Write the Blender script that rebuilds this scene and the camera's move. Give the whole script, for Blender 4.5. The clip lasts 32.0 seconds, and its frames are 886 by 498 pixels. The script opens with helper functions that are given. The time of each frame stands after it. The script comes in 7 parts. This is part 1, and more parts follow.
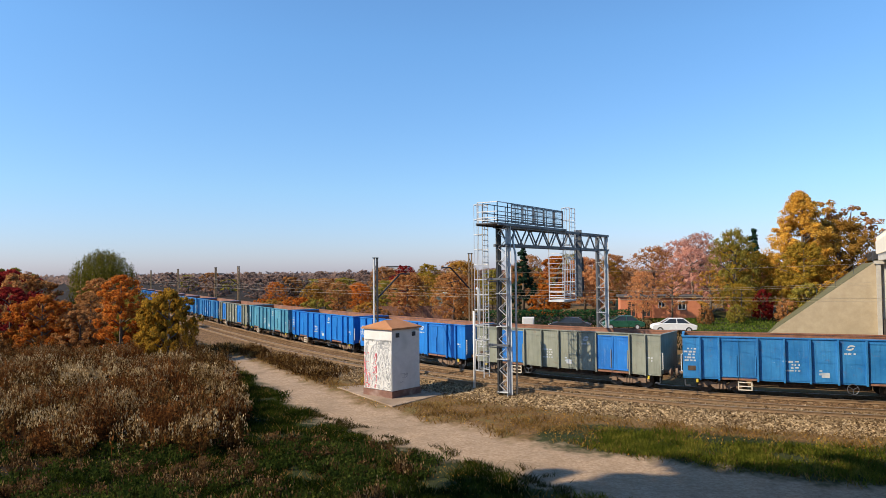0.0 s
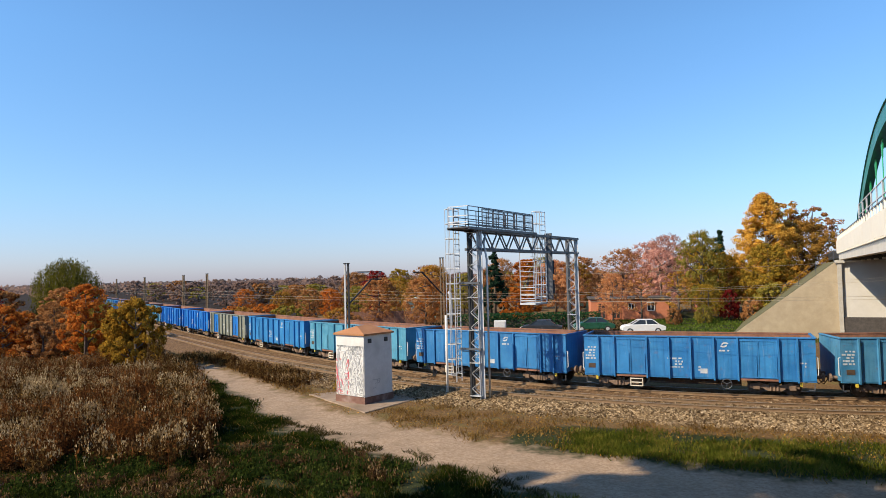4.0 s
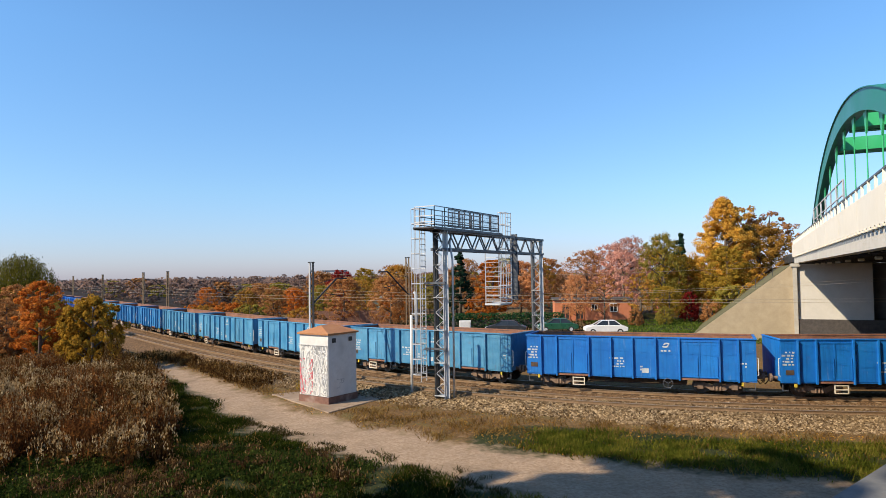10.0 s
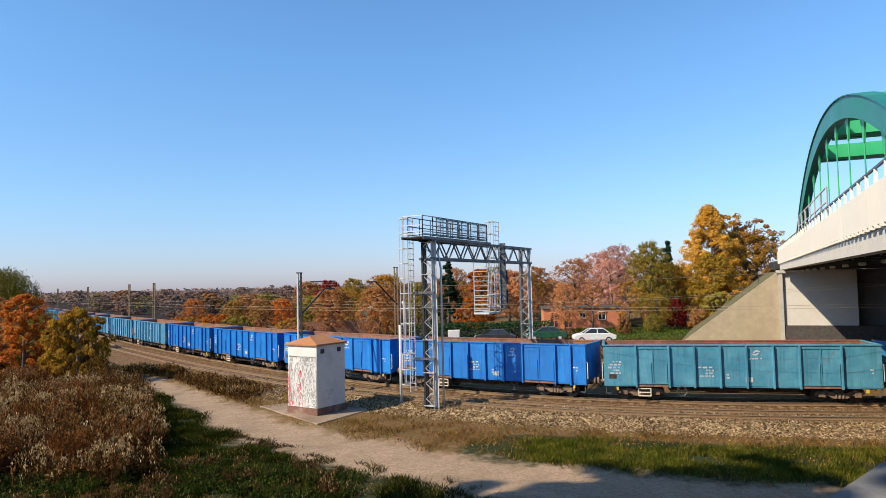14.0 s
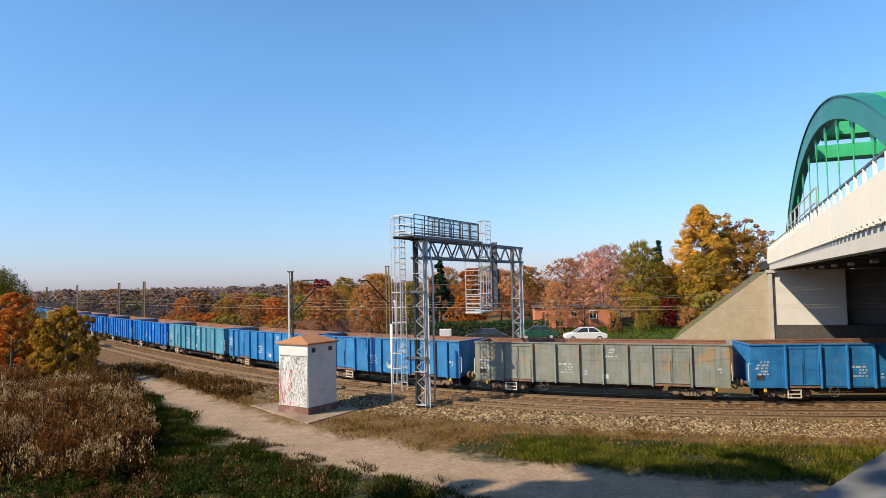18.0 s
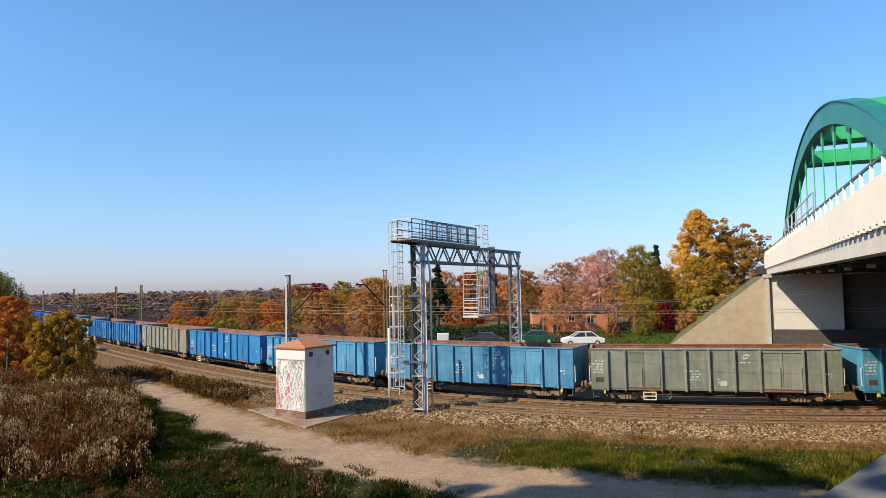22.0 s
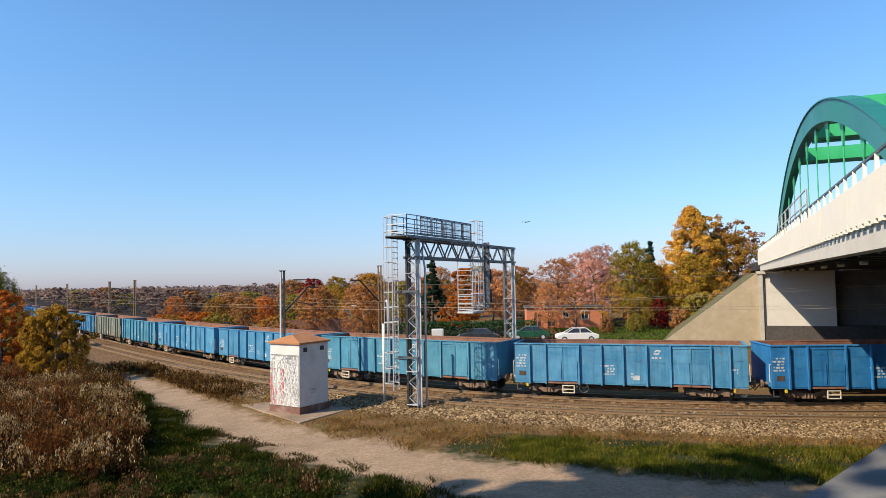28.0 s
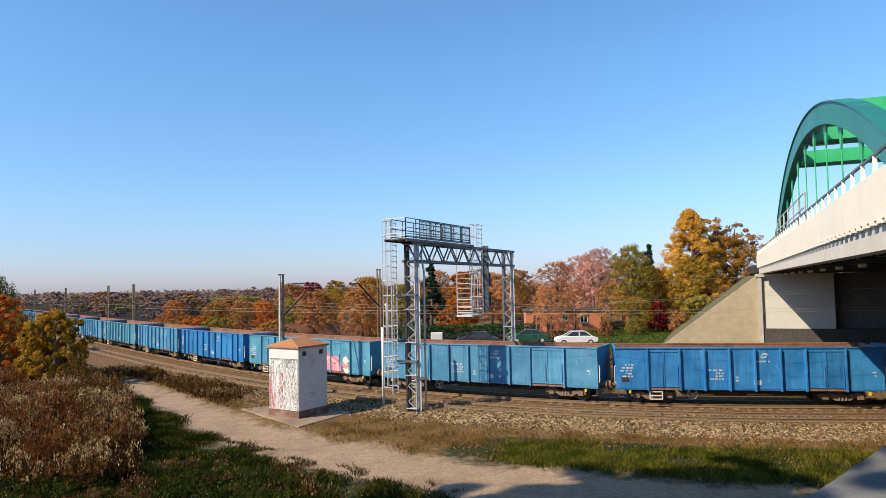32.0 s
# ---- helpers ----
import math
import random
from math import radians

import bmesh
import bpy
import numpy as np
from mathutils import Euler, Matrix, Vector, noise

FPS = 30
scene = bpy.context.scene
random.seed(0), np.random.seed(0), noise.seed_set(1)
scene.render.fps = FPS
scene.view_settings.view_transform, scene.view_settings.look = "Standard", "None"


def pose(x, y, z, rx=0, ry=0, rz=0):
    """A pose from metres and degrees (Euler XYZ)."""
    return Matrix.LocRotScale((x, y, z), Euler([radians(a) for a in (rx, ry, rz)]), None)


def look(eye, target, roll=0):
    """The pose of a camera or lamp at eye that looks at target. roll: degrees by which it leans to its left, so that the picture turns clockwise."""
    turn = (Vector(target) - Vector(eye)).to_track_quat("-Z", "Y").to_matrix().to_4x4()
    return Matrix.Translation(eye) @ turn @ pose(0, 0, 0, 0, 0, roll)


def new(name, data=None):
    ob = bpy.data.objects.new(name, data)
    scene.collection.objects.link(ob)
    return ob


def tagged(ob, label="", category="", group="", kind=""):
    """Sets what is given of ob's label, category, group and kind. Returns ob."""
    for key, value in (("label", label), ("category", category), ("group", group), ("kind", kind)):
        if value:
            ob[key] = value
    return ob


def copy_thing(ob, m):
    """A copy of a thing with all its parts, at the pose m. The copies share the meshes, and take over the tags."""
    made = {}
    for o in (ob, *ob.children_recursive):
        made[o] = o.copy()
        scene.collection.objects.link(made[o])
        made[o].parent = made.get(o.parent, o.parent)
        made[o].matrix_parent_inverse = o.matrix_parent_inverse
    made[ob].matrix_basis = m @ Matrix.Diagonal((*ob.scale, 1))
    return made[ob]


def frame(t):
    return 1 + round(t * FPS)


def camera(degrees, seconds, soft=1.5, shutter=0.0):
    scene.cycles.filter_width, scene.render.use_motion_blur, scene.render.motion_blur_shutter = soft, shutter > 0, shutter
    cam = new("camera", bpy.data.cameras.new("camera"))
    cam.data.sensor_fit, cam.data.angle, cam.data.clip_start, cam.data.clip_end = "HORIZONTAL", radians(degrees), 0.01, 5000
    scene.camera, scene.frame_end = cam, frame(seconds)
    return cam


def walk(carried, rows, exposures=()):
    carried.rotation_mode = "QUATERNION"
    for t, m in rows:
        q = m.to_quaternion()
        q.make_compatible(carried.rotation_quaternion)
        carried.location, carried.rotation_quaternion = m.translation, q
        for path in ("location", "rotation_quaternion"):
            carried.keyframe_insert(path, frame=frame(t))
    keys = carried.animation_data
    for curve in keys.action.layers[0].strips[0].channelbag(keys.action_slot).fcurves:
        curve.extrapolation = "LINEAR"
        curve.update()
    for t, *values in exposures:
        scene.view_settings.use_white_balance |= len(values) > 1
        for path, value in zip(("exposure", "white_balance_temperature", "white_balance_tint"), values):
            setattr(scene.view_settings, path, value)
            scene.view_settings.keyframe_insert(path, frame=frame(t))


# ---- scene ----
cam = camera(66.32, 32.0, soft=0.8)
EYE = (0.0, 0.0, 7.02)
# seconds, then the turn of the hand-held camera; it stands on one spot
TURNS = [
    (0, 91.919, 0.562, 5.672),
    (0.5, 91.647, 1.298, 5.606),
    (1, 91.545, 1.158, 5.420),
    (1.5, 91.426, 1.380, 5.668),
    (2, 91.825, 1.274, 5.483),
    (2.5, 92.447, 1.954, 5.396),
    (3, 92.676, 1.584, 4.624),
    (3.5, 92.502, 1.412, 3.922),
    (5.5, 91.773, 0.952, 1.654),
    (6, 91.750, 0.962, 1.405),
    (6.5, 91.936, 1.026, 1.259),
    (7, 91.950, 1.027, 1.141),
    (7.5, 92.020, 1.159, 1.114),
    (8, 92.043, 1.270, 0.989),
    (8.5, 92.064, 1.092, 0.748),
    (9, 92.102, 1.025, 0.656),
    (9.5, 92.127, 0.864, 0.567),
    (10, 92.199, 0.831, 0.372),
    (10.5, 92.231, 0.987, 0.470),
    (11, 92.170, 1.256, 0.529),
    (11.5, 92.219, 1.030, 0.402),
    (12, 92.280, 1.060, 0.355),
    (12.5, 92.473, 1.092, 0.031),
    (13, 92.577, 1.156, 0.052),
    (13.5, 92.594, 0.588, -0.311),
    (14, 92.979, 1.310, -0.597),
    (14.5, 93.146, 1.215, -0.863),
    (16.5, 93.289, 0.961, -1.266),
    (17, 93.185, 1.213, -1.334),
    (17.5, 92.941, 0.924, -1.157),
    (18, 92.883, 1.223, -1.305),
    (18.5, 92.844, 1.526, -1.481),
    (19, 92.975, 1.509, -1.255),
    (19.5, 92.997, 1.188, -1.299),
    (20, 93.204, 1.349, -1.405),
    (20.5, 93.066, 1.153, -1.594),
    (21, 93.168, 1.143, -1.484),
    (21.5, 93.216, 1.052, -1.722),
    (22, 93.226, 1.128, -1.505),
    (22.5, 93.127, 0.936, -1.645),
    (23, 93.286, 0.942, -1.574),
    (23.5, 93.204, 0.745, -1.692),
    (24, 93.143, 0.738, -1.755),
    (24.5, 93.001, 0.764, -1.757),
    (25, 93.010, 0.871, -1.723),
    (25.5, 93.024, 0.822, -1.949),
    (27.5, 92.987, 1.024, -1.832),
    (28, 92.861, 0.992, -1.958),
    (28.5, 93.113, 1.129, -2.105),
    (29, 92.986, 0.994, -1.969),
    (29.5, 93.058, 0.942, -2.153),
    (30, 93.110, 0.864, -2.153),
    (30.5, 93.208, 0.894, -1.954),
    (31, 93.036, 0.948, -1.919),
    (31.5, 93.071, 1.053, -1.967),
    (32, 93.151, 1.113, -2.040),
]
walk(cam, [(t, pose(*EYE, a, b, c)) for t, a, b, c in TURNS])

# ---------------------------------------------------------------- light
TO_SUN = Vector((-0.704, -0.328, 0.629)).normalized()
world = bpy.data.worlds.new("sky")
scene.world = world
world.use_nodes = True
wn = world.node_tree
for n in list(wn.nodes):
    wn.nodes.remove(n)
sky = wn.nodes.new("ShaderNodeTexSky")
sky.sky_type = 'NISHITA'
sky.sun_disc = False
sky.sun_elevation = math.asin(TO_SUN.z)
sky.sun_rotation = math.atan2(TO_SUN.x, TO_SUN.y)
sky.air_density, sky.dust_density, sky.ozone_density = 1.0, 0.45, 3.0
bg = wn.nodes.new("ShaderNodeBackground")
bg.inputs["Strength"].default_value = 0.105
wo = wn.nodes.new("ShaderNodeOutputWorld")
tint = wn.nodes.new("ShaderNodeMix")
tint.data_type, tint.blend_type = "RGBA", "MULTIPLY"
tint.inputs[0].default_value = 1.0
tint_at = wn.nodes.new("ShaderNodeTexCoord")
tint_z = wn.nodes.new("ShaderNodeSeparateXYZ")
tint_ramp = wn.nodes.new("ShaderNodeValToRGB")
tint_ramp.color_ramp.elements[0].position, tint_ramp.color_ramp.elements[0].color = 0.0, (0.72, 0.735, 1.09, 1)
tint_mid = tint_ramp.color_ramp.elements.new(0.12)
tint_mid.color = (0.79, 0.97, 1.15, 1)
tint_ramp.color_ramp.elements[2].position, tint_ramp.color_ramp.elements[2].color = 0.32, (0.83, 1.16, 1.36, 1)
wn.links.new(tint_at.outputs["Generated"], tint_z.inputs[0])
wn.links.new(tint_z.outputs["Z"], tint_ramp.inputs[0])
wn.links.new(tint_ramp.outputs[0], tint.inputs[7])
wn.links.new(sky.outputs[0], tint.inputs[6])
wn.links.new(tint.outputs[2], bg.inputs["Color"])
wn.links.new(bg.outputs[0], wo.inputs["Surface"])

sun = bpy.data.lights.new("sun", "SUN")
sun.energy, sun.angle, sun.color = 5.0, radians(0.6), (1.0, 0.83, 0.60)
sun_ob = new("sun", sun)
sun_ob.matrix_world = look(TO_SUN * 300, (0, 0, 0))
scene.view_settings.exposure = 0.55


# ---------------------------------------------------------------- materials
def node(nt, kind, **values):
    n = nt.nodes.new("ShaderNode" + kind)
    for key, v in values.items():
        n.inputs[key.replace("_", " ")].default_value = v
    return n


def ramp(nt, fac, stops):
    r = nt.nodes.new("ShaderNodeValToRGB")
    e = r.color_ramp.elements
    while len(e) < len(stops):
        e.new(0.5)
    for k, (p, c) in zip(e, stops):
        k.position, k.color = p, (*c, 1) if len(c) == 3 else c
    nt.links.new(fac, r.inputs[0])
    return r.outputs[0]


def mixed(nt, fac, a, b, kind="MIX"):
    m = nt.nodes.new("ShaderNodeMix")
    m.data_type, m.blend_type = "RGBA", kind
    for k, v in ((0, fac), (6, a), (7, b)):
        if isinstance(v, (int, float)):
            m.inputs[k].default_value = v
        elif isinstance(v, tuple):
            m.inputs[k].default_value = (*v, 1)
        else:
            nt.links.new(v, m.inputs[k])
    return m.outputs[2]


def noise_of(nt, scale, detail=4.0, rough=0.6, stretch=(1, 1, 1), space="Object"):
    tc = nt.nodes.new("ShaderNodeTexCoord")
    mp = nt.nodes.new("ShaderNodeMapping")
    mp.inputs["Scale"].default_value = stretch
    nt.links.new(tc.outputs[space], mp.inputs[0])
    nz = node(nt, "TexNoise", Scale=scale, Detail=detail, Roughness=rough)
    nt.links.new(mp.outputs[0], nz.inputs["Vector"])
    return nz.outputs["Fac"]


def principled(name):
    m = bpy.data.materials.new(name)
    m.use_nodes = True
    return m, m.node_tree, m.node_tree.nodes["Principled BSDF"]


def bumped(nt, bsdf, height, strength, distance=0.02):
    b = node(nt, "Bump", Strength=strength, Distance=distance)
    nt.links.new(height, b.inputs["Height"])
    nt.links.new(b.outputs[0], bsdf.inputs["Normal"])


def plain(name, c1, c2, scale=3.0, rough=0.7, metal=0.0, bump=0.2, stain=None, stain_amount=0.5, stretch=(1, 1, 1), wide=0.25):
    """A surface of two close tones at a fine scale, stains or wear at a wide one, and a fine relief."""
    m, nt, b = principled(name)
    c1, c2 = tuple(c * 0.87 for c in c1), tuple(c * 0.87 for c in c2)
    fine = noise_of(nt, scale, 6, 0.65, stretch)
    big = noise_of(nt, scale * wide, 3, 0.55, stretch)
    col = mixed(nt, ramp(nt, fine, [(0.35, (0, 0, 0)), (0.68, (1, 1, 1))]), c1, c2)
    if stain:
        f = ramp(nt, big, [(0.5, (0, 0, 0)), (0.72, (stain_amount,) * 3)])
        col = mixed(nt, f, col, stain)
    nt.links.new(col, b.inputs["Base Color"])
    r = ramp(nt, big, [(0.3, (max(rough - 0.12, 0),) * 3), (0.7, (min(rough + 0.12, 1),) * 3)])
    nt.links.new(r, b.inputs["Roughness"])
    b.inputs["Metallic"].default_value = metal
    bumped(nt, b, fine, bump)
    return m


def foliage(name, c1, c2, c3, clump=0.0, thin=0.42):
    """Leaves: three tones spread leaf by leaf or clump by clump, a little light passing through."""
    m, nt, b = principled(name)
    c1, c2, c3 = [tuple(c * 0.90 for c in k) for k in (c1, c2, c3)]
    geo = nt.nodes.new("ShaderNodeNewGeometry")
    inf = nt.nodes.new("ShaderNodeObjectInfo")
    tone = geo.outputs["Random Per Island"]
    if clump:
        wide = node(nt, "MapRange", From_Min=0.32, From_Max=0.68)
        nt.links.new(noise_of(nt, clump, 4, 0.7), wide.inputs["Value"])
        both = nt.nodes.new("ShaderNodeMix")
        both.inputs[0].default_value = 0.3
        nt.links.new(wide.outputs[0], both.inputs[2])
        nt.links.new(tone, both.inputs[3])
        tone = both.outputs[0]
    col = ramp(nt, tone, [(0.0, c1), (0.5, c2), (1.0, c3)])
    big = noise_of(nt, 0.5, 2, 0.5)
    if not clump:
        col = mixed(nt, ramp(nt, big, [(0.4, (0, 0, 0)), (0.65, (0.6, 0.6, 0.6))]), col, c2)
    v = nt.nodes.new("ShaderNodeMapRange")
    v.inputs["To Min"].default_value, v.inputs["To Max"].default_value = 0.75, 1.15
    nt.links.new(inf.outputs["Random"], v.inputs["Value"])
    h = nt.nodes.new("ShaderNodeHueSaturation")
    nt.links.new(v.outputs[0], h.inputs["Value"])
    nt.links.new(col, h.inputs["Color"])
    d = nt.nodes.new("ShaderNodeBsdfDiffuse")
    tr = nt.nodes.new("ShaderNodeBsdfTranslucent")
    ms = nt.nodes.new("ShaderNodeMixShader")
    ms.inputs[0].default_value = thin
    nt.links.new(h.outputs[0], d.inputs["Color"])
    nt.links.new(h.outputs[0], tr.inputs["Color"])
    nt.links.new(d.outputs[0], ms.inputs[1])
    nt.links.new(tr.outputs[0], ms.inputs[2])
    nt.links.new(ms.outputs[0], nt.nodes["Material Output"].inputs["Surface"])
    nt.nodes.remove(b)
    return m


def wagon_paint(name, base, light, rust=0.35, patch=None):
    """Sun-bleached wagon paint: run-off streaks, chalky scuffs and rust blisters, each panel worn in its own way."""
    m, nt, b = principled(name)
    inf = nt.nodes.new("ShaderNodeObjectInfo")
    tc = nt.nodes.new("ShaderNodeTexCoord")
    base, light = tuple(c * 0.88 for c in base), tuple(c * 0.88 for c in light)
    own = nt.nodes.new("ShaderNodeVectorMath")
    own.operation = "MULTIPLY_ADD"
    nt.links.new(inf.outputs["Random"], own.inputs[0])
    own.inputs[1].default_value = (41.0, 17.0, 29.0)
    nt.links.new(tc.outputs["Object"], own.inputs[2])

    def worn(scale, detail, rough, stretch=(1, 1, 1)):
        mp = nt.nodes.new("ShaderNodeMapping")
        mp.inputs["Scale"].default_value = stretch
        nt.links.new(own.outputs[0], mp.inputs["Vector"])
        no = nt.nodes.new("ShaderNodeTexNoise")
        no.inputs["Scale"].default_value, no.inputs["Detail"].default_value, no.inputs["Roughness"].default_value = scale, detail, rough
        nt.links.new(mp.outputs[0], no.inputs["Vector"])
        return no.outputs["Fac"]

    fine = worn(9, 6, 0.7)
    cloud = worn(0.7, 4, 0.65)
    streak = worn(6, 5, 0.65, (1.0, 1.0, 0.06))
    col = mixed(nt, ramp(nt, cloud, [(0.36, (0, 0, 0)), (0.66, (0.85,) * 3)]), base, light)
    col = mixed(nt, ramp(nt, streak, [(0.50, (0, 0, 0)), (0.72, (0.55,) * 3)]), col, tuple(c * 0.5 for c in base))
    pale = worn(4.5, 5, 0.7, (1.0, 1.0, 0.12))
    col = mixed(nt, ramp(nt, pale, [(0.60, (0, 0, 0)), (0.76, (0.28,) * 3)]), col, (0.36, 0.45, 0.52))
    if patch:
        pn = worn(0.75, 5, 0.7, (1, 1, 0.6))
        col = mixed(nt, ramp(nt, pn, [(0.56, (0, 0, 0)), (0.70, (0.75,) * 3)]), col, patch)
    spots = worn(2.6, 7, 0.75)
    col = mixed(nt, ramp(nt, spots, [(0.57, (0, 0, 0)), (0.68, (rust,) * 3)]), col, (0.16, 0.075, 0.035))
    scuff = worn(3.2, 8, 0.8, (1, 1, 2.2))
    col = mixed(nt, ramp(nt, scuff, [(0.655, (0, 0, 0)), (0.70, (0.7,) * 3)]), col, (0.55, 0.60, 0.64))
    v = nt.nodes.new("ShaderNodeMapRange")
    v.inputs["To Min"].default_value, v.inputs["To Max"].default_value = 0.88, 1.10
    nt.links.new(inf.outputs["Random"], v.inputs["Value"])
    h = nt.nodes.new("ShaderNodeHueSaturation")
    nt.links.new(v.outputs[0], h.inputs["Value"])
    nt.links.new(col, h.inputs["Color"])
    nt.links.new(h.outputs[0], b.inputs["Base Color"])
    b.inputs["Roughness"].default_value = 0.5
    bumped(nt, b, cloud, 0.25, 0.12)
    return m


VIVID = wagon_paint("vivid_blue_paint", (0.003, 0.135, 0.50), (0.010, 0.20, 0.63), 0.1)
BLUE = wagon_paint("blue_paint", (0.014, 0.15, 0.40), (0.042, 0.245, 0.54), 0.3)
PALE = wagon_paint("pale_blue_paint", (0.04, 0.205, 0.39), (0.11, 0.325, 0.52), 0.4)
TEAL = wagon_paint("teal_paint", (0.045, 0.215, 0.34), (0.11, 0.335, 0.47), 0.45)
GREY = wagon_paint("grey_green_paint", (0.19, 0.21, 0.17), (0.29, 0.31, 0.26), 0.5)
GREYO = wagon_paint("grey_paint_with_orange_primer", (0.19, 0.205, 0.175), (0.29, 0.31, 0.27), 0.5, (0.36, 0.19, 0.08))
RUST = plain("rusty_wagon_lining", (0.19, 0.085, 0.055), (0.31, 0.155, 0.10), 4, 0.9, 0, 0.4, (0.06, 0.035, 0.025))
UNDER = plain("sooty_underframe", (0.03, 0.022, 0.018), (0.075, 0.052, 0.038), 5, 0.85, 0, 0.4, (0.14, 0.08, 0.045), 0.5)
BOGIE = plain("dusty_bogie_iron", (0.15, 0.098, 0.068), (0.28, 0.19, 0.13), 6, 0.9, 0, 0.5, (0.09, 0.065, 0.05), 0.6)
WHEEL = plain("worn_wheel_steel", (0.06, 0.05, 0.045), (0.13, 0.115, 0.10), 8, 0.5, 0.6, 0.2)
WHITE = plain("chalky_white_paint", (0.68, 0.68, 0.67), (0.78, 0.78, 0.76), 8, 0.7, 0, 0.1)
FADED = plain("faded_white_lettering", (0.42, 0.46, 0.50), (0.60, 0.62, 0.64), 9, 0.7, 0, 0.1, (0.15, 0.24, 0.36), 0.6)
YELLOW = plain("yellow_paint", (0.62, 0.45, 0.03), (0.70, 0.52, 0.06), 8, 0.6, 0, 0.1)
GALV = plain("galvanised_steel", (0.50, 0.515, 0.53), (0.64, 0.65, 0.66), 6, 0.5, 0.15, 0.1)
STEEL = plain("grey_painted_steel", (0.075, 0.085, 0.10), (0.125, 0.135, 0.155), 4, 0.5, 0.2, 0.1, (0.16, 0.11, 0.08), 0.3)
# real dark steel, and the shade colour of bridge underside and unlit sides
DARKSTEEL_SHADE = plain("dark_steel_and_shade", (0.035, 0.037, 0.04), (0.07, 0.07, 0.07), 5, 0.6, 0.4, 0.1)
RAIL = plain("rusty_rail", (0.17, 0.105, 0.055), (0.26, 0.17, 0.095), 9, 0.7, 0.1, 0.2)
RAILTOP = plain("bright_rail_head", (0.34, 0.30, 0.25), (0.46, 0.42, 0.36), 9, 0.4, 0.6, 0.05)
SLEEPER = plain("stained_concrete_sleeper", (0.22, 0.145, 0.08), (0.35, 0.245, 0.14), 6, 0.9, 0, 0.4)
CONCRETE = plain("weathered_concrete", (0.40, 0.38, 0.34), (0.50, 0.48, 0.43), 3, 0.85, 0, 0.3, (0.28, 0.26, 0.22), 0.5)
SLOPE = plain("tan_slope_concrete", (0.38, 0.31, 0.21), (0.47, 0.39, 0.27), 1.6, 0.9, 0, 0.4, (0.30, 0.25, 0.17), 0.5)
FASCIA = plain("cream_fascia_panels", (0.83, 0.775, 0.655), (0.88, 0.825, 0.705), 1.5, 0.6, 0, 0.05, (0.80, 0.745, 0.63), 0.35)
GIRDER = plain("grey_girder_concrete", (0.56, 0.535, 0.48), (0.66, 0.63, 0.57), 1.2, 0.8, 0, 0.1, (0.48, 0.45, 0.40), 0.5)
WALLWHITE = plain("white_abutment_wall", (0.55, 0.535, 0.50), (0.62, 0.605, 0.57), 1.5, 0.8, 0, 0.1, (0.5, 0.48, 0.44), 0.4)
ARCHTEAL = plain("dark_green_arch_paint", (0.010, 0.165, 0.125), (0.018, 0.20, 0.15), 0.8, 0.4, 0, 0.03, (0.02, 0.24, 0.19), 0.5)
ARCHGREEN = plain("bright_green_arch_paint", (0.03, 0.42, 0.15), (0.05, 0.48, 0.19), 0.8, 0.45, 0, 0.03)
PLASTER = plain("whitewashed_plaster", (0.62, 0.61, 0.59), (0.72, 0.71, 0.69), 4, 0.85, 0, 0.3, (0.34, 0.335, 0.32), 0.5)
PLINTH = plain("red_brown_plinth", (0.15, 0.075, 0.055), (0.23, 0.12, 0.09), 3, 0.9, 0, 0.4, (0.42, 0.36, 0.32), 0.75)
ROOFRUST = plain("orange_rusted_sheet_roof", (0.36, 0.155, 0.06), (0.46, 0.22, 0.09), 3, 0.7, 0.1, 0.2, (0.24, 0.10, 0.045), 0.6)
GRAFFITI = plain("grey_spray_paint", (0.36, 0.37, 0.38), (0.48, 0.49, 0.50), 6, 0.6, 0, 0.05)
GRAFRED = plain("red_spray_paint", (0.62, 0.10, 0.13), (0.72, 0.18, 0.20), 6, 0.6, 0, 0.05)
PINK = plain("pink_spray_paint", (0.66, 0.25, 0.32), (0.76, 0.36, 0.43), 2, 0.55, 0, 0.05, (0.62, 0.12, 0.24), 0.7)
CREAMSPRAY = plain("cream_spray_paint", (0.72, 0.64, 0.50), (0.80, 0.74, 0.62), 3, 0.6, 0, 0.05)
PURPLE = plain("faint_purple_spray_paint", (0.26, 0.16, 0.27), (0.36, 0.22, 0.34), 3, 0.6, 0, 0.05, (0.10, 0.22, 0.28), 0.8)
BRICK = plain("red_brick_wall", (0.50, 0.165, 0.08), (0.60, 0.235, 0.12), 9, 0.9, 0, 0.3, (0.36, 0.12, 0.07), 0.4)
SLABCON = plain("earthy_slab_concrete", (0.22, 0.155, 0.105), (0.36, 0.27, 0.195), 2.5, 0.95, 0, 0.4, (0.14, 0.095, 0.06), 0.8)
# concrete with the shade it stands in put into its grey
SHADE_CON = plain("shade_darkened_concrete", (0.13, 0.135, 0.14), (0.19, 0.195, 0.20), 3, 0.85, 0, 0.3, (0.09, 0.09, 0.09), 0.6)
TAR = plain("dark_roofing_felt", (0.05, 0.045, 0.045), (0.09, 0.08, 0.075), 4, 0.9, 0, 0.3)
GLASSDARK = plain("dark_window_glass", (0.02, 0.025, 0.03), (0.035, 0.04, 0.045), 2, 0.12, 0, 0.0)
CARWHITE = plain("white_car_paint", (0.76, 0.77, 0.78), (0.80, 0.81, 0.82), 2, 0.25, 0, 0.0)
CARDARK = plain("dark_grey_car_paint", (0.04, 0.045, 0.055), (0.06, 0.065, 0.075), 2, 0.25, 0.3, 0.0)
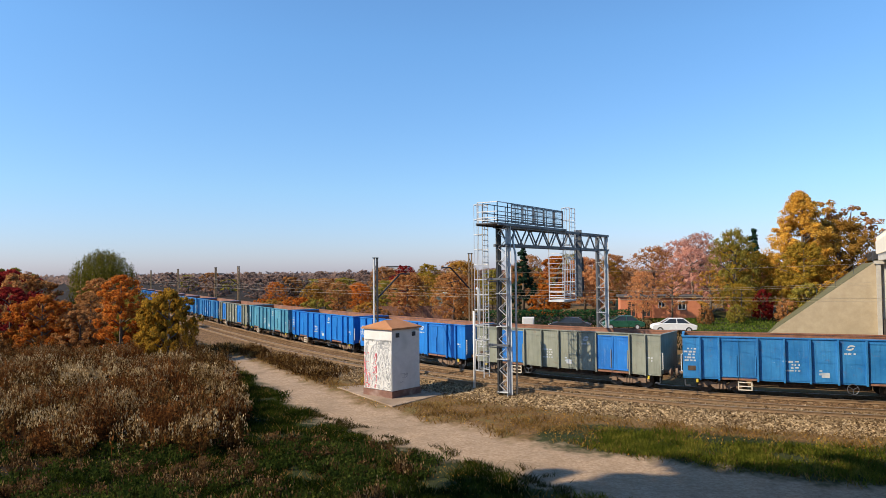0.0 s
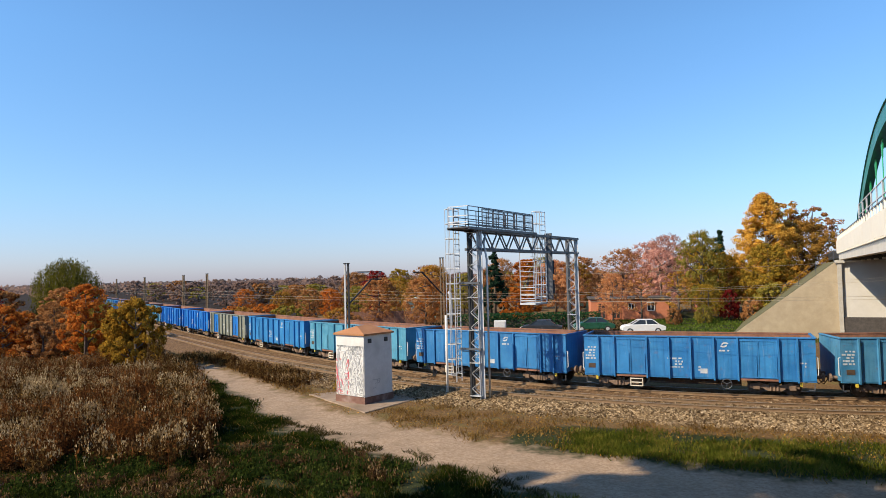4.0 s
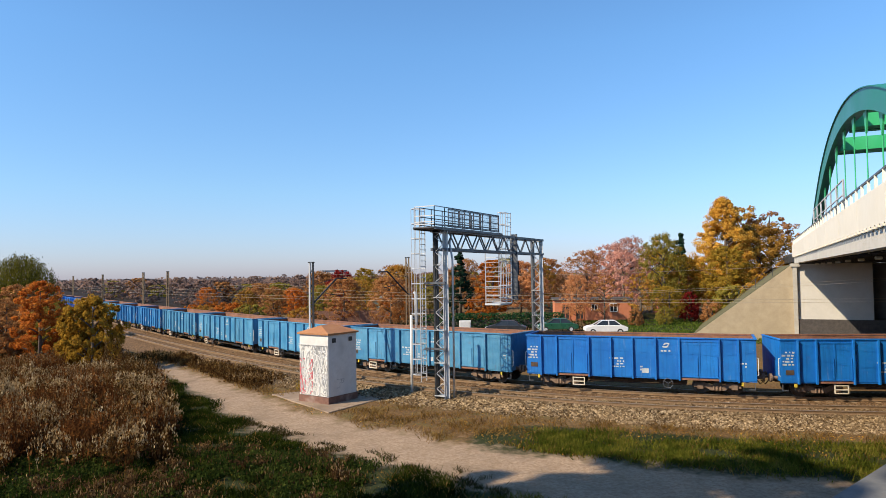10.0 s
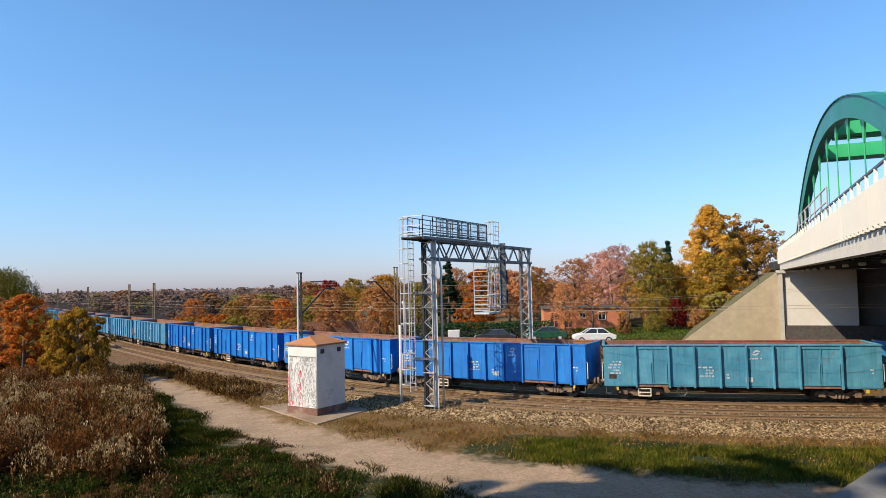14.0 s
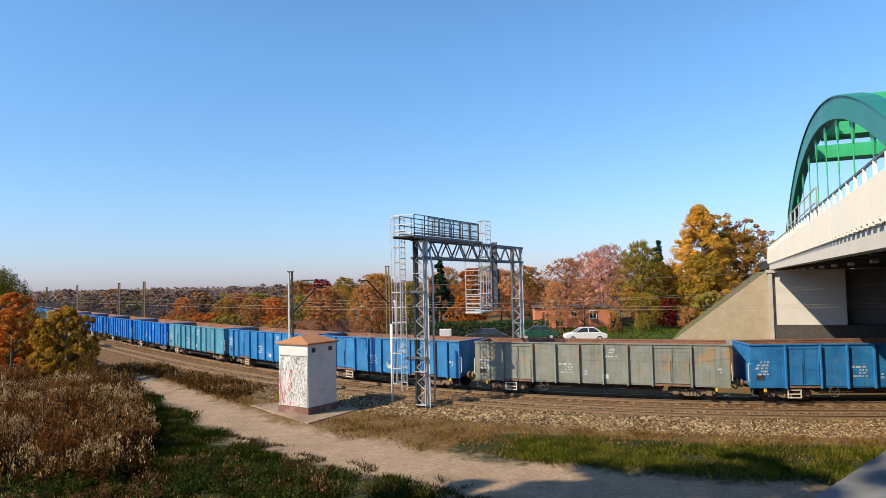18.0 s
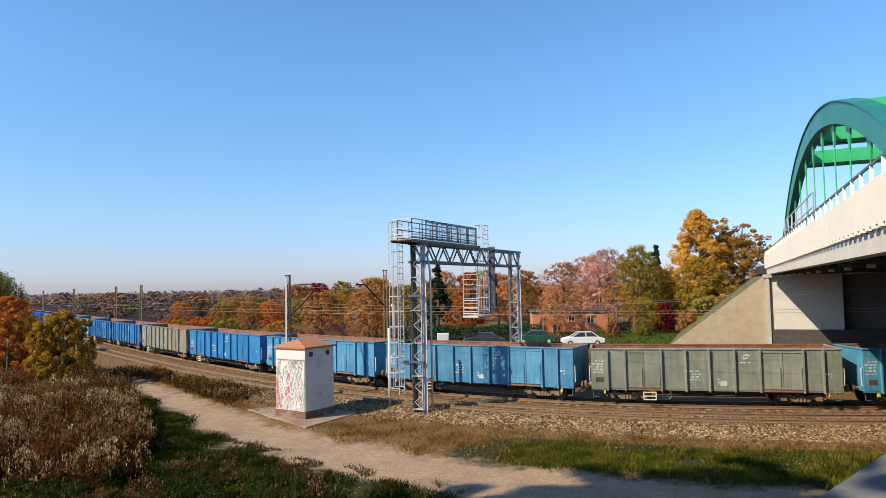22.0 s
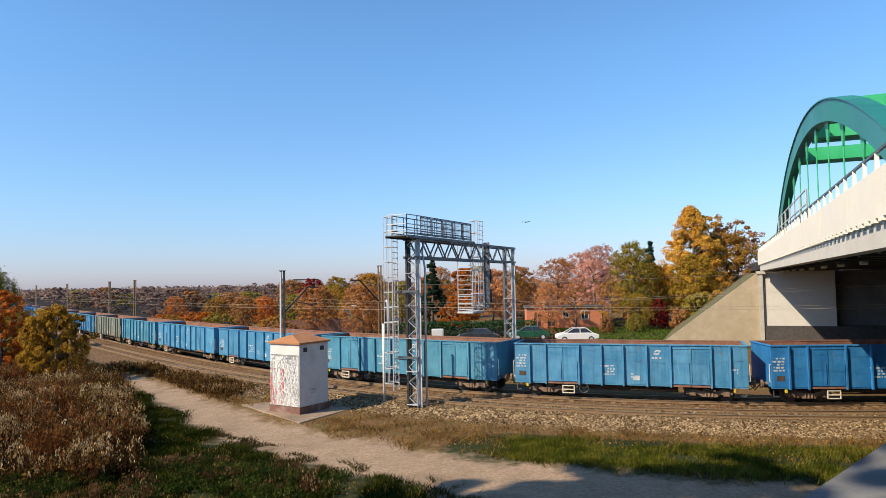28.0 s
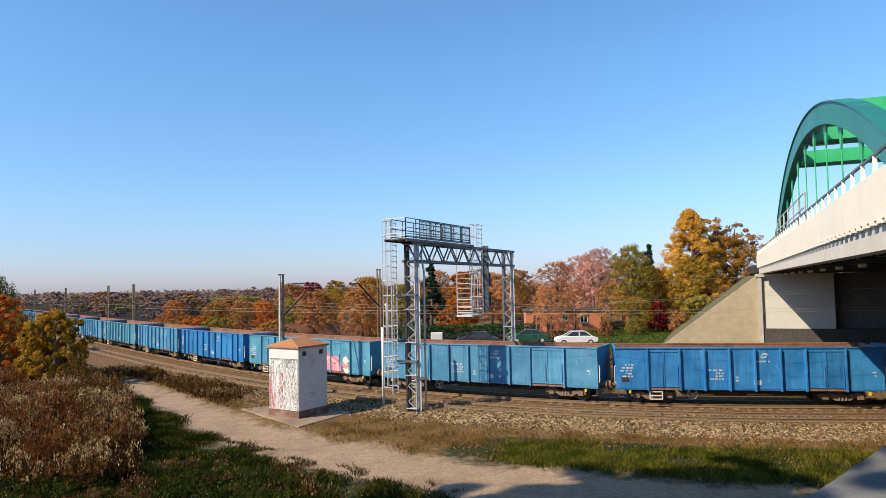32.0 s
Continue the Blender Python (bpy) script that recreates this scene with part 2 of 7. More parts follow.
CARGREEN = plain("dark_green_car_paint", (0.02, 0.10, 0.06), (0.03, 0.13, 0.08), 2, 0.3, 0.2, 0.0)
RUBBER = plain("black_rubber", (0.015, 0.015, 0.015), (0.03, 0.03, 0.03), 6, 0.9, 0, 0.2)
BARK = plain("grey_brown_bark", (0.10, 0.075, 0.055), (0.17, 0.13, 0.10), 7, 0.95, 0, 0.6, None, 0, (1, 1, 0.25))
WIRE = plain("tarnished_copper_wire", (0.40, 0.33, 0.24), (0.52, 0.45, 0.34), 5, 0.5, 0.3, 0.0)
FARBLOCK = plain("pale_far_facade", (0.45, 0.45, 0.46), (0.55, 0.55, 0.55), 0.2, 0.9, 0, 0.0)
GREENPANEL = plain("pale_green_sheeting", (0.55, 0.68, 0.50), (0.66, 0.76, 0.60), 1.0, 0.7, 0, 0.0)
HEDGE = foliage("green_hedge_leaves", (0.02, 0.07, 0.03), (0.04, 0.12, 0.05), (0.07, 0.16, 0.05))
L_GOLD = foliage("golden_leaves", (0.38, 0.185, 0.03), (0.66, 0.365, 0.055), (0.86, 0.56, 0.12))
L_AMBER = foliage("amber_leaves", (0.29, 0.135, 0.03), (0.50, 0.26, 0.05), (0.68, 0.40, 0.09))
L_ORANGE = foliage("orange_leaves", (0.30, 0.075, 0.018), (0.54, 0.16, 0.03), (0.70, 0.29, 0.05))
L_RUST = foliage("rust_brown_leaves", (0.24, 0.105, 0.045), (0.44, 0.205, 0.075), (0.63, 0.34, 0.13))
L_PINK = foliage("pinkish_red_leaves", (0.46, 0.20, 0.14), (0.66, 0.33, 0.25), (0.80, 0.50, 0.38))
L_COPPER = foliage("copper_leaves", (0.34, 0.13, 0.055), (0.58, 0.26, 0.11), (0.78, 0.45, 0.21))
L_RED = foliage("dark_red_leaves", (0.16, 0.015, 0.02), (0.26, 0.025, 0.025), (0.36, 0.05, 0.03))
L_OLIVE = foliage("olive_green_leaves", (0.16, 0.145, 0.03), (0.32, 0.265, 0.05), (0.52, 0.40, 0.085))
L_YGREEN = foliage("yellow_green_leaves", (0.22, 0.17, 0.03), (0.40, 0.26, 0.035), (0.56, 0.34, 0.05))
L_DARK = foliage("dark_conifer_needles", (0.012, 0.03, 0.02), (0.022, 0.05, 0.03), (0.04, 0.075, 0.04))
L_WILLOW = foliage("willow_leaves", (0.08, 0.085, 0.016), (0.165, 0.155, 0.026), (0.31, 0.265, 0.045))
L_BRONZE = foliage("bronze_yellow_leaves", (0.11, 0.06, 0.014), (0.38, 0.205, 0.028), (0.62, 0.38, 0.05), 0.8)
# distance haze is put into these paler, greyer leaf tones
L_HAZE = foliage("haze_tinted_woodland", (0.21, 0.15, 0.13), (0.31, 0.21, 0.175), (0.41, 0.27, 0.21), 0.0, 0.5)
G_GREEN = foliage("green_grass_blades", (0.03, 0.042, 0.006), (0.105, 0.125, 0.016), (0.34, 0.28, 0.05), 0.9)
G_TURF = foliage("worn_turf_blades", (0.03, 0.024, 0.010), (0.075, 0.062, 0.022), (0.22, 0.17, 0.07), 1.0)
# the weeds' shade is put into this near-black grass
G_SHADED = foliage("shade_dark_grass", (0.006, 0.011, 0.002), (0.020, 0.032, 0.005), (0.10, 0.12, 0.018), 0.7)
G_DRY = foliage("dry_grass_blades", (0.06, 0.033, 0.011), (0.25, 0.145, 0.044), (0.54, 0.35, 0.12), 0.9)
G_LAWN = foliage("lawn_grass_blades", (0.05, 0.09, 0.012), (0.10, 0.155, 0.024), (0.20, 0.23, 0.05))
G_WEED = foliage("brown_weed_stalks", (0.009, 0.0055, 0.003), (0.085, 0.042, 0.014), (0.36, 0.215, 0.07), 1.1, 0.3)
G_DUSK = foliage("dark_brown_green_weeds", (0.008, 0.007, 0.003), (0.036, 0.030, 0.011), (0.12, 0.085, 0.032))
G_RUSSET = foliage("russet_weed_stalks", (0.02, 0.009, 0.005), (0.15, 0.058, 0.019), (0.38, 0.165, 0.05), 1.3, 0.3)
G_FLUFF = foliage("pale_seed_heads", (0.10, 0.055, 0.022), (0.30, 0.185, 0.08), (0.62, 0.45, 0.24), 1.6, 0.3)


# ---------------------------------------------------------------- mesh helpers
class Shape:
    """Gathers verts and faces of one mesh."""

    def __init__(self):
        self.v, self.f = [], []

    def add(self, verts, faces):
        k = len(self.v)
        self.v += [tuple(p) for p in verts]
        self.f += [tuple(i + k for i in f) for f in faces]
        return self

    def box(self, x0, y0, z0, x1, y1, z1):
        return self.add([(x, y, z) for x in (x0, x1) for y in (y0, y1) for z in (z0, z1)],
                        [(0, 1, 3, 2), (4, 6, 7, 5), (0, 4, 5, 1), (2, 3, 7, 6), (0, 2, 6, 4), (1, 5, 7, 3)])

    def beam(self, p, q, w, h=None, up=(0, 0, 1)):
        """A square bar from p to q."""
        p, q, h = Vector(p), Vector(q), h or w
        d = (q - p).normalized()
        up = Vector(up) if abs(d.dot(Vector(up))) < 0.98 else Vector((1, 0, 0))
        a = d.cross(up).normalized() * (w / 2)
        b = d.cross(a).normalized() * (h / 2)
        return self.add([e + s * a + t * b for e in (p, q) for s, t in ((-1, -1), (1, -1), (1, 1), (-1, 1))],
                        [(0, 1, 2, 3), (7, 6, 5, 4), (0, 4, 5, 1), (1, 5, 6, 2), (2, 6, 7, 3), (3, 7, 4, 0)])

    def tube(self, points, radii, n=8, closed=True):
        """A round bar along points."""
        pts = [Vector(p) for p in points]
        rings = []
        for i, p in enumerate(pts):
            d = (pts[min(i + 1, len(pts) - 1)] - pts[max(i - 1, 0)]).normalized()
            ref = Vector((0, 0, 1)) if abs(d.z) < 0.95 else Vector((1, 0, 0))
            a = d.cross(ref).normalized()
            b = d.cross(a)
            r = radii[i] if isinstance(radii, (list, tuple)) else radii
            rings.append([p + r * (math.cos(t) * a + math.sin(t) * b) for t in [2 * math.pi * k / n for k in range(n)]])
        faces = [(i * n + k, i * n + (k + 1) % n, (i + 1) * n + (k + 1) % n, (i + 1) * n + k) for i in range(len(pts) - 1) for k in range(n)]
        if closed:
            faces += [tuple(range(n))[::-1], tuple((len(pts) - 1) * n + k for k in range(n))]
        return self.add([p for r in rings for p in r], faces)

    def prism(self, outline, a, b):
        """An outline of points, stretched from offset a to offset b."""
        n = len(outline)
        va = [Vector(p) + Vector(a) for p in outline] + [Vector(p) + Vector(b) for p in outline]
        return self.add(va, [tuple(range(n))[::-1], tuple(range(n, 2 * n))] + [(k, (k + 1) % n, n + (k + 1) % n, n + k) for k in range(n)])

    def mesh(self, name, material, smooth=False):
        me = bpy.data.meshes.new(name)
        me.from_pydata(self.v, [], self.f)
        me.materials.append(material)
        if smooth:
            me.polygons.foreach_set("use_smooth", [True] * len(me.polygons))
        me.update()
        return me


def tidy(me):
    bm = bmesh.new()
    bm.from_mesh(me)
    bmesh.ops.recalc_face_normals(bm, faces=bm.faces)
    bm.to_mesh(me)
    bm.free()
    return me


def softened(me, width, segments=1):
    """Rounds the edges of a mesh."""
    bm = bmesh.new()
    bm.from_mesh(me)
    bmesh.ops.recalc_face_normals(bm, faces=bm.faces)
    bmesh.ops.bevel(bm, geom=list(bm.edges), offset=width, segments=segments, affect='EDGES', clamp_overlap=True)
    bm.to_mesh(me)
    bm.free()
    return me


def thing(name, m, label, category, group="", kind=""):
    ob = new(name)
    ob.matrix_basis = m
    return tagged(ob, label, category, group, kind)


def part(name, shape, material, parent, label="", smooth=False, m=None, bevel=0.0):
    me = shape if isinstance(shape, bpy.types.Mesh) else shape.mesh(name, material, smooth)
    if not isinstance(shape, bpy.types.Mesh):
        softened(me, bevel) if bevel else tidy(me)
    ob = new(name, me)
    ob.parent = parent
    if m is not None:
        ob.matrix_basis = m
    return tagged(ob, label)


def quads_mesh(name, verts, material, per=4):
    """A mesh of loose quads (or triangles) from an array (n, per, 3)."""
    verts = np.asarray(verts, dtype=np.float32)
    n = len(verts)
    me = bpy.data.meshes.new(name)
    me.vertices.add(n * per)
    me.vertices.foreach_set("co", verts.reshape(-1))
    me.loops.add(n * per)
    me.loops.foreach_set("vertex_index", np.arange(n * per, dtype=np.int32))
    me.polygons.add(n)
    me.polygons.foreach_set("loop_start", np.arange(0, n * per, per, dtype=np.int32))
    me.update(calc_edges=True)
    me.materials.append(material)
    return me


# ---------------------------------------------------------------- the railway's line
# near side of the train: start point, heading, and the bend of each stretch
LINE_X, LINE_Y, LINE_H = 22.014, 36.773, 3.01834
BENDS = [(-12.0, 0.0, -0.00524), (0.0, 18.0, -0.02095), (18.0, 36.0, -0.01604), (36.0, 60.0, -0.00465), (60.0, 110.0, -0.00085)]
_s = np.arange(-500, 760, 0.5)
_h = np.full(len(_s), LINE_H)
for a_, b_, k_ in BENDS:
    ref = np.clip(0, a_, b_)
    _h += k_ * (np.clip(_s, a_, b_) - ref)
_k = np.exp(-np.arange(-12, 13) ** 2 / 60.0)
_h = np.convolve(np.r_[np.full(12, _h[0]), _h, np.full(12, _h[-1])], _k / _k.sum(), "valid")
_x, _y = np.cumsum(np.cos(_h)) * 0.5, np.cumsum(np.sin(_h)) * 0.5
_i0 = int(np.argmin(abs(_s)))
_x, _y = _x + LINE_X - _x[_i0], _y + LINE_Y - _y[_i0]
TRAIN_OFF, TRACK_GAP = 1.5, 3.9


def on_line(s, off=0.0):
    """Place and heading on the line at s, off metres farther out than the train's near side."""
    x, y, h = (float(np.interp(s, _s, c)) for c in (_x, _y, _h))
    return x + off * math.sin(h), y - off * math.cos(h), h


def line_distance(x, y):
    """Signed distance (farther out is positive) of arrays of points from the near side of the train."""
    sel = slice(None, None, 4)
    lx, ly, lh = _x[sel], _y[sel], _h[sel]
    best, out = np.full(x.shape, 1e9), np.zeros(x.shape)
    for i in range(len(lx)):
        dx, dy = x - lx[i], y - ly[i]
        d2 = dx * dx + dy * dy
        near = d2 < best
        best = np.where(near, d2, best)
        out = np.where(near, dx * math.sin(lh[i]) - dy * math.cos(lh[i]), out)
    return out

# ---------------------------------------------------------------- ground
GROUND = -0.45


def smooth(a, b, x):
    t = np.clip((x - a) / (b - a), 0, 1)
    return t * t * (3 - 2 * t)


def along(points, x, y):
    """Distance of arrays of points from a broken line of (x, y, half width), less the half width there."""
    best = np.full(np.shape(x), 1e9)
    for (ax, ay, aw), (bx, by, bw) in zip(points, points[1:]):
        dx, dy = bx - ax, by - ay
        t = np.clip(((x - ax) * dx + (y - ay) * dy) / (dx * dx + dy * dy), 0, 1)
        best = np.minimum(best, np.hypot(x - ax - t * dx, y - ay - t * dy) - (aw + t * (bw - aw)))
    return best


DIRT_PATH = [(-25.2, 59.6, 0.5), (-23.6, 57.4, 0.9), (-18.3, 49.2, 1.4), (-12.0, 40.4, 1.8), (-8.6, 35.6, 2.1), (-5.2, 32.2, 2.4),
             (-0.8, 28.6, 2.4), (4.5, 24.8, 2.8), (9.5, 22.3, 3.0), (16, 20.6, 2.9), (40, 16, 2.8)]


def weed_side(x, y):
    """Positive inside the field of tall weeds."""
    ex = np.interp(y, [20, 22, 27, 32.8, 39, 48.8, 56, 64], [-10.2, -10.6, -12.0, -13.7, -16.5, -22.0, -27.5, -34.0])
    return ex - x


def path_side(x, y):
    """One on the weed field's side of the dirt path."""
    mid_x = np.interp(y, [p[1] for p in DIRT_PATH[::-1]], [p[0] for p in DIRT_PATH[::-1]])
    return (x < mid_x).astype(float)


def ground_height(x, y):
    mound = 5.4 * (1 - smooth(1.5, 13.5, y + 0.12 * np.abs(x))) * smooth(60, 30, np.abs(x))
    rise = 1.0 * smooth(7.5, 13.0, line_distance(x, y)) * smooth(-40, -5, x) * (y > 30)
    return GROUND + np.maximum(mound, 0) + rise


def axis(parts):
    return np.concatenate([np.arange(a, b, step) for a, b, step in parts])


gx = axis([(-3000, -400, 260), (-400, -120, 35), (-120, -46, 4), (-46, 24, 0.3), (24, 60, 1.0), (60, 140, 8), (140, 400, 35), (400, 3001, 260)])
gy = axis([(-400, -40, 60), (-40, 12, 4), (12, 18, 1.0), (18, 62, 0.3), (62, 110, 1.5), (110, 300, 12), (300, 700, 50), (700, 4500, 380)])
GX, GY = np.meshgrid(gx, gy)
GD = line_distance(GX, GY)
fine = (GX > -46) & (GX < 24) & (GY > 18) & (GY < 62)
bumps = np.array([noise.noise(Vector((x * 0.7, y * 0.7, 0))) * 0.05 + noise.noise(Vector((x * 2.1, y * 2.1, 3))) * 0.02 if f else 0.0
                  for x, y, f in zip(GX.ravel(), GY.ravel(), fine.ravel())]).reshape(GX.shape)
path_d = along(DIRT_PATH, GX, GY)
GZ = ground_height(GX, GY) + bumps - 0.07 * smooth(0.6, -0.5, path_d) - 0.25 * smooth(-5.9, -4.6, GD) * smooth(5.6, 4.4, GD)
nx, ny = len(gx), len(gy)
me = bpy.data.meshes.new("ground")
idx = np.arange(nx * ny).reshape(ny, nx)
me.from_pydata(np.stack([GX, GY, GZ], -1).reshape(-1, 3).tolist(), [],
               np.stack([idx[:-1, :-1], idx[:-1, 1:], idx[1:, 1:], idx[1:, :-1]], -1).reshape(-1, 4).tolist())
lush = smooth(2.6, 0.8, np.abs(along([(4.0, 30.7, 0), (8, 29.1, 0), (13, 27.4, 0), (30, 23.5, 0)], GX, GY)) - 1.3)
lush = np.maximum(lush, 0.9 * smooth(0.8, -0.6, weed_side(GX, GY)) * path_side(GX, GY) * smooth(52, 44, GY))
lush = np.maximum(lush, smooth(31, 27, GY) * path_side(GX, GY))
lush = np.maximum(lush, 0.9 * smooth(60, 66, GY) * smooth(17, 20, GX) * smooth(34, 30, GX) * smooth(9, 14, GD))
weed_shade = smooth(-0.8, 0.8, weed_side(GX, GY)) * (GX < 0)
for key, field in (("dirt", path_d), ("lush", lush), ("weed_shade_mix", weed_shade)):
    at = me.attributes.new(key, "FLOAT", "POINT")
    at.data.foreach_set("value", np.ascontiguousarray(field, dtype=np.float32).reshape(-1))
me.polygons.foreach_set("use_smooth", [True] * len(me.polygons))


def ground_material():
    m, nt, b = principled("autumn_ground")

    def attr(name):
        a = nt.nodes.new("ShaderNodeAttribute")
        a.attribute_name = name
        return a.outputs["Fac"]

    def shifted(value, noise_fac, amount):
        mr = nt.nodes.new("ShaderNodeMath")
        mr.operation = "MULTIPLY_ADD"
        mr.inputs[1].default_value = amount
        nt.links.new(noise_fac, mr.inputs[0])
        nt.links.new(value, mr.inputs[2])
        return mr.outputs[0]

    def step(value, lo, hi):
        mr = nt.nodes.new("ShaderNodeMapRange")
        mr.inputs["From Min"].default_value, mr.inputs["From Max"].default_value = lo, hi
        nt.links.new(value, mr.inputs["Value"])
        return mr.outputs[0]

    fine_n = noise_of(nt, 7.0, 8, 0.7)
    mid = noise_of(nt, 1.1, 5, 0.65)
    big = noise_of(nt, 0.16, 4, 0.6)
    dry = ramp(nt, fine_n, [(0.3, (0.04, 0.024, 0.011)), (0.5, (0.125, 0.070, 0.028)), (0.72, (0.25, 0.155, 0.066))])
    dry = mixed(nt, ramp(nt, mid, [(0.48, (0, 0, 0)), (0.66, (0.55,) * 3)]), dry, (0.11, 0.105, 0.035))
    # green ground kept near black, with shade beside the weeds in its colour
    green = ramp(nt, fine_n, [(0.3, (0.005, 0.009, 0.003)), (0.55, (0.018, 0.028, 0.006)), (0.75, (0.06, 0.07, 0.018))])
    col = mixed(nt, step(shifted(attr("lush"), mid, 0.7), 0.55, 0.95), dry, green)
    far = ramp(nt, big, [(0.35, (0.13, 0.10, 0.055)), (0.55, (0.17, 0.14, 0.07)), (0.7, (0.12, 0.12, 0.045))])
    col = mixed(nt, ramp(nt, big, [(0.4, (0, 0, 0)), (0.8, (0.22,) * 3)]), col, far)
    # shade among the weeds put into the ground as a near-black tone
    col = mixed(nt, step(shifted(attr("weed_shade_mix"), mid, 0.5), 0.5, 0.9), col, ramp(nt, fine_n, [(0.35, (0.009, 0.006, 0.004)), (0.7, (0.035, 0.022, 0.011))]))
    dirt = ramp(nt, fine_n, [(0.28, (0.20, 0.13, 0.076)), (0.5, (0.30, 0.218, 0.15)), (0.75, (0.42, 0.322, 0.232))])
    dirt = mixed(nt, ramp(nt, mid, [(0.4, (0, 0, 0)), (0.75, (0.55,) * 3)]), dirt, (0.20, 0.14, 0.09))
    ruts = noise_of(nt, 0.35, 4, 0.7)
    dirt = mixed(nt, ramp(nt, ruts, [(0.5, (0, 0, 0)), (0.62, (0.35,) * 3)]), dirt, (0.15, 0.11, 0.075))
    edge = shifted(shifted(shifted(attr("dirt"), mid, 3.2), ruts, 3.0), fine_n, 1.3)
    col = mixed(nt, step(edge, 4.3, 3.1), col, dirt)
    nt.links.new(col, b.inputs["Base Color"])
    b.inputs["Roughness"].default_value = 0.95
    b.inputs["Specular IOR Level"].default_value = 0.15
    bumped(nt, b, fine_n, 0.7, 0.06)
    return m


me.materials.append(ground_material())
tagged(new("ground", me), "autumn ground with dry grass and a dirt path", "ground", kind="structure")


def height_at(x, y):
    return float(ground_height(np.array([float(x)]), np.array([float(y)]))[0])


# ---------------------------------------------------------------- ballast, rails, sleepers


def ballast_material():
    m, nt, b = principled("track_ballast")
    a = nt.nodes.new("ShaderNodeAttribute")
    a.attribute_name = "across"
    vo = nt.nodes.new("ShaderNodeTexVoronoi")
    vo.inputs["Scale"].default_value = 13.0
    tc = nt.nodes.new("ShaderNodeTexCoord")
    nt.links.new(tc.outputs["Object"], vo.inputs["Vector"])
    stone = ramp(nt, vo.outputs["Color"], [(0.1, (0.075, 0.048, 0.024)), (0.5, (0.25, 0.168, 0.084)), (0.9, (0.56, 0.42, 0.25))])
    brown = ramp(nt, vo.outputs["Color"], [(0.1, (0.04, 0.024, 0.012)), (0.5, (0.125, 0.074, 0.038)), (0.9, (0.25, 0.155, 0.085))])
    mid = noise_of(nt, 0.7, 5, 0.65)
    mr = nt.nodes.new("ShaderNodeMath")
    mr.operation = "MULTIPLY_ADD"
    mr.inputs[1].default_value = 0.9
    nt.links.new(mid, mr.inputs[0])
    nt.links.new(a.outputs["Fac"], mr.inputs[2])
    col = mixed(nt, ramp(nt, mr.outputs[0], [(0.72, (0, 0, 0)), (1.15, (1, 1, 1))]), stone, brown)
    nt.links.new(col, b.inputs["Base Color"])
    b.inputs["Roughness"].default_value = 0.95
    b.inputs["Specular IOR Level"].default_value = 0.15
    bumped(nt, b, vo.outputs["Distance"], 0.8, 0.05)
    return m


BALLAST = ballast_material()


def ribbon(name, offs, s_values, material, across=None, jitter=0.0):
    """A strip along the line: offs are (offset, height) across it."""
    verts, faces, n = [], [], len(offs)
    rng = random.Random(7)
    for s in s_values:
        for o, z in offs:
            x, y, h = on_line(s, o)
            verts.append((x, y, z + rng.uniform(-jitter, jitter)))
    for i in range(len(s_values) - 1):
        for k in range(n - 1):
            faces.append((i * n + k, i * n + k + 1, (i + 1) * n + k + 1, (i + 1) * n + k))
    me = bpy.data.meshes.new(name)
    me.from_pydata(verts, [], faces)
    me.materials.append(material)
    if across is not None:
        at = me.attributes.new("across", "FLOAT", "POINT")
        at.data.foreach_set("value", np.tile(np.array(across, dtype=np.float32), len(s_values)))
    tidy(me)
    return me


B_MID = TRAIN_OFF - TRACK_GAP
prof = [(-7.4, -0.64), (-6.4, -0.47), (-5.4, -0.40), (-4.4, -0.28), (-3.9, -0.22)] + [(o, -0.20) for o in np.arange(-3.5, -1.2, 0.45)] \
    + [(-0.75, -0.26), (-0.3, -0.24)] + [(o, -0.20) for o in np.arange(0.1, 3.0, 0.45)] + [(3.3, -0.24), (4.0, -0.45), (5.0, -0.7)]
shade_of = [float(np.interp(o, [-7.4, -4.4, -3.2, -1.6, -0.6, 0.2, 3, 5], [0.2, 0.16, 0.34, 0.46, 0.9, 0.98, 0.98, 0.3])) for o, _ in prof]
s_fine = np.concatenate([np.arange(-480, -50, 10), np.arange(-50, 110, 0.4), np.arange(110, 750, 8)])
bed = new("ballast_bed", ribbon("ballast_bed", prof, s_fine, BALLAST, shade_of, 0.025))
# the bed turns browner along the line from s = 26 to 42
brown_mix = np.add.outer(0.5 * smooth(26, 42, s_fine), np.array(shade_of))
bed.data.attributes["across"].data.foreach_set("value", np.ascontiguousarray(np.minimum(brown_mix, 1.0), dtype=np.float32).reshape(-1))
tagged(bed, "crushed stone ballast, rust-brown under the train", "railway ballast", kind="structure")

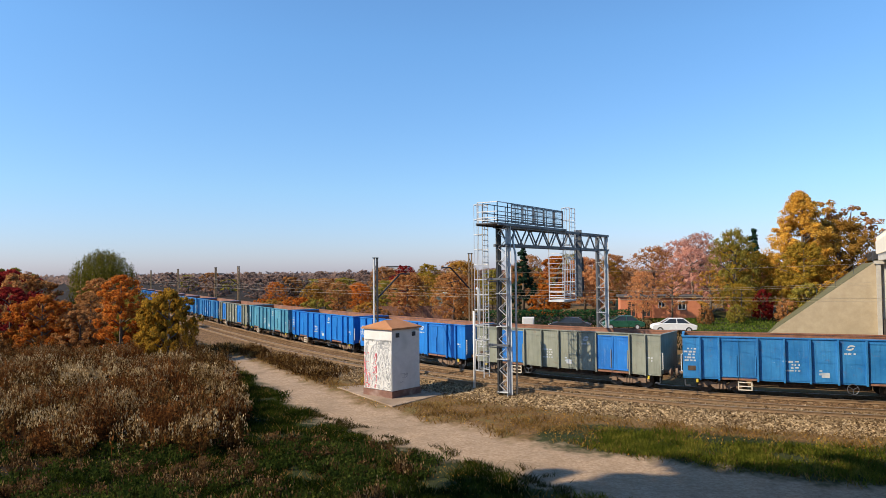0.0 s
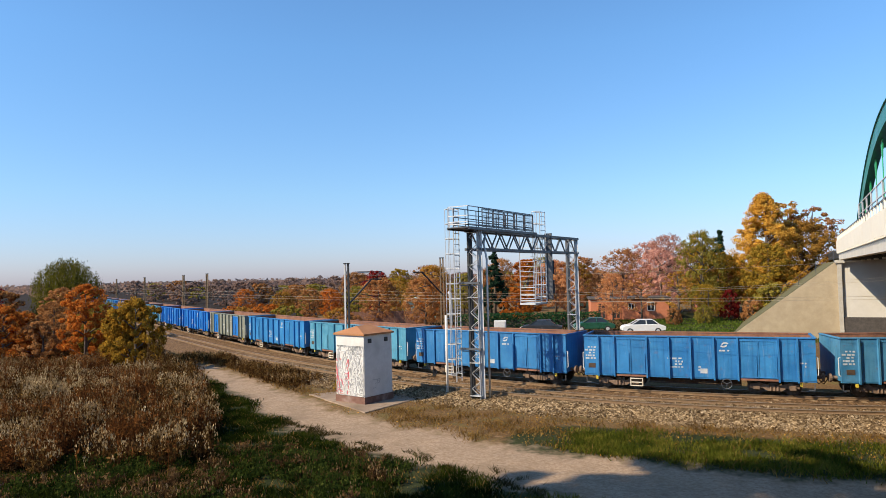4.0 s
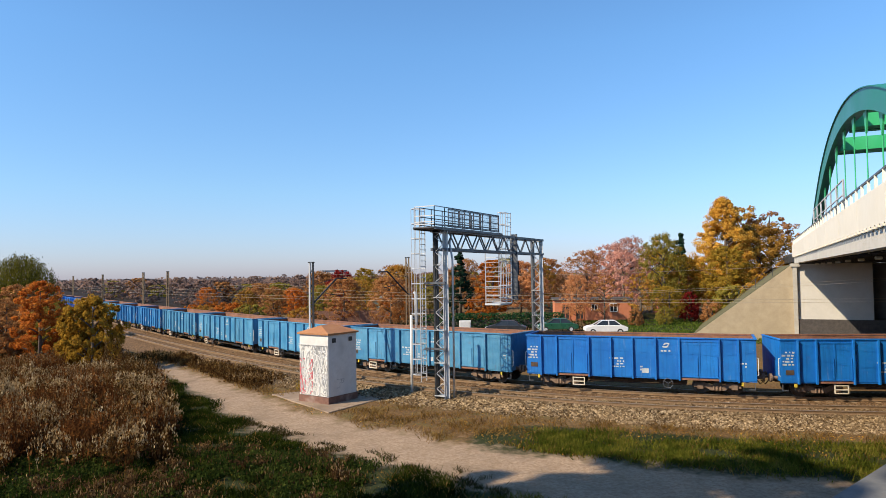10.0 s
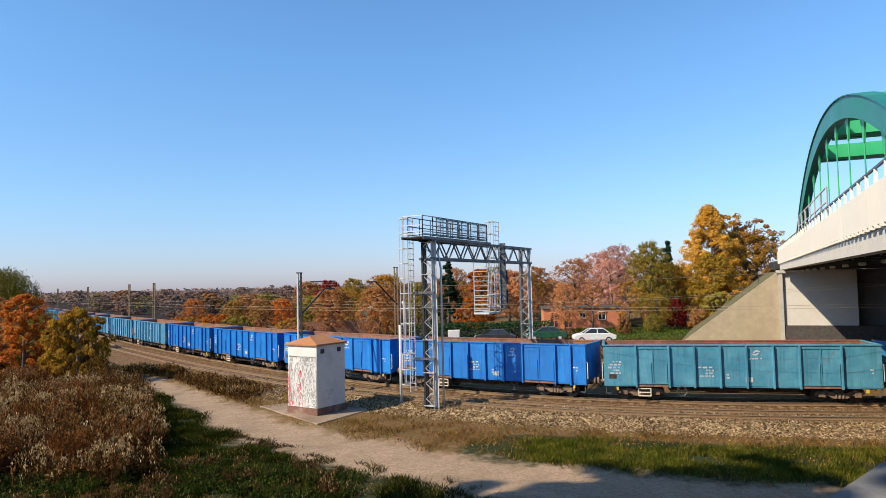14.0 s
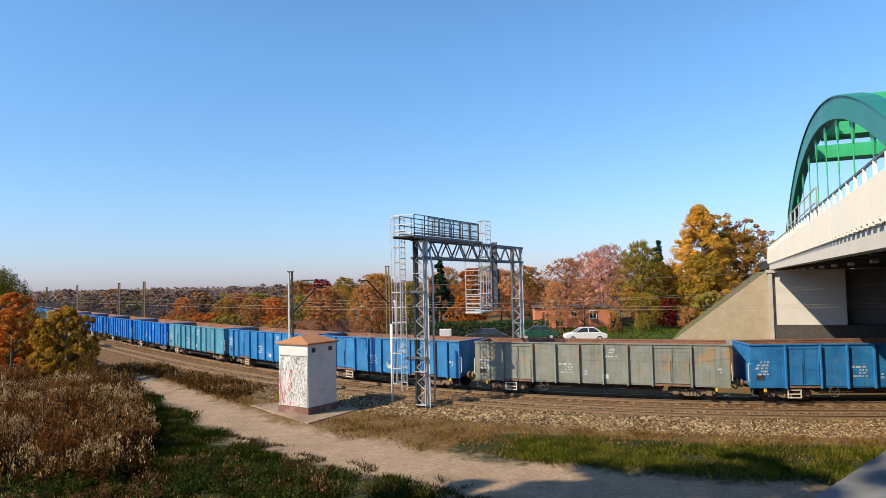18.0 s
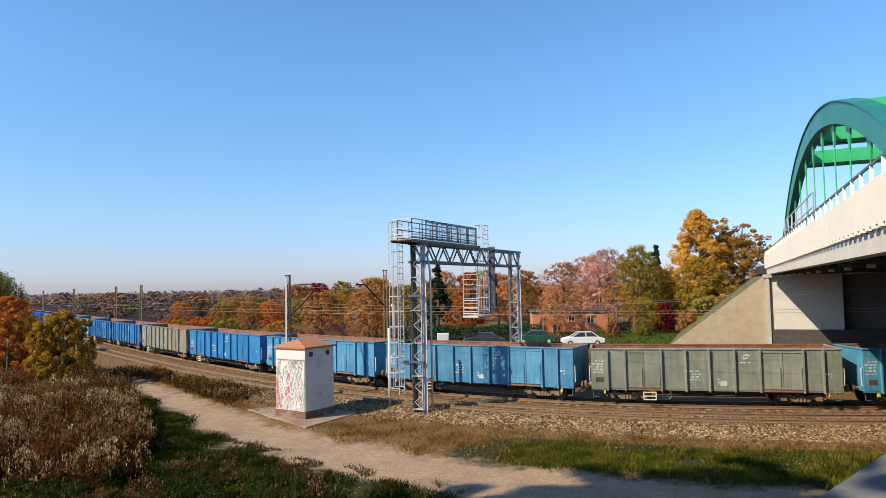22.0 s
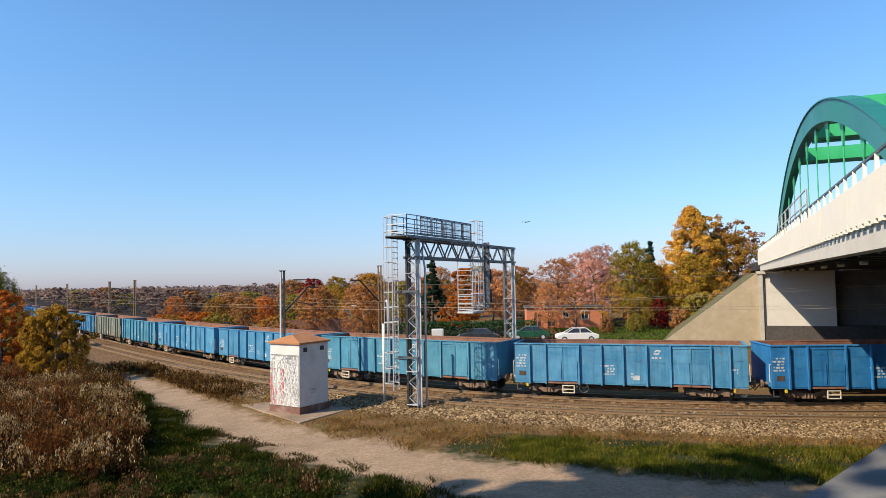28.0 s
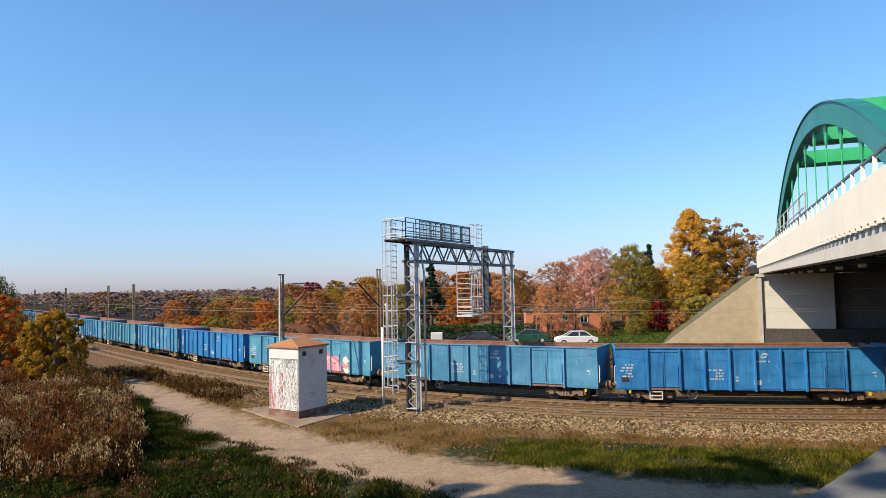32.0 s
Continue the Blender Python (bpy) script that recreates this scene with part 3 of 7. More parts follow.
for mid_off, where in ((TRAIN_OFF, "under the train"), (B_MID, "empty, in front of the train")):
    track = thing("railway_track", pose(0, 0, 0), "railway track on ballast, " + where, "railway track", "tracks", "structure")
    for side in (-0.7535, 0.7535):
        s_r = np.concatenate([np.arange(-480, -30, 15), np.arange(-30, 115, 1.0), np.arange(115, 750, 12)])
        o = mid_off + side
        rail = part("rail", ribbon("rail", [(o - 0.07, -0.17), (o - 0.07, -0.155), (o - 0.012, -0.13), (o - 0.012, -0.045), (o - 0.036, -0.035), (o - 0.036, -0.004), (o + 0.036, -0.004), (o + 0.036, -0.035),
                                            (o + 0.012, -0.045), (o + 0.012, -0.13), (o + 0.07, -0.155), (o + 0.07, -0.17)], s_r, RAIL), None, track)
        part("rail_head", ribbon("rail_head", [(o - 0.03, -0.003), (o - 0.03, 0.0), (o + 0.03, 0.0), (o + 0.03, -0.003)], s_r, RAILTOP), None, rail, "polished running surface")
    sl = Shape()
    sl.prism([(-1.25, -0.13, 0), (-1.25, 0.13, 0), (1.25, 0.13, 0), (1.25, -0.13, 0)], (0, 0, -0.30), (0, 0, -0.199))
    sl_me = tidy(sl.mesh("sleeper", SLEEPER))
    for i in range(118):
        x, y, h = on_line(-16 + i * 0.62, mid_off)
        part("sleeper", sl_me, None, track, m=pose(x, y, 0, 0, 0, math.degrees(h) + 90))

# loose stones that break the ballast's outline
rng = np.random.default_rng(5)
N = 26000
ss, oo = rng.uniform(-22, 42, N), rng.uniform(-6.9, -0.4, N)
cx, cy, ch = np.interp(ss, _s, _x), np.interp(ss, _s, _y), np.interp(ss, _s, _h)
px, py = cx + oo * np.sin(ch), cy - oo * np.cos(ch)
pz = np.interp(oo, [p[0] for p in prof], [p[1] for p in prof])
size = rng.uniform(0.022, 0.075, N)
tetra = np.array([(1, 1, 1), (1, -1, -1), (-1, 1, -1), (-1, -1, 1)]) * 0.9
turn = rng.normal(size=(N, 3, 3))
q, _r = np.linalg.qr(turn)
corners = np.einsum("nij,kj->nki", q, tetra) * size[:, None, None] + np.stack([px, py, pz + 0.01], -1)[:, None]
tris = corners[:, [[0, 1, 2], [0, 3, 1], [0, 2, 3], [1, 3, 2]]].reshape(-1, 3, 3)
STONES = foliage("loose_ballast_stones", (0.08, 0.05, 0.028), (0.27, 0.19, 0.11), (0.60, 0.47, 0.31))
tagged(new("ballast_stones", quads_mesh("ballast_stones", tris, STONES, 3)), "loose crushed stones beside the rails", "stones", kind="stuff")

# ---------------------------------------------------------------- the train
# ribs, door leaves, side step and brake wheel along the two kinds of wagon
FACES = {"short": ((0.07, 0.145, 0.295, 0.395, 0.49, 0.59, 0.69, 0.855, 0.93), ((0.148, 0.219), (0.221, 0.292), (0.693, 0.771), (0.774, 0.852)), 0.245, 0.64),
         "long": ((0.125, 0.25, 0.345, 0.44, 0.535, 0.63, 0.722, 0.865), ((0.129, 0.187), (0.189, 0.246), (0.726, 0.793), (0.795, 0.861)), 0.155, 0.295)}
Z_TOP, Z_LOW, HALF_W = 3.25, 0.92, 1.5


def wagon_letters(L, long_one):
    """Unreadable lettering as small bars on the near side (y = -HALF_W)."""
    r = random.Random(3)
    sh = Shape()
    y = -HALF_W - 0.006
    blocks = ((0.02, 2.30, 5, 0.75), (0.365, 2.0, 4, 0.85), (0.455, 1.6, 2, 0.3), (0.545, 2.50, 1, 0.75), (0.955, 1.9, 2, 0.28)) if long_one else \
        ((0.012, 2.55, 5, 0.6), (0.40, 2.0, 4, 0.8), (0.515, 1.55, 2, 0.3), (0.605, 2.50, 1, 0.7), (0.945, 1.9, 2, 0.25))
    for f0, z0, rows_, w in blocks:
        x = f0 * L - L / 2 + w
        for k in range(rows_):
            gone, stop = r.uniform(0, 0.25) * w, w * r.uniform(0.6, 1.0)
            while gone < stop:
                d = r.uniform(0.06, 0.24)
                t = r.uniform(0.07, 0.105)
                sh.box(x - gone - d, y - 0.003, z0 - 0.165 * k - t, x - gone, y + 0.002, z0 - 0.165 * k)
                gone += d + r.uniform(0.03, 0.11)
    return sh


def wagon_emblem(L, long_one):
    sh = Shape()
    x, y = (0.57 if long_one else 0.635) * L - L / 2, -HALF_W - 0.006
    for s_ in (-1, 1):
        arc = [(x + s_ * (0.05 - 0.20 * math.cos(a)), y, 2.78 + s_ * 0.15 * math.sin(a)) for a in [k * 2.6 / 8 for k in range(9)]]
        arc += [(x + s_ * (0.05 - 0.12 * math.cos(a)), y, 2.78 + s_ * 0.06 * math.sin(a)) for a in [2.6 - k * 2.6 / 8 for k in range(9)]]
        sh.prism(arc, (0, -0.003, 0), (0, 0.002, 0))
    return sh


def build_wagon(L, long_one, wheel_at=None):
    """An empty four-axle open wagon, front towards -x, near side towards -y, on rails at z = 0."""
    ribs_, doors_, step_at, brake_at = FACES["long" if long_one else "short"]
    brake_at = wheel_at or brake_at
    w = thing("open_wagon", pose(0, 0, -60), "blue open-top freight wagon", "freight wagon", "wagons of the train")
    body = Shape()
    for s in (-1, 1):
        body.box(-L / 2, min(s * HALF_W, s * (HALF_W - 0.05)), Z_LOW, L / 2, max(s * HALF_W, s * (HALF_W - 0.05)), Z_TOP - 0.08)
        body.box(min(s * L / 2, s * (L / 2 - 0.06)), -HALF_W + 0.05, Z_LOW, max(s * L / 2, s * (L / 2 - 0.06)), HALF_W - 0.05, Z_TOP - 0.08)
    part("body", body, BLUE, w)
    e, y = L / 2 - 0.062, HALF_W - 0.053
    for s in (-1, 1):
        part("inner_side", Shape().box(-e, min(s * y, s * (y - 0.02)), 1.25, e, max(s * y, s * (y - 0.02)), Z_TOP - 0.10), RUST, w, "rust-brown inner side")
        part("inner_end", Shape().box(min(s * e, s * (e - 0.02)), -y + 0.02, 1.25, max(s * e, s * (e - 0.02)), y - 0.02, Z_TOP - 0.10), RUST, w, "rust-brown inner end")
    part("floor", Shape().box(-e, -y, 1.15, e, y, 1.248), RUST, w, "rust-brown floor")
    rim = Shape()
    for s in (-1, 1):
        a, b = s * (HALF_W + 0.05), s * (HALF_W - 0.09)
        if s < 0:
            rim.box(-L / 2 - 0.05, min(a, b), Z_TOP - 0.08, L / 2 + 0.05, max(a, b), Z_TOP)
        else:
            part("far_rim", Shape().box(-L / 2 - 0.05, min(a, b), Z_TOP - 0.08, L / 2 + 0.05, max(a, b), Z_TOP), RUST, w, "rust-brown inner top edge")
        a, b = s * (L / 2 + 0.05), s * (L / 2 - 0.09)
        rim.box(min(a, b), -HALF_W + 0.09, Z_TOP - 0.08, max(a, b), HALF_W - 0.09, Z_TOP)
    part("top_rim", rim, BLUE, w, bevel=0.01)
    for s, nm in ((-1, "sill"), (1, "sill")):
        sh = Shape()
        sh.box(-L / 2, min(s * (HALF_W - 0.16), s * (HALF_W - 0.02)), 0.84, L / 2, max(s * (HALF_W - 0.16), s * (HALF_W - 0.02)), Z_LOW - 0.003)
        part(nm, sh, BLUE, w)
    fr = Shape()
    fr.box(-L / 2 + 0.1, -0.18, 0.72, L / 2 - 0.1, 0.18, 1.1)
    for k in range(7):
        x = -L / 2 + 0.5 + k * (L - 1) / 6
        fr.box(x - 0.08, -HALF_W + 0.18, 0.78, x + 0.08, HALF_W - 0.18, 1.1)
    fr.tube([(-1.6, -0.6, 0.66), (0.2, -0.6, 0.66)], 0.22, 10)
    fr.box(0.6, -0.9, 0.52, 1.9, -0.4, 0.78)
    run_ = L / 2 - 3.7
    fr.box(-run_, -0.75, 0.50, run_ * 0.25, 0.75, 0.84)
    fr.box(run_ * 0.45, -0.6, 0.46, run_, 0.7, 0.84)
    fr.tube([(-run_, -1.1, 0.50), (run_, -1.1, 0.50)], 0.035, 6)
    part("underframe", fr, UNDER, w)
    for s in (-1, 1):
        rib = Shape()
        rib.prism([(-0.05, 0, 0), (0.05, 0, 0), (0.04, s * 0.14, 0), (-0.04, s * 0.14, 0)], (0, s * (HALF_W + 0.001), Z_LOW - 0.12), (0, s * (HALF_W + 0.001), Z_TOP - 0.082))
        rib_me = tidy(rib.mesh("rib", BLUE))
        for f in ribs_:
            part("rib", rib_me, None, w, m=pose(f * L - L / 2, 0, 0))
        for f0, f1 in doors_:
            dw = (f1 - f0) * L
            d = Shape()
            yy = s * (HALF_W + 0.003)
            d.box(-dw / 2, min(yy, yy + s * 0.03), Z_LOW + 0.08, dw / 2, max(yy, yy + s * 0.03), Z_TOP - 0.2)
            for q0, q1 in (((-dw / 2, Z_LOW + 0.08), (-dw / 2, Z_TOP - 0.2)), ((dw / 2, Z_LOW + 0.08), (dw / 2, Z_TOP - 0.2)), ((-dw / 2, Z_LOW + 0.1), (dw / 2, Z_LOW + 0.1)), ((-dw / 2, Z_TOP - 0.23), (dw / 2, Z_TOP - 0.23))):
                d.beam((q0[0], yy + s * 0.035, q0[1]), (q1[0], yy + s * 0.035, q1[1]), 0.045, 0.05, (0, 1, 0))
            leaf = part("door_leaf", d, BLUE, w, m=pose((f0 + f1) / 2 * L - L / 2, 0, 0))
            if s < 0:
                lt = Shape()
                lt.beam((dw / 2 - 0.08, yy - 0.075, Z_LOW + 0.2), (dw / 2 - 0.08, yy - 0.075, Z_LOW + 1.3), 0.04)
                part("latch_bar", lt, UNDER, leaf)
                part("door_sill", Shape().box(-dw / 2, yy - 0.05, Z_LOW - 0.08, dw / 2, yy - 0.003, Z_LOW + 0.02), RUST, leaf, "rusty door sill")
    for s in (-1, 1):
        for yb in (-0.875, 0.875):
            b = Shape()
            b.tube([(s * L / 2, yb, 1.05), (s * (L / 2 + 0.3), yb, 1.05)], 0.10, 10)
            b.tube([(s * (L / 2 + 0.3), yb, 1.05), (s * (L / 2 + 0.42), yb, 1.05)], 0.23, 12)
            part("buffer", b, BOGIE, w)
        c = Shape()
        c.beam((s * L / 2, 0, 1.0), (s * (L / 2 + 0.5), 0, 0.95), 0.1)
        c.tube([(s * (L / 2 - 0.05), 0.35, 0.9), (s * (L / 2 + 0.25), 0.37, 0.5), (s * (L / 2 + 0.5), 0.35, 0.75)], 0.03, 6)
        part("coupling", c, UNDER, w)
        h = Shape()
        x = s * (L / 2 + 0.09)
        for q0, q1 in (((x, -1.42, 1.25), (x, -1.42, 2.15)), ((x, -1.42, 2.15), (s * L / 2, -1.42, 2.2)), ((x, -1.42, 1.25), (s * L / 2, -1.42, 1.2))):
            h.beam(q0, q1, 0.035)
        part("grab_rail", h, WHITE, w, "white grab rail")
        h = Shape()
        h.beam((s * (L / 2 - 0.1), -1.4, 0.74), (s * (L / 2 - 0.1), -1.4, 0.42), 0.04)
        h.beam((s * (L / 2 - 0.1), -1.4, 0.42), (s * (L / 2 - 0.4), -1.4, 0.42), 0.05)
        part("foot_step", h, STEEL, w, "grey foot step")
        j = Shape()
        j.box(s * (L / 2 - 0.75) - 0.06, -1.52, 0.62, s * (L / 2 - 0.75) + 0.06, -1.40, 0.80)
        part("lifting_lug", j, YELLOW, w, "yellow lifting lug")
    st = Shape()
    x0 = step_at * L - L / 2
    for zz in (0.30, 0.50, 0.72):
        st.beam((x0 - 0.34, -1.47, zz), (x0 + 0.34, -1.47, zz), 0.05)
    for xx in (-0.34, 0.34):
        st.beam((x0 + xx, -1.47, 0.28), (x0 + xx, -1.47, 0.76), 0.05)
    part("side_step", st, CREAMSPRAY, w, "cream two-rung side step")
    hw = Shape()
    ring = [(brake_at * L - L / 2 + 0.27 * math.cos(a), -1.50, 0.60 + 0.27 * math.sin(a)) for a in [k * 2 * math.pi / 16 for k in range(17)]]
    hw.tube(ring, 0.02, 5, False)
    for k in range(3):
        a = k * 2.09 + 0.5
        hw.beam((brake_at * L - L / 2, -1.50, 0.60), (brake_at * L - L / 2 + 0.27 * math.cos(a), -1.50, 0.60 + 0.27 * math.sin(a)), 0.03)
    part("brake_wheel", hw, STEEL, w, "grey three-spoke brake handwheel")
    tagged(part("lettering", wagon_letters(L, long_one), FADED, w, "faded white lettering"), kind="stuff")
    part("emblem", wagon_emblem(L, long_one), FADED, w, "white emblem")
    part("data_plate", Shape().box(0.02 * L - L / 2, -HALF_W - 0.012, 1.28, 0.02 * L - L / 2 + 0.42, -HALF_W - 0.002, 1.55), UNDER, w, "small dark data plate")
    part("label_holder", Shape().box(0.53 * L - L / 2, -HALF_W - 0.012, 1.15, 0.53 * L - L / 2 + 0.38, -HALF_W - 0.002, 1.42), FADED, w, "pale label holder")
    pivot = L / 2 - 2.05
    for s in (1, -1):
        bg_ = Shape()
        for yb in (-1.14, 1.14):
            bg_.prism([(-1.2, yb, 0.62), (-0.75, yb, 0.72), (-0.3, yb, 0.56), (0.3, yb, 0.56), (0.75, yb, 0.72), (1.2, yb, 0.62), (1.25, yb, 0.42), (0.6, yb, 0.42), (0.35, yb, 0.26), (-0.35, yb, 0.26), (-0.6, yb, 0.42), (-1.25, yb, 0.42)],
                      (0, -0.07, 0), (0, 0.07, 0))
            for xx in (-0.9, 0.9):
                bg_.box(xx - 0.16, yb - 0.13, 0.34, xx + 0.16, yb + 0.13, 0.60)
            for xx in (-0.18, 0.0, 0.18):
                bg_.tube([(xx, yb * 1.06, 0.28), (xx, yb * 1.06, 0.55)], 0.06, 6)
        bg_.box(-0.25, -1.0, 0.45, 0.25, 1.0, 0.70)
        bogie = part("bogie", bg_, BOGIE, w, "dusty brown bogie frame", m=pose(s * pivot, 0, 0))
        for xx in (-0.9, 0.9):
            ws = Shape()
            for yb in (-0.75, 0.75):
                ws.tube([(0, yb - 0.065, 0), (0, yb + 0.065, 0)], 0.46, 20)
                ws.tube([(0, yb - 0.12, 0), (0, yb + 0.12, 0)], 0.12, 8)
                for k in range(2):
                    ws.box(-0.30, yb + math.copysign(0.066, yb), -0.03, 0.30, yb + math.copysign(0.075, yb), 0.03)
            ws.tube([(0, -0.95, 0), (0, 0.95, 0)], 0.075, 8)
            part("wheelset", ws, WHEEL, bogie, "worn steel wheelset", m=pose(xx, 0, 0.46))
    return w


# front edges of the wagons along the train, and their look
TRAIN = [(354.6, "pale"), (340.6, "teal"), (326.4, "blue"), (312.2, "vivid"), (298.0, "pale"), (283.9, "pale"), (269.8, "blue"), (255.8, "blue"), (241.5, "grey"), (227.0, "teal"), (212.6, "vivid"),
         (198.4, "vivid"), (184.3, "grey"), (170.25, "blue"), (155.9, "teal"), (141.2, "blue"), (128.0, "blue"), (114.4, "pale"), (100.6, "pale"), (85.4, "pale"), (71.1, "pale"), (56.0, "vivid"), (41.75, "vivid"),
         (28.0, "vivid"), (14.0, "vivid"), (-0.1, "teal"), (-15.9, "blue"), (-30.2, "blue"), (-44.6, "greyo"), (-60.7, "blue"), (-76.7, "pale"), (-91.1, "pale"), (-105.6, "grey"), (-120.1, "teal"), (-134.5, "pale"),
         (-150.6, "pale"), (-166.6, "teal"), (-182.85, "pale"), (-197.3, "blue"), (-211.8, "pinkart"), (-228.2, "pale"), (-244.3, "blue"), (-259.6, "blue"), (-273.8, "pale"), (-288.0, None)]
LOOKS = {"vivid": (VIVID, "bright blue open-top freight wagon, newly painted, empty"), "blue": (BLUE, "mid-blue open-top freight wagon with faded paint, empty"),
         "pale": (PALE, "pale sun-bleached blue open-top freight wagon, empty"), "teal": (TEAL, "weathered teal open-top freight wagon with rust spots, empty"),
         "grey": (GREY, "grey-green open-top freight wagon with grimy paint, empty"), "greyo": (GREYO, "grey open-top freight wagon with orange primer patches, empty"),
         "pinkart": (TEAL, "teal open-top freight wagon with pink spray-painted art, empty")}
SPEED = ([0, .75, 2.75, 13, 18.75, 30.4, 32], [11.0, 11.2, 11.86, 12.75, 13.3, 13.85, 13.9])
_t = np.arange(0, 32.001, 0.01)
_d = np.cumsum(np.interp(_t, *SPEED)) * 0.01
_d -= np.interp(13.0, _t, _d)


def run(t):
    """Metres run by the train since 13 s."""
    return float(np.interp(t, _t, _d))


PROTOS = {}
train = []
for (a, kind), (b, _n) in zip(TRAIN, TRAIN[1:]):
    L = round((a - b - 1.17) * 5) / 5
    long_one = a - b > 15.0
    wheel_at = None if long_one or kind not in ("pale", "grey") else 0.315
    key = (L, long_one, wheel_at)
    if key not in PROTOS:
        PROTOS[key] = build_wagon(L, long_one, wheel_at)
    w = copy_thing(PROTOS[key], pose(0, 0, 0))
    mat_, label = LOOKS[kind]
    tagged(w, label)
    for o in w.children_recursive:
        base = o.name.split(".")[0]
        if base in ("body", "rib", "door_leaf", "latch_bar", "top_rim", "sill"):
            use = VIVID if kind == "grey" and base == "door_leaf" and a > 180 else mat_
            o.material_slots[0].link = 'OBJECT'
            o.material_slots[0].material = use
    train.append((w, a - L / 2, L, kind))
for proto in PROTOS.values():
    for o in list(proto.children_recursive) + [proto]:
        bpy.data.objects.remove(o)

# pink art on one wagon's side
for w, mid_s, L, kind in train:
    if kind != "pinkart":
        continue
    y = -HALF_W - 0.065
    hump = [(2.25 + 2.3 * math.cos(t), y, 0.98 + 1.15 * abs(math.sin(t)) ** 0.75) for t in np.linspace(0, math.pi, 24)]
    part("spray_shape", Shape().prism(hump, (0, -0.008, 0), (0, -0.003, 0)), PINK, w, "pink spray-painted hump")
    rs = random.Random(12)
    for k_, (rr_, th_, mt_, lab_) in enumerate(((1.0, 0.07, GRAFRED, "dark red spray-painted outline"), (0.86, 0.06, CREAMSPRAY, "cream inner spray-painted line"))):
        edge_ = Shape()
        pts = [(2.25 + (q_[0] - 2.25) * rr_, y - 0.011 - 0.004 * k_, 0.98 + (q_[2] - 0.98) * rr_) for q_ in hump]
        for p, q_ in zip(pts, pts[1:]):
            edge_.beam(p, q_, th_, 0.004, (0, 1, 0))
        part("spray_outline", edge_, mt_, w, lab_)
    for k_ in range(16):
        xa, za = rs.uniform(0.4, 4.0), rs.uniform(1.05, 1.75)
        st_ = Shape()
        for _ in range(3):
            xb, zb_ = xa + rs.uniform(-0.45, 0.45), za + rs.uniform(-0.2, 0.25)
            st_.beam((xa, y - 0.02, za), (xb, y - 0.02, zb_), 0.055, 0.004, (0, 1, 0))
            xa, za = xb, zb_
        part("spray_stroke", st_, (GRAFRED, CREAMSPRAY, PURPLE)[k_ % 3], w, "scribbled spray-painted stroke")
    for k_ in range(7):
        t = 0.35 + k_ * 0.4
        cx_, cz_ = 2.25 + 2.35 * math.cos(t), 1.02 + 1.25 * math.sin(t)
        puff = [(cx_ + (0.30 + 0.06 * math.sin(3 * u + k_)) * math.cos(u), y, cz_ + (0.17 + 0.05 * math.cos(4 * u)) * math.sin(u)) for u in np.linspace(0, 2 * math.pi, 16)[:-1]]
        part("spray_puff", Shape().prism(puff, (0, 0.004, 0), (0, 0.009, 0)), (PURPLE, PINK)[k_ % 2], w, "faint purple spray-painted puff")
    for cx_ in (-0.6, 5.05):
        for k_ in range(3):
            bx, bz = cx_ + rs.uniform(-0.15, 0.15), 1.15 + 0.32 * k_
            blot = [(bx + (0.36 + 0.10 * math.sin(5 * t + k_)) * math.cos(t), y, bz + (0.24 + 0.07 * math.cos(4 * t)) * math.sin(t)) for t in np.linspace(0, 2 * math.pi, 18)[:-1]]
            part("spray_blot", Shape().prism(blot, (0, -0.026 - 0.004 * k_, 0), (0, -0.023 - 0.004 * k_, 0)), (CREAMSPRAY, PINK, CREAMSPRAY)[k_], w, "cream spray-painted blot")

# ---------------------------------------------------------------- the hut
HUT_M = pose(-7.0, 39.6, GROUND, 0, 0, 10.1)


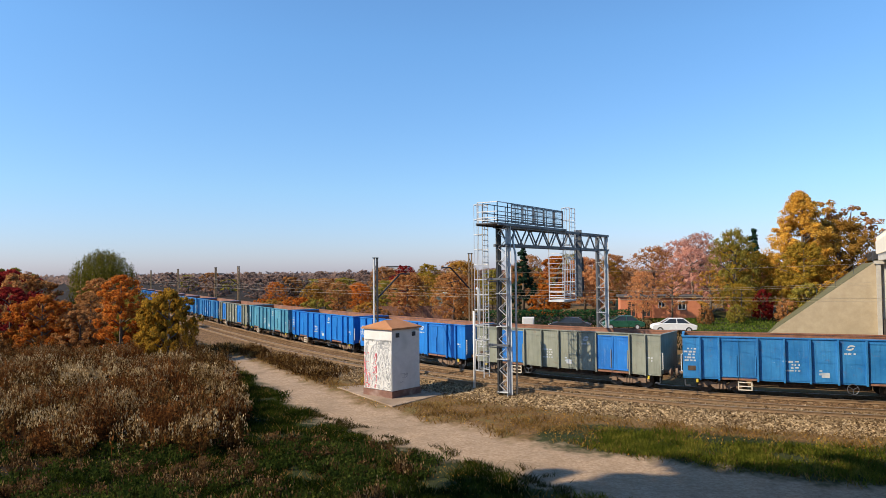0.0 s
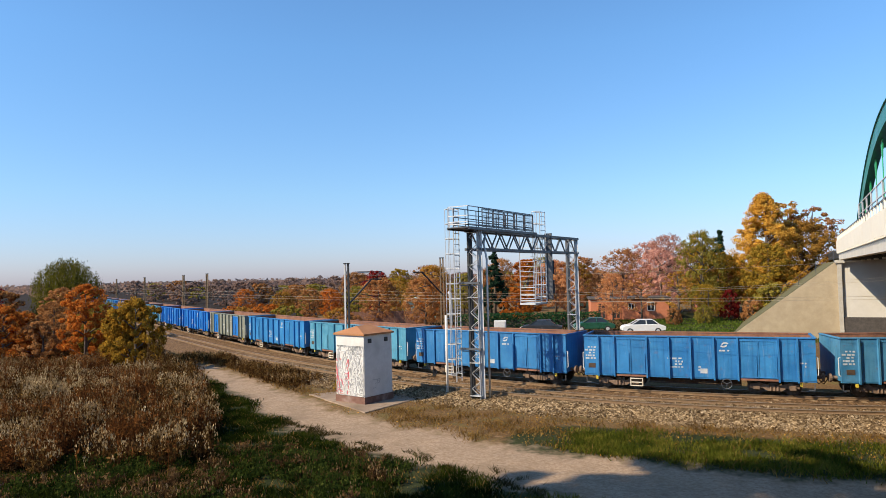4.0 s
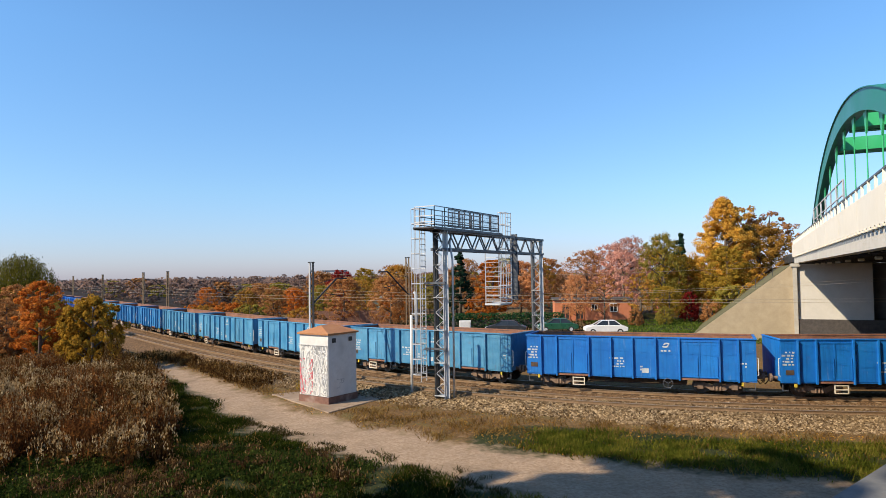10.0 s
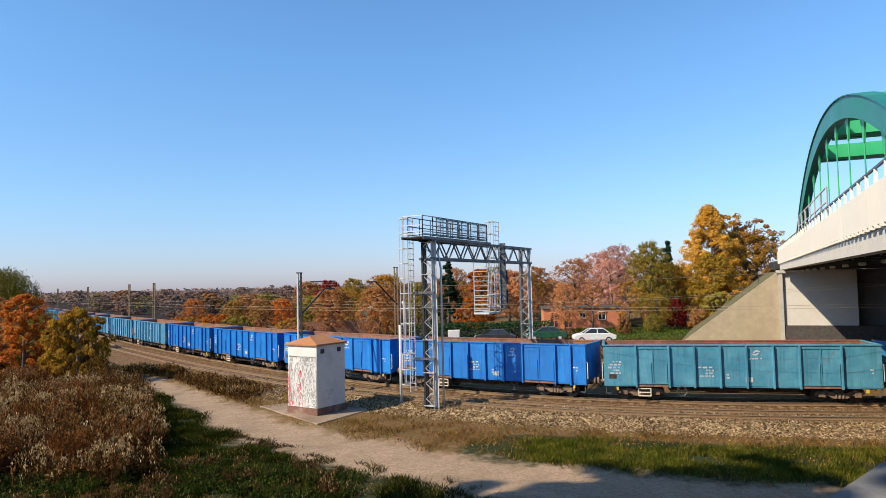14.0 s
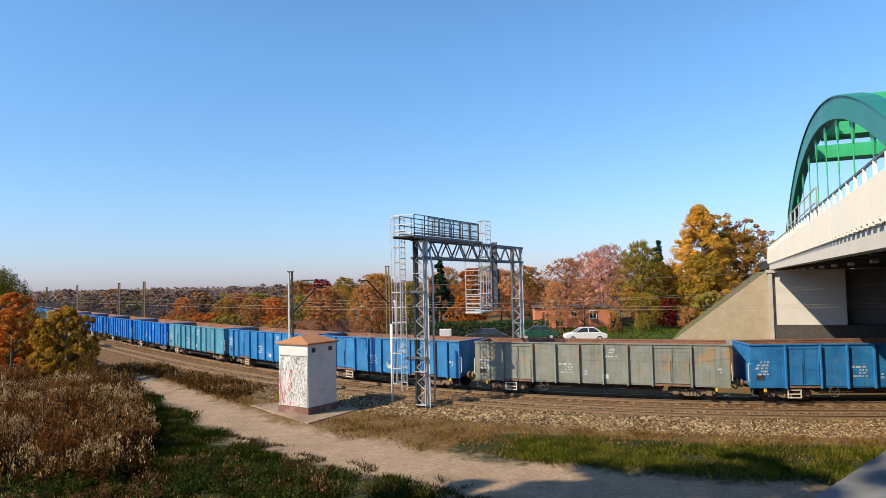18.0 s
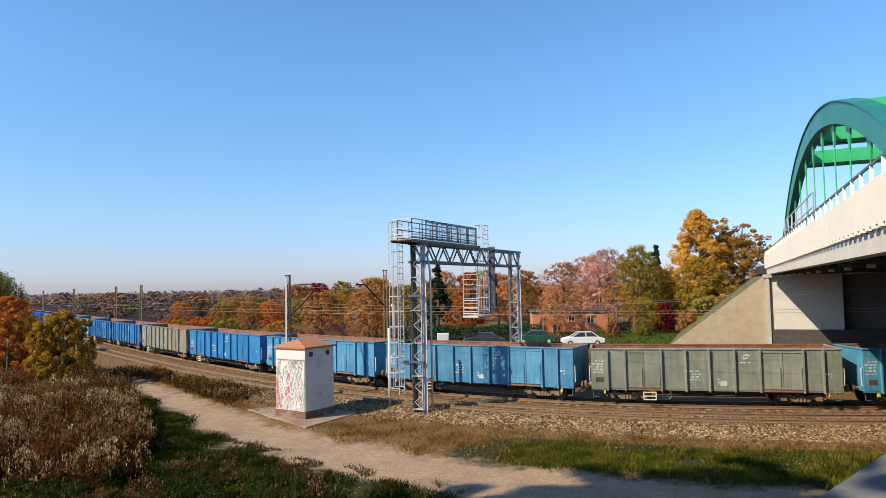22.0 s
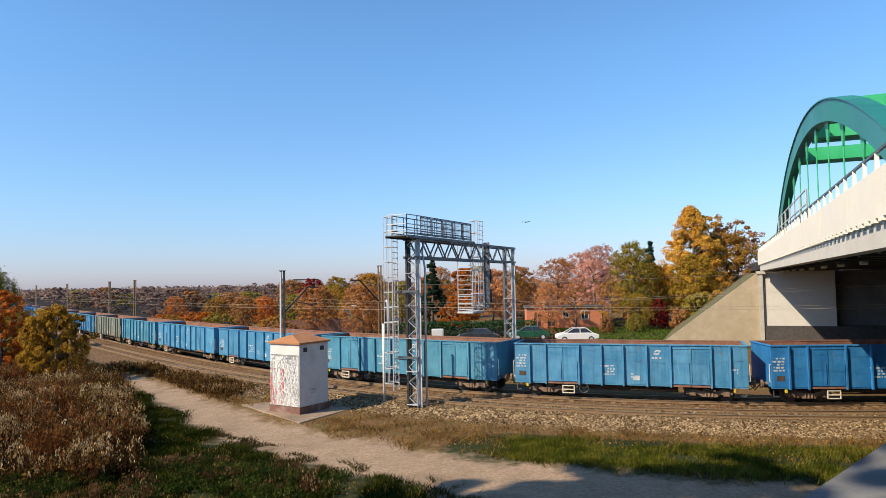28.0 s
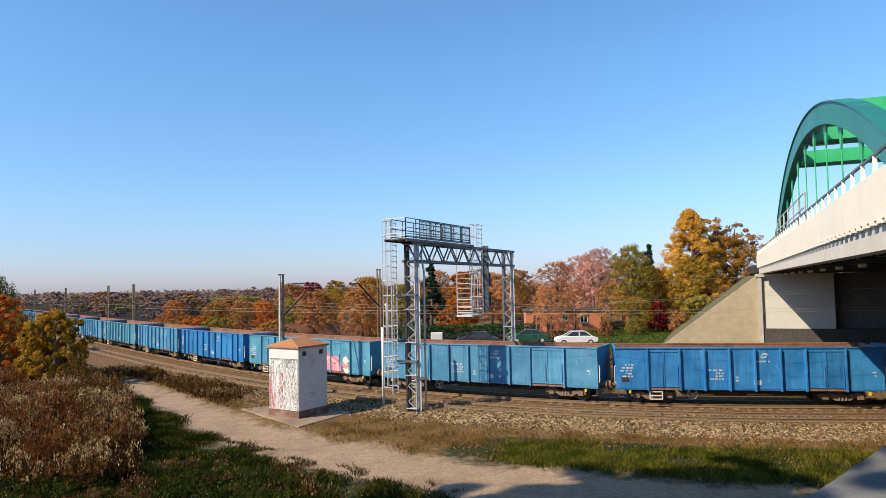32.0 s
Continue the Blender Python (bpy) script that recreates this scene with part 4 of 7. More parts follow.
def build_hut():
    hut = thing("utility_hut", HUT_M, "whitewashed trackside utility hut with graffiti and a rusty roof", "utility hut")
    r2 = math.sqrt(0.5)
    W, z0, z1 = 2.4, 0.45, 4.05
    c = [(0, 0), (W * r2, W * r2), (0, 2 * W * r2), (-W * r2, W * r2)]

    def grow(k):
        return [(x * k, W * r2 + (y - W * r2) * k, 0) for x, y in c]
    part("plinth", Shape().prism(grow(1.03), (0, 0, -0.15), (0, 0, z0 - 0.002)), PLINTH, hut, "brown plinth")
    part("wall", Shape().prism(grow(1.0), (0, 0, z0), (0, 0, z1)), PLASTER, hut, "whitewashed walls", bevel=0.015)
    roof = Shape()
    e, k = grow(1.09), z1 + 0.10
    roof.prism(e, (0, 0, z1 + 0.001), (0, 0, k))
    mid_a = (Vector(e[0]) + Vector(e[3])) / 2
    mid_b = (Vector(e[1]) + Vector(e[2])) / 2
    top = 0.42
    ra, rb = mid_a.lerp(mid_b, 0.28), mid_a.lerp(mid_b, 0.72)
    vs = [Vector(p) + Vector((0, 0, k)) for p in e] + [ra + Vector((0, 0, k + top)), rb + Vector((0, 0, k + top))]
    roof.add(vs, [(0, 1, 5, 4), (1, 2, 5), (2, 3, 4, 5), (3, 0, 4)])
    part("roof", roof, ROOFRUST, hut, "rust-orange sheet roof")
    # vents under the eaves of the shaded face
    u = Vector((r2, r2, 0))
    n = Vector((r2, -r2, 0))
    for d in (0.45, 1.85):
        p = u * d + Vector((0, 0, 3.72))
        v = Shape()
        v.add([p + n * 0.01 + u * a + Vector((0, 0, b)) for a in (-0.14, 0.14) for b in (-0.13, 0.13)] + [p + n * 0.05 + u * a + Vector((0, 0, b)) for a in (-0.14, 0.14) for b in (-0.13, 0.13)],
              [(0, 2, 3, 1), (4, 5, 7, 6), (0, 1, 5, 4), (2, 6, 7, 3), (0, 4, 6, 2), (1, 3, 7, 5)])
        part("vent", v, DARKSTEEL_SHADE, hut, "dark metal vent")
    # spray strokes on the sunlit face and a small one on the other
    rr = random.Random(11)

    def strokes(origin, along_, out, x_rng, z_rng, count, mat__, nm, lab, wid):
        g = Shape()
        for _ in range(count):
            x, z = rr.uniform(*x_rng), rr.uniform(*z_rng)
            ang = rr.uniform(0, 6.28)
            pts = []
            for i in range(9):
                pts.append(origin + along_ * x + Vector((0, 0, z)) + out * 0.012)
                ang += rr.uniform(-0.9, 0.9)
                x = min(max(x + 0.13 * math.cos(ang), x_rng[0]), x_rng[1])
                z = min(max(z + 0.19 * math.sin(ang), z_rng[0]), z_rng[1])
            for p, q_ in zip(pts, pts[1:]):
                if (q_ - p).length > 0.02:
                    g.beam(p, q_, wid * rr.uniform(0.6, 1.2), 0.008, out)
        tagged(part(nm, g, mat__, hut, lab), kind="stuff")
    ul, nl = Vector((-r2, r2, 0)), Vector((-r2, -r2, 0))
    strokes(Vector((0, 0, 0)), ul, nl, (0.06, 2.3), (0.5, 3.4), 105, GRAFFITI, "graffiti", "grey spray-paint scribbles", 0.062)
    strokes(Vector((0, 0, 0.0)), ul, nl * 1.4, (1.3, 2.33), (0.55, 2.6), 18, GRAFRED, "graffiti", "red spray-paint scribbles", 0.05)
    strokes(Vector((0, 0, 0)), ul, nl * 1.8, (0.08, 2.1), (0.5, 3.1), 60, WHITE, "graffiti", "white spray-paint swirls", 0.045)
    strokes(Vector((0, 0, 0)), u, n, (0.7, 1.3), (0.9, 1.4), 5, GRAFFITI, "graffiti", "small grey tag", 0.035)


build_hut()
slab = thing("concrete_slab", pose(0, 0, 0), "cracked concrete slab around the hut", "slab", kind="structure")
sl_ = Shape().prism([(-6.6, 37.3, 0), (-2.9, 43.3, 0), (-6.9, 46.0, 0), (-11.3, 43.4, 0)], (0, 0, GROUND - 0.2), (0, 0, GROUND + 0.06))
part("slab_top", sl_, SLABCON, slab, bevel=0.03)

# ---------------------------------------------------------------- the signal gantry
G_A, G_ANG = Vector((-0.4, 40.45, GROUND)), math.radians(60.5)
G_DIR = Vector((math.cos(G_ANG), math.sin(G_ANG), 0))
G_SIDE = Vector((G_DIR.y, -G_DIR.x, 0))
G_LEN, G_TOP = 15.2, 10.15


def gp(l, w, z):
    """Place on the gantry: l along it from the near column, w to the side, z above its foot."""
    return G_A + G_DIR * l + G_SIDE * w + Vector((0, 0, z))


def lattice_column(parent, l, mat_, dark):
    """Two channel sides, cross plates and zigzag lacing."""
    for s in (-1, 1):
        ch = Shape()
        for f in (-1, 1):
            ch.beam(gp(l + f * 0.14, s * 0.29, -0.2), gp(l + f * 0.14, s * 0.29, G_TOP - 0.05), 0.17, 0.03, G_SIDE)
        ch.beam(gp(l, s * 0.385, -0.2), gp(l, s * 0.385, G_TOP - 0.05), 0.03, 0.26, G_SIDE)
        # one side pale, one dark: light and shade put into the column's colour
        part("column_side", ch, mat_ if s > 0 else dark, parent)
    for f in (-1, 1):
        for k in range(6):
            z = 0.35 + k * 1.93
            p = Shape()
            p.beam(gp(l + f * 0.155, -0.37, z), gp(l + f * 0.165, 0.37, z), 0.02, 0.36, G_DIR)
            part("tie_plate", p, mat_, parent)
        for k in range(22):
            z = 0.3 + k * 0.45
            s = 1 if k % 2 else -1
            part("lacing_bar", Shape().beam(gp(l + f * 0.155, -0.28 * s, z), gp(l + f * 0.155, 0.28 * s, z + 0.45), 0.02, 0.075, G_DIR), mat_, parent)
    base = Shape()
    c0 = gp(l, 0, 0)
    base.box(c0.x - 0.7, c0.y - 0.7, c0.z - 0.5, c0.x + 0.7, c0.y + 0.7, c0.z + 0.06)
    part("footing", base, CONCRETE, parent, "concrete footing", bevel=0.02)


def ladder(parent, l, w, z0, z1, hoop_from, mat_, out=-1, wide=0.5):
    """A rung ladder with a safety cage on its outer side."""
    for s in (-1, 1):
        r_ = Shape()
        r_.beam(gp(l + s * wide / 2, w, z0), gp(l + s * wide / 2, w, z1), 0.06)
        part("ladder_rail", r_, mat_, parent)
    z = z0 + 0.2
    while z < z1:
        part("rung", Shape().beam(gp(l - wide / 2, w, z), gp(l + wide / 2, w, z), 0.035), mat_, parent)
        z += 0.33
    z = hoop_from
    n_h = max(2, int((z1 - hoop_from) / 0.85))
    for k in range(n_h + 1):
        z = hoop_from + k * (z1 - hoop_from) / n_h
        pts = [gp(l - wide / 2, w, z), gp(l - wide / 2 - 0.12, w + out * 0.3, z), gp(l - wide / 2 + 0.05, w + out * 0.62, z), gp(l + wide / 2 - 0.05, w + out * 0.62, z), gp(l + wide / 2 + 0.12, w + out * 0.3, z), gp(l + wide / 2, w, z)]
        part("cage_hoop", Shape().tube(pts, 0.03, 5), mat_, parent)
    for a, b in ((-wide / 2 - 0.12, 0.3), (-wide / 2 + 0.05, 0.62), (wide / 2 - 0.05, 0.62), (wide / 2 + 0.12, 0.3)):
        part("cage_bar", Shape().beam(gp(l + a, w + out * b, hoop_from), gp(l + a, w + out * b, z1), 0.035), mat_, parent)


def railing(parent, corners, z, mat_, spacing=1.0, height=1.25):
    """Posts and three rails along a run of (l, w) points."""
    for (l0, w0), (l1, w1) in zip(corners, corners[1:]):
        n = max(1, round(math.hypot(l1 - l0, w1 - w0) / spacing))
        for k in range(n + 1):
            t = k / n
            part("railing_post", Shape().beam(gp(l0 + (l1 - l0) * t, w0 + (w1 - w0) * t, z), gp(l0 + (l1 - l0) * t, w0 + (w1 - w0) * t, z + height), 0.055), mat_, parent)
        for dz in (0.18, 0.32, height * 0.55, height):
            part("handrail", Shape().beam(gp(l0, w0, z + dz), gp(l1, w1, z + dz), 0.05), mat_, parent)


def build_gantry():
    g = thing("signal_gantry", pose(0, 0, 0), "galvanised lattice signal gantry with caged ladders over the tracks", "signal gantry")
    lattice_column(g, 0, GALV, DARKSTEEL_SHADE)
    lattice_column(g, G_LEN, GALV, STEEL)
    zt, zb = G_TOP - 0.05, G_TOP - 1.15
    for s in (-1, 1):
        for z in (zt, zb):
            part("chord", Shape().beam(gp(-0.35, s * 0.4, z), gp(G_LEN + 0.35, s * 0.4, z), 0.14, 0.16), STEEL, g)
        n = 15
        for k in range(n):
            l0, l1 = 0.3 + k * (G_LEN - 0.6) / n, 0.3 + (k + 1) * (G_LEN - 0.6) / n
            a, b = (zb, zt) if k % 2 else (zt, zb)
            part("diagonal", Shape().beam(gp(l0, s * 0.4, a), gp(l1, s * 0.4, b), 0.07), STEEL, g)
    for k in range(12):
        l = 0.3 + k * (G_LEN - 0.6) / 11
        part("cross_tie", Shape().beam(gp(l, -0.4, zt), gp(l, 0.4, zt), 0.07), STEEL, g)
    # walkway, its railings
    deck = Shape()
    for k in range(28):
        l = -1.45 + k * 0.33
        deck.beam(gp(l, -0.9, G_TOP + 0.09), gp(l, 0.55, G_TOP + 0.09), 0.3, 0.05)
    deck.beam(gp(-1.55, -0.9, G_TOP + 0.05), gp(7.6, -0.9, G_TOP + 0.05), 0.08, 0.16)
    deck.beam(gp(-1.55, 0.55, G_TOP + 0.05), gp(7.6, 0.55, G_TOP + 0.05), 0.08, 0.16)
    part("walkway", deck, STEEL, g, "grey steel walkway")
    railing(g, [(-0.3, 0.5), (-1.5, 0.5), (-1.5, -0.85)], G_TOP + 0.1, GALV, 1.25, 1.22)
    railing(g, [(-0.3, 0.5), (7.2, 0.5)], G_TOP + 0.1, STEEL, 1.25, 1.22)
    railing(g, [(-0.9, -0.85), (7.1, -0.85)], G_TOP + 0.1, STEEL, 1.25, 1.22)
    for k in range(5):
        l0 = 0.05 + k * 1.42
        m_ = Shape()
        for j in range(10):
            m_.beam(gp(l0 + j * 0.14, 0.53, G_TOP + 0.22), gp(l0 + j * 0.14, 0.53, G_TOP + 1.2), 0.016)
        for j in range(7):
            m_.beam(gp(l0, 0.53, G_TOP + 0.22 + j * 0.16), gp(l0 + 1.26, 0.53, G_TOP + 0.22 + j * 0.16), 0.016)
        for a_, b_ in (((0, 0.2), (0, 1.24)), ((1.28, 0.2), (1.28, 1.24)), ((0, 1.24), (1.28, 1.24)), ((0, 0.2), (1.28, 0.2))):
            m_.beam(gp(l0 + a_[0], 0.55, G_TOP + a_[1]), gp(l0 + b_[0], 0.55, G_TOP + b_[1]), 0.06)
        part("mesh_panel", m_, STEEL, g, "dark framed steel mesh screen")
    ladder(g, -0.5, -0.95, 1.2, G_TOP + 1.3, 1.6, GALV, -1, 0.6)
    # hanging service ladder and signal back screen over the far side
    ladder(g, 9.6, 0.1, 5.4, G_TOP + 1.75, 5.8, GALV, -1, 0.9)
    pl = Shape()
    for z in (5.35,):
        pl.beam(gp(8.3, -0.6, z), gp(10.3, -0.6, z), 1.2, 0.12)
    part("hanging_platform", pl, GALV, g, "small hanging platform")
    railing(g, [(8.35, -1.15), (8.35, 0.0), (10.2, 0.0)], 5.4, GALV, 0.9, 1.1)
    for w_, l_ in ((-1.15, 8.35), (0.0, 8.35)):
        part("hanger", Shape().beam(gp(l_, w_, 5.3), gp(l_, w_, G_TOP), 0.06), GALV, g)
    for k in range(14):
        part("rung", Shape().beam(gp(8.35, -1.15, 5.6 + k * 0.34), gp(8.35, 0.0, 5.6 + k * 0.34), 0.03), GALV, g)
    sc = Shape()
    sc.beam(gp(10.2, 0.25, 5.6), gp(10.2, 0.25, G_TOP + 0.2), 0.55, 0.10, G_DIR)
    part("signal_screen", sc, STEEL, g, "grey signal back screen")
    for k in range(2):
        part("signal_head", Shape().box(*(gp(10.6, 0.25, 6.0 + 1.4 * k) - Vector((0.2, 0.2, 0))), *(gp(10.6, 0.25, 7.0 + 1.4 * k) + Vector((0.2, 0.2, 0)))), DARKSTEEL_SHADE, g, "black signal lamp housing", bevel=0.03)
    # cable pipe and brackets on the near column
    part("cable_pipe", Shape().tube([gp(0.35, 0.62, 0), gp(0.35, 0.62, 8.4), gp(0.35, 0.45, 9.3), gp(0.6, 0.45, 9.9)], 0.06, 8), GALV, g, smooth=True)
    for z in (3.1, 7.0):
        b_ = Shape()
        b_.beam(gp(-0.25, -1.0, z), gp(-0.25, 0.45, z), 0.16, 0.12)
        b_.beam(gp(-0.15, -0.95, z - 0.15), gp(-0.15, 0.1, z - 0.15), 0.05, 0.06)
        part("bracket", b_, STEEL, g, "dark steel ladder bracket")


build_gantry()


# ---------------------------------------------------------------- masts and wires
def build_mast(x, y, height, label, boom, pale=True):
    m = thing("catenary_mast", pose(x, y, GROUND), label, "mast", "overhead line masts")
    sh = Shape()
    sh.beam((-0.13, 0, -0.3), (-0.11, 0, height), 0.10, 0.24, (0, 1, 0))
    # pale mast: sunny flange white, other near black, light put into the colours
    part("mast_flange", sh, WHITE if pale else SLEEPER, m)
    sh = Shape()
    sh.beam((0.13, 0, -0.3), (0.11, 0, height), 0.10, 0.24, (0, 1, 0))
    part("mast_flange", sh, DARKSTEEL_SHADE if pale else SLEEPER, m)
    lace = Shape()
    for k in range(int(height / 0.5)):
        s = 1 if k % 2 else -1
        lace.beam((-0.1 * s, 0, 0.1 + k * 0.5), (0.1 * s, 0, 0.6 + k * 0.5), 0.04)
    part("lacing", lace, DARKSTEEL_SHADE, m)
    part("cap", Shape().box(-0.2, -0.15, height, 0.2, 0.15, height + 0.05), DARKSTEEL_SHADE, m)
    bx, by = boom
    z1 = height - 2.9
    if bx or by:
        a = Shape()
        a.tube([(0, 0, z1), (bx * 0.85, by * 0.85, z1 + 1.8), (bx * 1.2, by * 1.2, z1 + 1.78)], 0.06, 6)
        a.tube([(0, 0, z1 + 1.35), (bx * 0.85, by * 0.85, z1 + 1.8)], 0.02, 6)
        part("cantilever_arm", a, DARKSTEEL_SHADE, m, "dark tubular cantilever arm")
        part("steady_arm", Shape().tube([(bx * 0.5, by * 0.5, z1 + 0.75), (bx, by, z1 + 0.55)], 0.03, 6), DARKSTEEL_SHADE, m)
    return m


FAR_OFF = 5.3
POLES = [(94.5, FAR_OFF, 8.6), (110.5, FAR_OFF, 8.6), (150, FAR_OFF, 8.6), (196, FAR_OFF, 8.6), (245, FAR_OFF, 8.6), (-52, FAR_OFF, 8.9)]
for s_, o_, h_ in POLES:
    x, y, h = on_line(s_, o_)
    build_mast(x, y, h_, "brown steel overhead-line mast beyond the tracks", (-2.6 * math.sin(h), 2.6 * math.cos(h)), False)
x, y, h = on_line(31.5, -5.0)
build_mast(x, y, 8.45, "tall steel overhead-line mast, sunlit and shaded sides put into its colours", (2.6 * math.sin(h), -2.6 * math.cos(h)))
x, y, h = on_line(32.5, FAR_OFF)
build_mast(x, y, 8.9, "brown weathered overhead-line mast with a cantilever arm", (-2.6 * math.sin(h), 2.6 * math.cos(h)), False)

lamp = thing("street_lamp", pose(-66.4, 111.7, GROUND), "grey street lamp on the road behind the willow", "street lamp")
part("pole", Shape().tube([(0, 0, -0.2), (0, 0, 6.0), (0, 0, 7.6)], [0.10, 0.07, 0.05], 8), STEEL, lamp, smooth=True)
part("arm", Shape().tube([(0, 0, 7.6), (-0.5, 0, 7.9), (-1.6, 0, 8.0)], 0.045, 6), STEEL, lamp)
part("lamp_head", Shape().prism([(-2.3, -0.12, 7.95), (-1.5, -0.14, 7.98), (-1.5, 0.14, 7.98), (-2.3, 0.12, 7.95)], (0, 0, 0), (0, 0, 0.12)), GALV, lamp, bevel=0.02)

post = thing("marker_post", pose(-2.3, 42.4, GROUND), "white tubular post with a grey cable box", "post")
part("pole", Shape().tube([(0, 0, -0.2), (0, 0, 5.0)], [0.085, 0.075], 10), WHITE, post, smooth=True)
part("cable_box", Shape().tube([(0.32, 0.1, 4.4), (0.32, 0.1, 6.1), (0.28, 0.1, 6.35), (0.16, 0.1, 6.45)], [0.11, 0.11, 0.10, 0.08], 8), GALV, post, "grey hooked pipe", smooth=True)
part("bracket", Shape().beam((0, 0, 4.8), (0.32, 0.1, 4.8), 0.06), GALV, post)

for off, z, sag in ((TRAIN_OFF, 5.35, 0.0), (TRAIN_OFF, 6.5, 0.8), (B_MID, 5.35, 0.0), (B_MID, 6.5, 0.8), (FAR_OFF + 0.3, 7.4, 0.5)):
    pts = []
    for s in np.arange(-200, 420, 6.0):
        x, y, h = on_line(s, off)
        ph = ((s + 2) % 50) / 50
        pts.append((x, y, z - 4 * sag * ph * (1 - ph)))
    w_ob = thing("overhead_wire", pose(0, 0, 0), "thin overhead wire above the tracks", "wire", "overhead wires")
    part("strand", Shape().tube(pts, 0.008 if z < 6 else 0.006, 4, False), WIRE, w_ob)

# ---------------------------------------------------------------- the arch bridge
K0, KD = Vector((31.5, 62.0, 0)), Vector((-20.5, -45.3, 0))
B_DIR = KD.normalized()
B_SIDE = Vector((-B_DIR.y, B_DIR.x, 0))
if B_SIDE.x < 0:
    B_SIDE = -B_SIDE
B_LEN, DECK_TOP, DECK_LOW, DECK_W = KD.length, 9.3, 7.62, 13.0


def bp(k, w, z):
    """Place on the bridge: k along it (0 far end, 1 near), w metres in from its visible edge, z up."""
    return K0 + KD * k + B_SIDE * w + Vector((0, 0, z))


def build_bridge():
    b = thing("arch_bridge", pose(0, 0, 0), "road bridge with a green steel arch and cream parapet panels", "bridge")
    k_end = 1.2
    deck = Shape()
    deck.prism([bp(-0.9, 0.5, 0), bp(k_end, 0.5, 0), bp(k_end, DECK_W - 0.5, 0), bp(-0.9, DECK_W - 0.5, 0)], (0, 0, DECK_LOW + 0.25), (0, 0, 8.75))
    # near black stands in for the shade under the bridge
    part("deck", deck, DARKSTEEL_SHADE, b, "deck with the shade below put into its dark colour")
    for w in (0.12, DECK_W - 0.6):
        gd = Shape()
        gd.prism([bp(0, w, 0), bp(k_end, w, 0), bp(k_end, w + 0.48, 0), bp(0, w + 0.48, 0)], (0, 0, DECK_LOW), (0, 0, 8.22))
        part("edge_girder", gd, GIRDER, b, "grey edge girder")
    # parapet panels along the visible edge
    n = 11
    for k in range(n):
        a0, a1 = -0.02 + k * 1.22 / n, -0.02 + (k + 1) * 1.22 / n
        p = Shape()
        g_ = 0.0004
        p.prism([bp(a0 + g_, 0, 0), bp(a1 - g_, 0, 0), bp(a1 - g_, 0.14, 0), bp(a0 + g_, 0.14, 0)], (0, 0, 8.26), (0, 0, DECK_TOP))
        part("parapet_panel", p, FASCIA, b)
    part("far_parapet", Shape().prism([bp(0, DECK_W - 0.14, 0), bp(k_end, DECK_W - 0.14, 0), bp(k_end, DECK_W, 0), bp(0, DECK_W, 0)], (0, 0, 8.26), (0, 0, DECK_TOP)), FASCIA, b)
    # cross girders under the deck, light slots between, shade put into their colour
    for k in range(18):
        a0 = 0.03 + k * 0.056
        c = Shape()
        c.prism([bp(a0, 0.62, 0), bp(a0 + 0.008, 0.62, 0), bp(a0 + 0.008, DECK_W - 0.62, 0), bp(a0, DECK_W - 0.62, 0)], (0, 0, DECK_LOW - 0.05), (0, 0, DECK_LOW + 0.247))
        part("cross_girder", c, DARKSTEEL_SHADE, b)
    for k in range(72):
        d_ = Shape()
        a0 = 0.0 + k * 0.016
        d_.prism([bp(a0, -0.012, 0), bp(a0 + 0.009, -0.012, 0), bp(a0 + 0.009, 0.11, 0), bp(a0, 0.11, 0)], (0, 0, 8.17), (0, 0, 8.257))
        part("drip_block", d_, FASCIA, b)
    # an unseen deck added behind to keep the space below dark
    part("twin_deck", Shape().prism([bp(-0.9, DECK_W + 0.25, 0), bp(k_end, DECK_W + 0.25, 0), bp(k_end, DECK_W + 70, 0), bp(-0.9, DECK_W + 70, 0)], (0, 0, DECK_LOW - 0.3), (0, 0, 8.75)), DARKSTEEL_SHADE, b, "unseen deck added behind to block light under the bridge")
    for k in range(11):
        a0 = -0.06 + k * 0.108
        c = Shape()
        c.prism([bp(a0, 1.62, 0), bp(a0 + 0.0045, 1.62, 0), bp(a0 + 0.0045, 1.9, 0), bp(a0, 1.9, 0)], (0, 0, DECK_LOW - 0.20), (0, 0, DECK_LOW - 0.055))
        part("hanger_anchor", c, FASCIA, b, "pale hanger anchor under the deck", bevel=0.03)
    # railing of wedge-shaped posts
    kk = -0.02
    while kk < 1.19:
        p = Shape()
        p.prism([bp(kk, 0.07, DECK_TOP), bp(kk + 0.0042, 0.07, DECK_TOP), bp(kk + 0.003, 0.07, DECK_TOP + 0.42), bp(kk + 0.002, 0.07, DECK_TOP + 0.42)], (0, 0, 0), tuple(B_SIDE * 0.08))
        part("railing_post", p, FASCIA, b, "white wedge-shaped post")
        kk += 0.028
    part("handrail", Shape().beam(bp(-0.04, 0.11, DECK_TOP + 0.44), bp(1.19, 0.11, DECK_TOP + 0.44), 0.06), STEEL, b, "grey handrail")
    # taller screen
    for k in range(7):
        part("screen_post", Shape().beam(bp(0.455 + k * 0.051, 0.2, DECK_TOP), bp(0.455 + k * 0.051, 0.2, DECK_TOP + 1.35), 0.06), GALV, b)
    for z in (0.75, 1.35):
        part("screen_rail", Shape().beam(bp(0.455, 0.2, DECK_TOP + z), bp(0.761, 0.2, DECK_TOP + z), 0.05), GALV, b)
    # arches
    q_n = 34

    def arch_z(k):
        return 16.03 - 25.8 * (k - 0.502) ** 2
    ks = [-0.022 + i * (1.048 / q_n) for i in range(q_n + 1)]

    def rib_pts(w):
        out = []
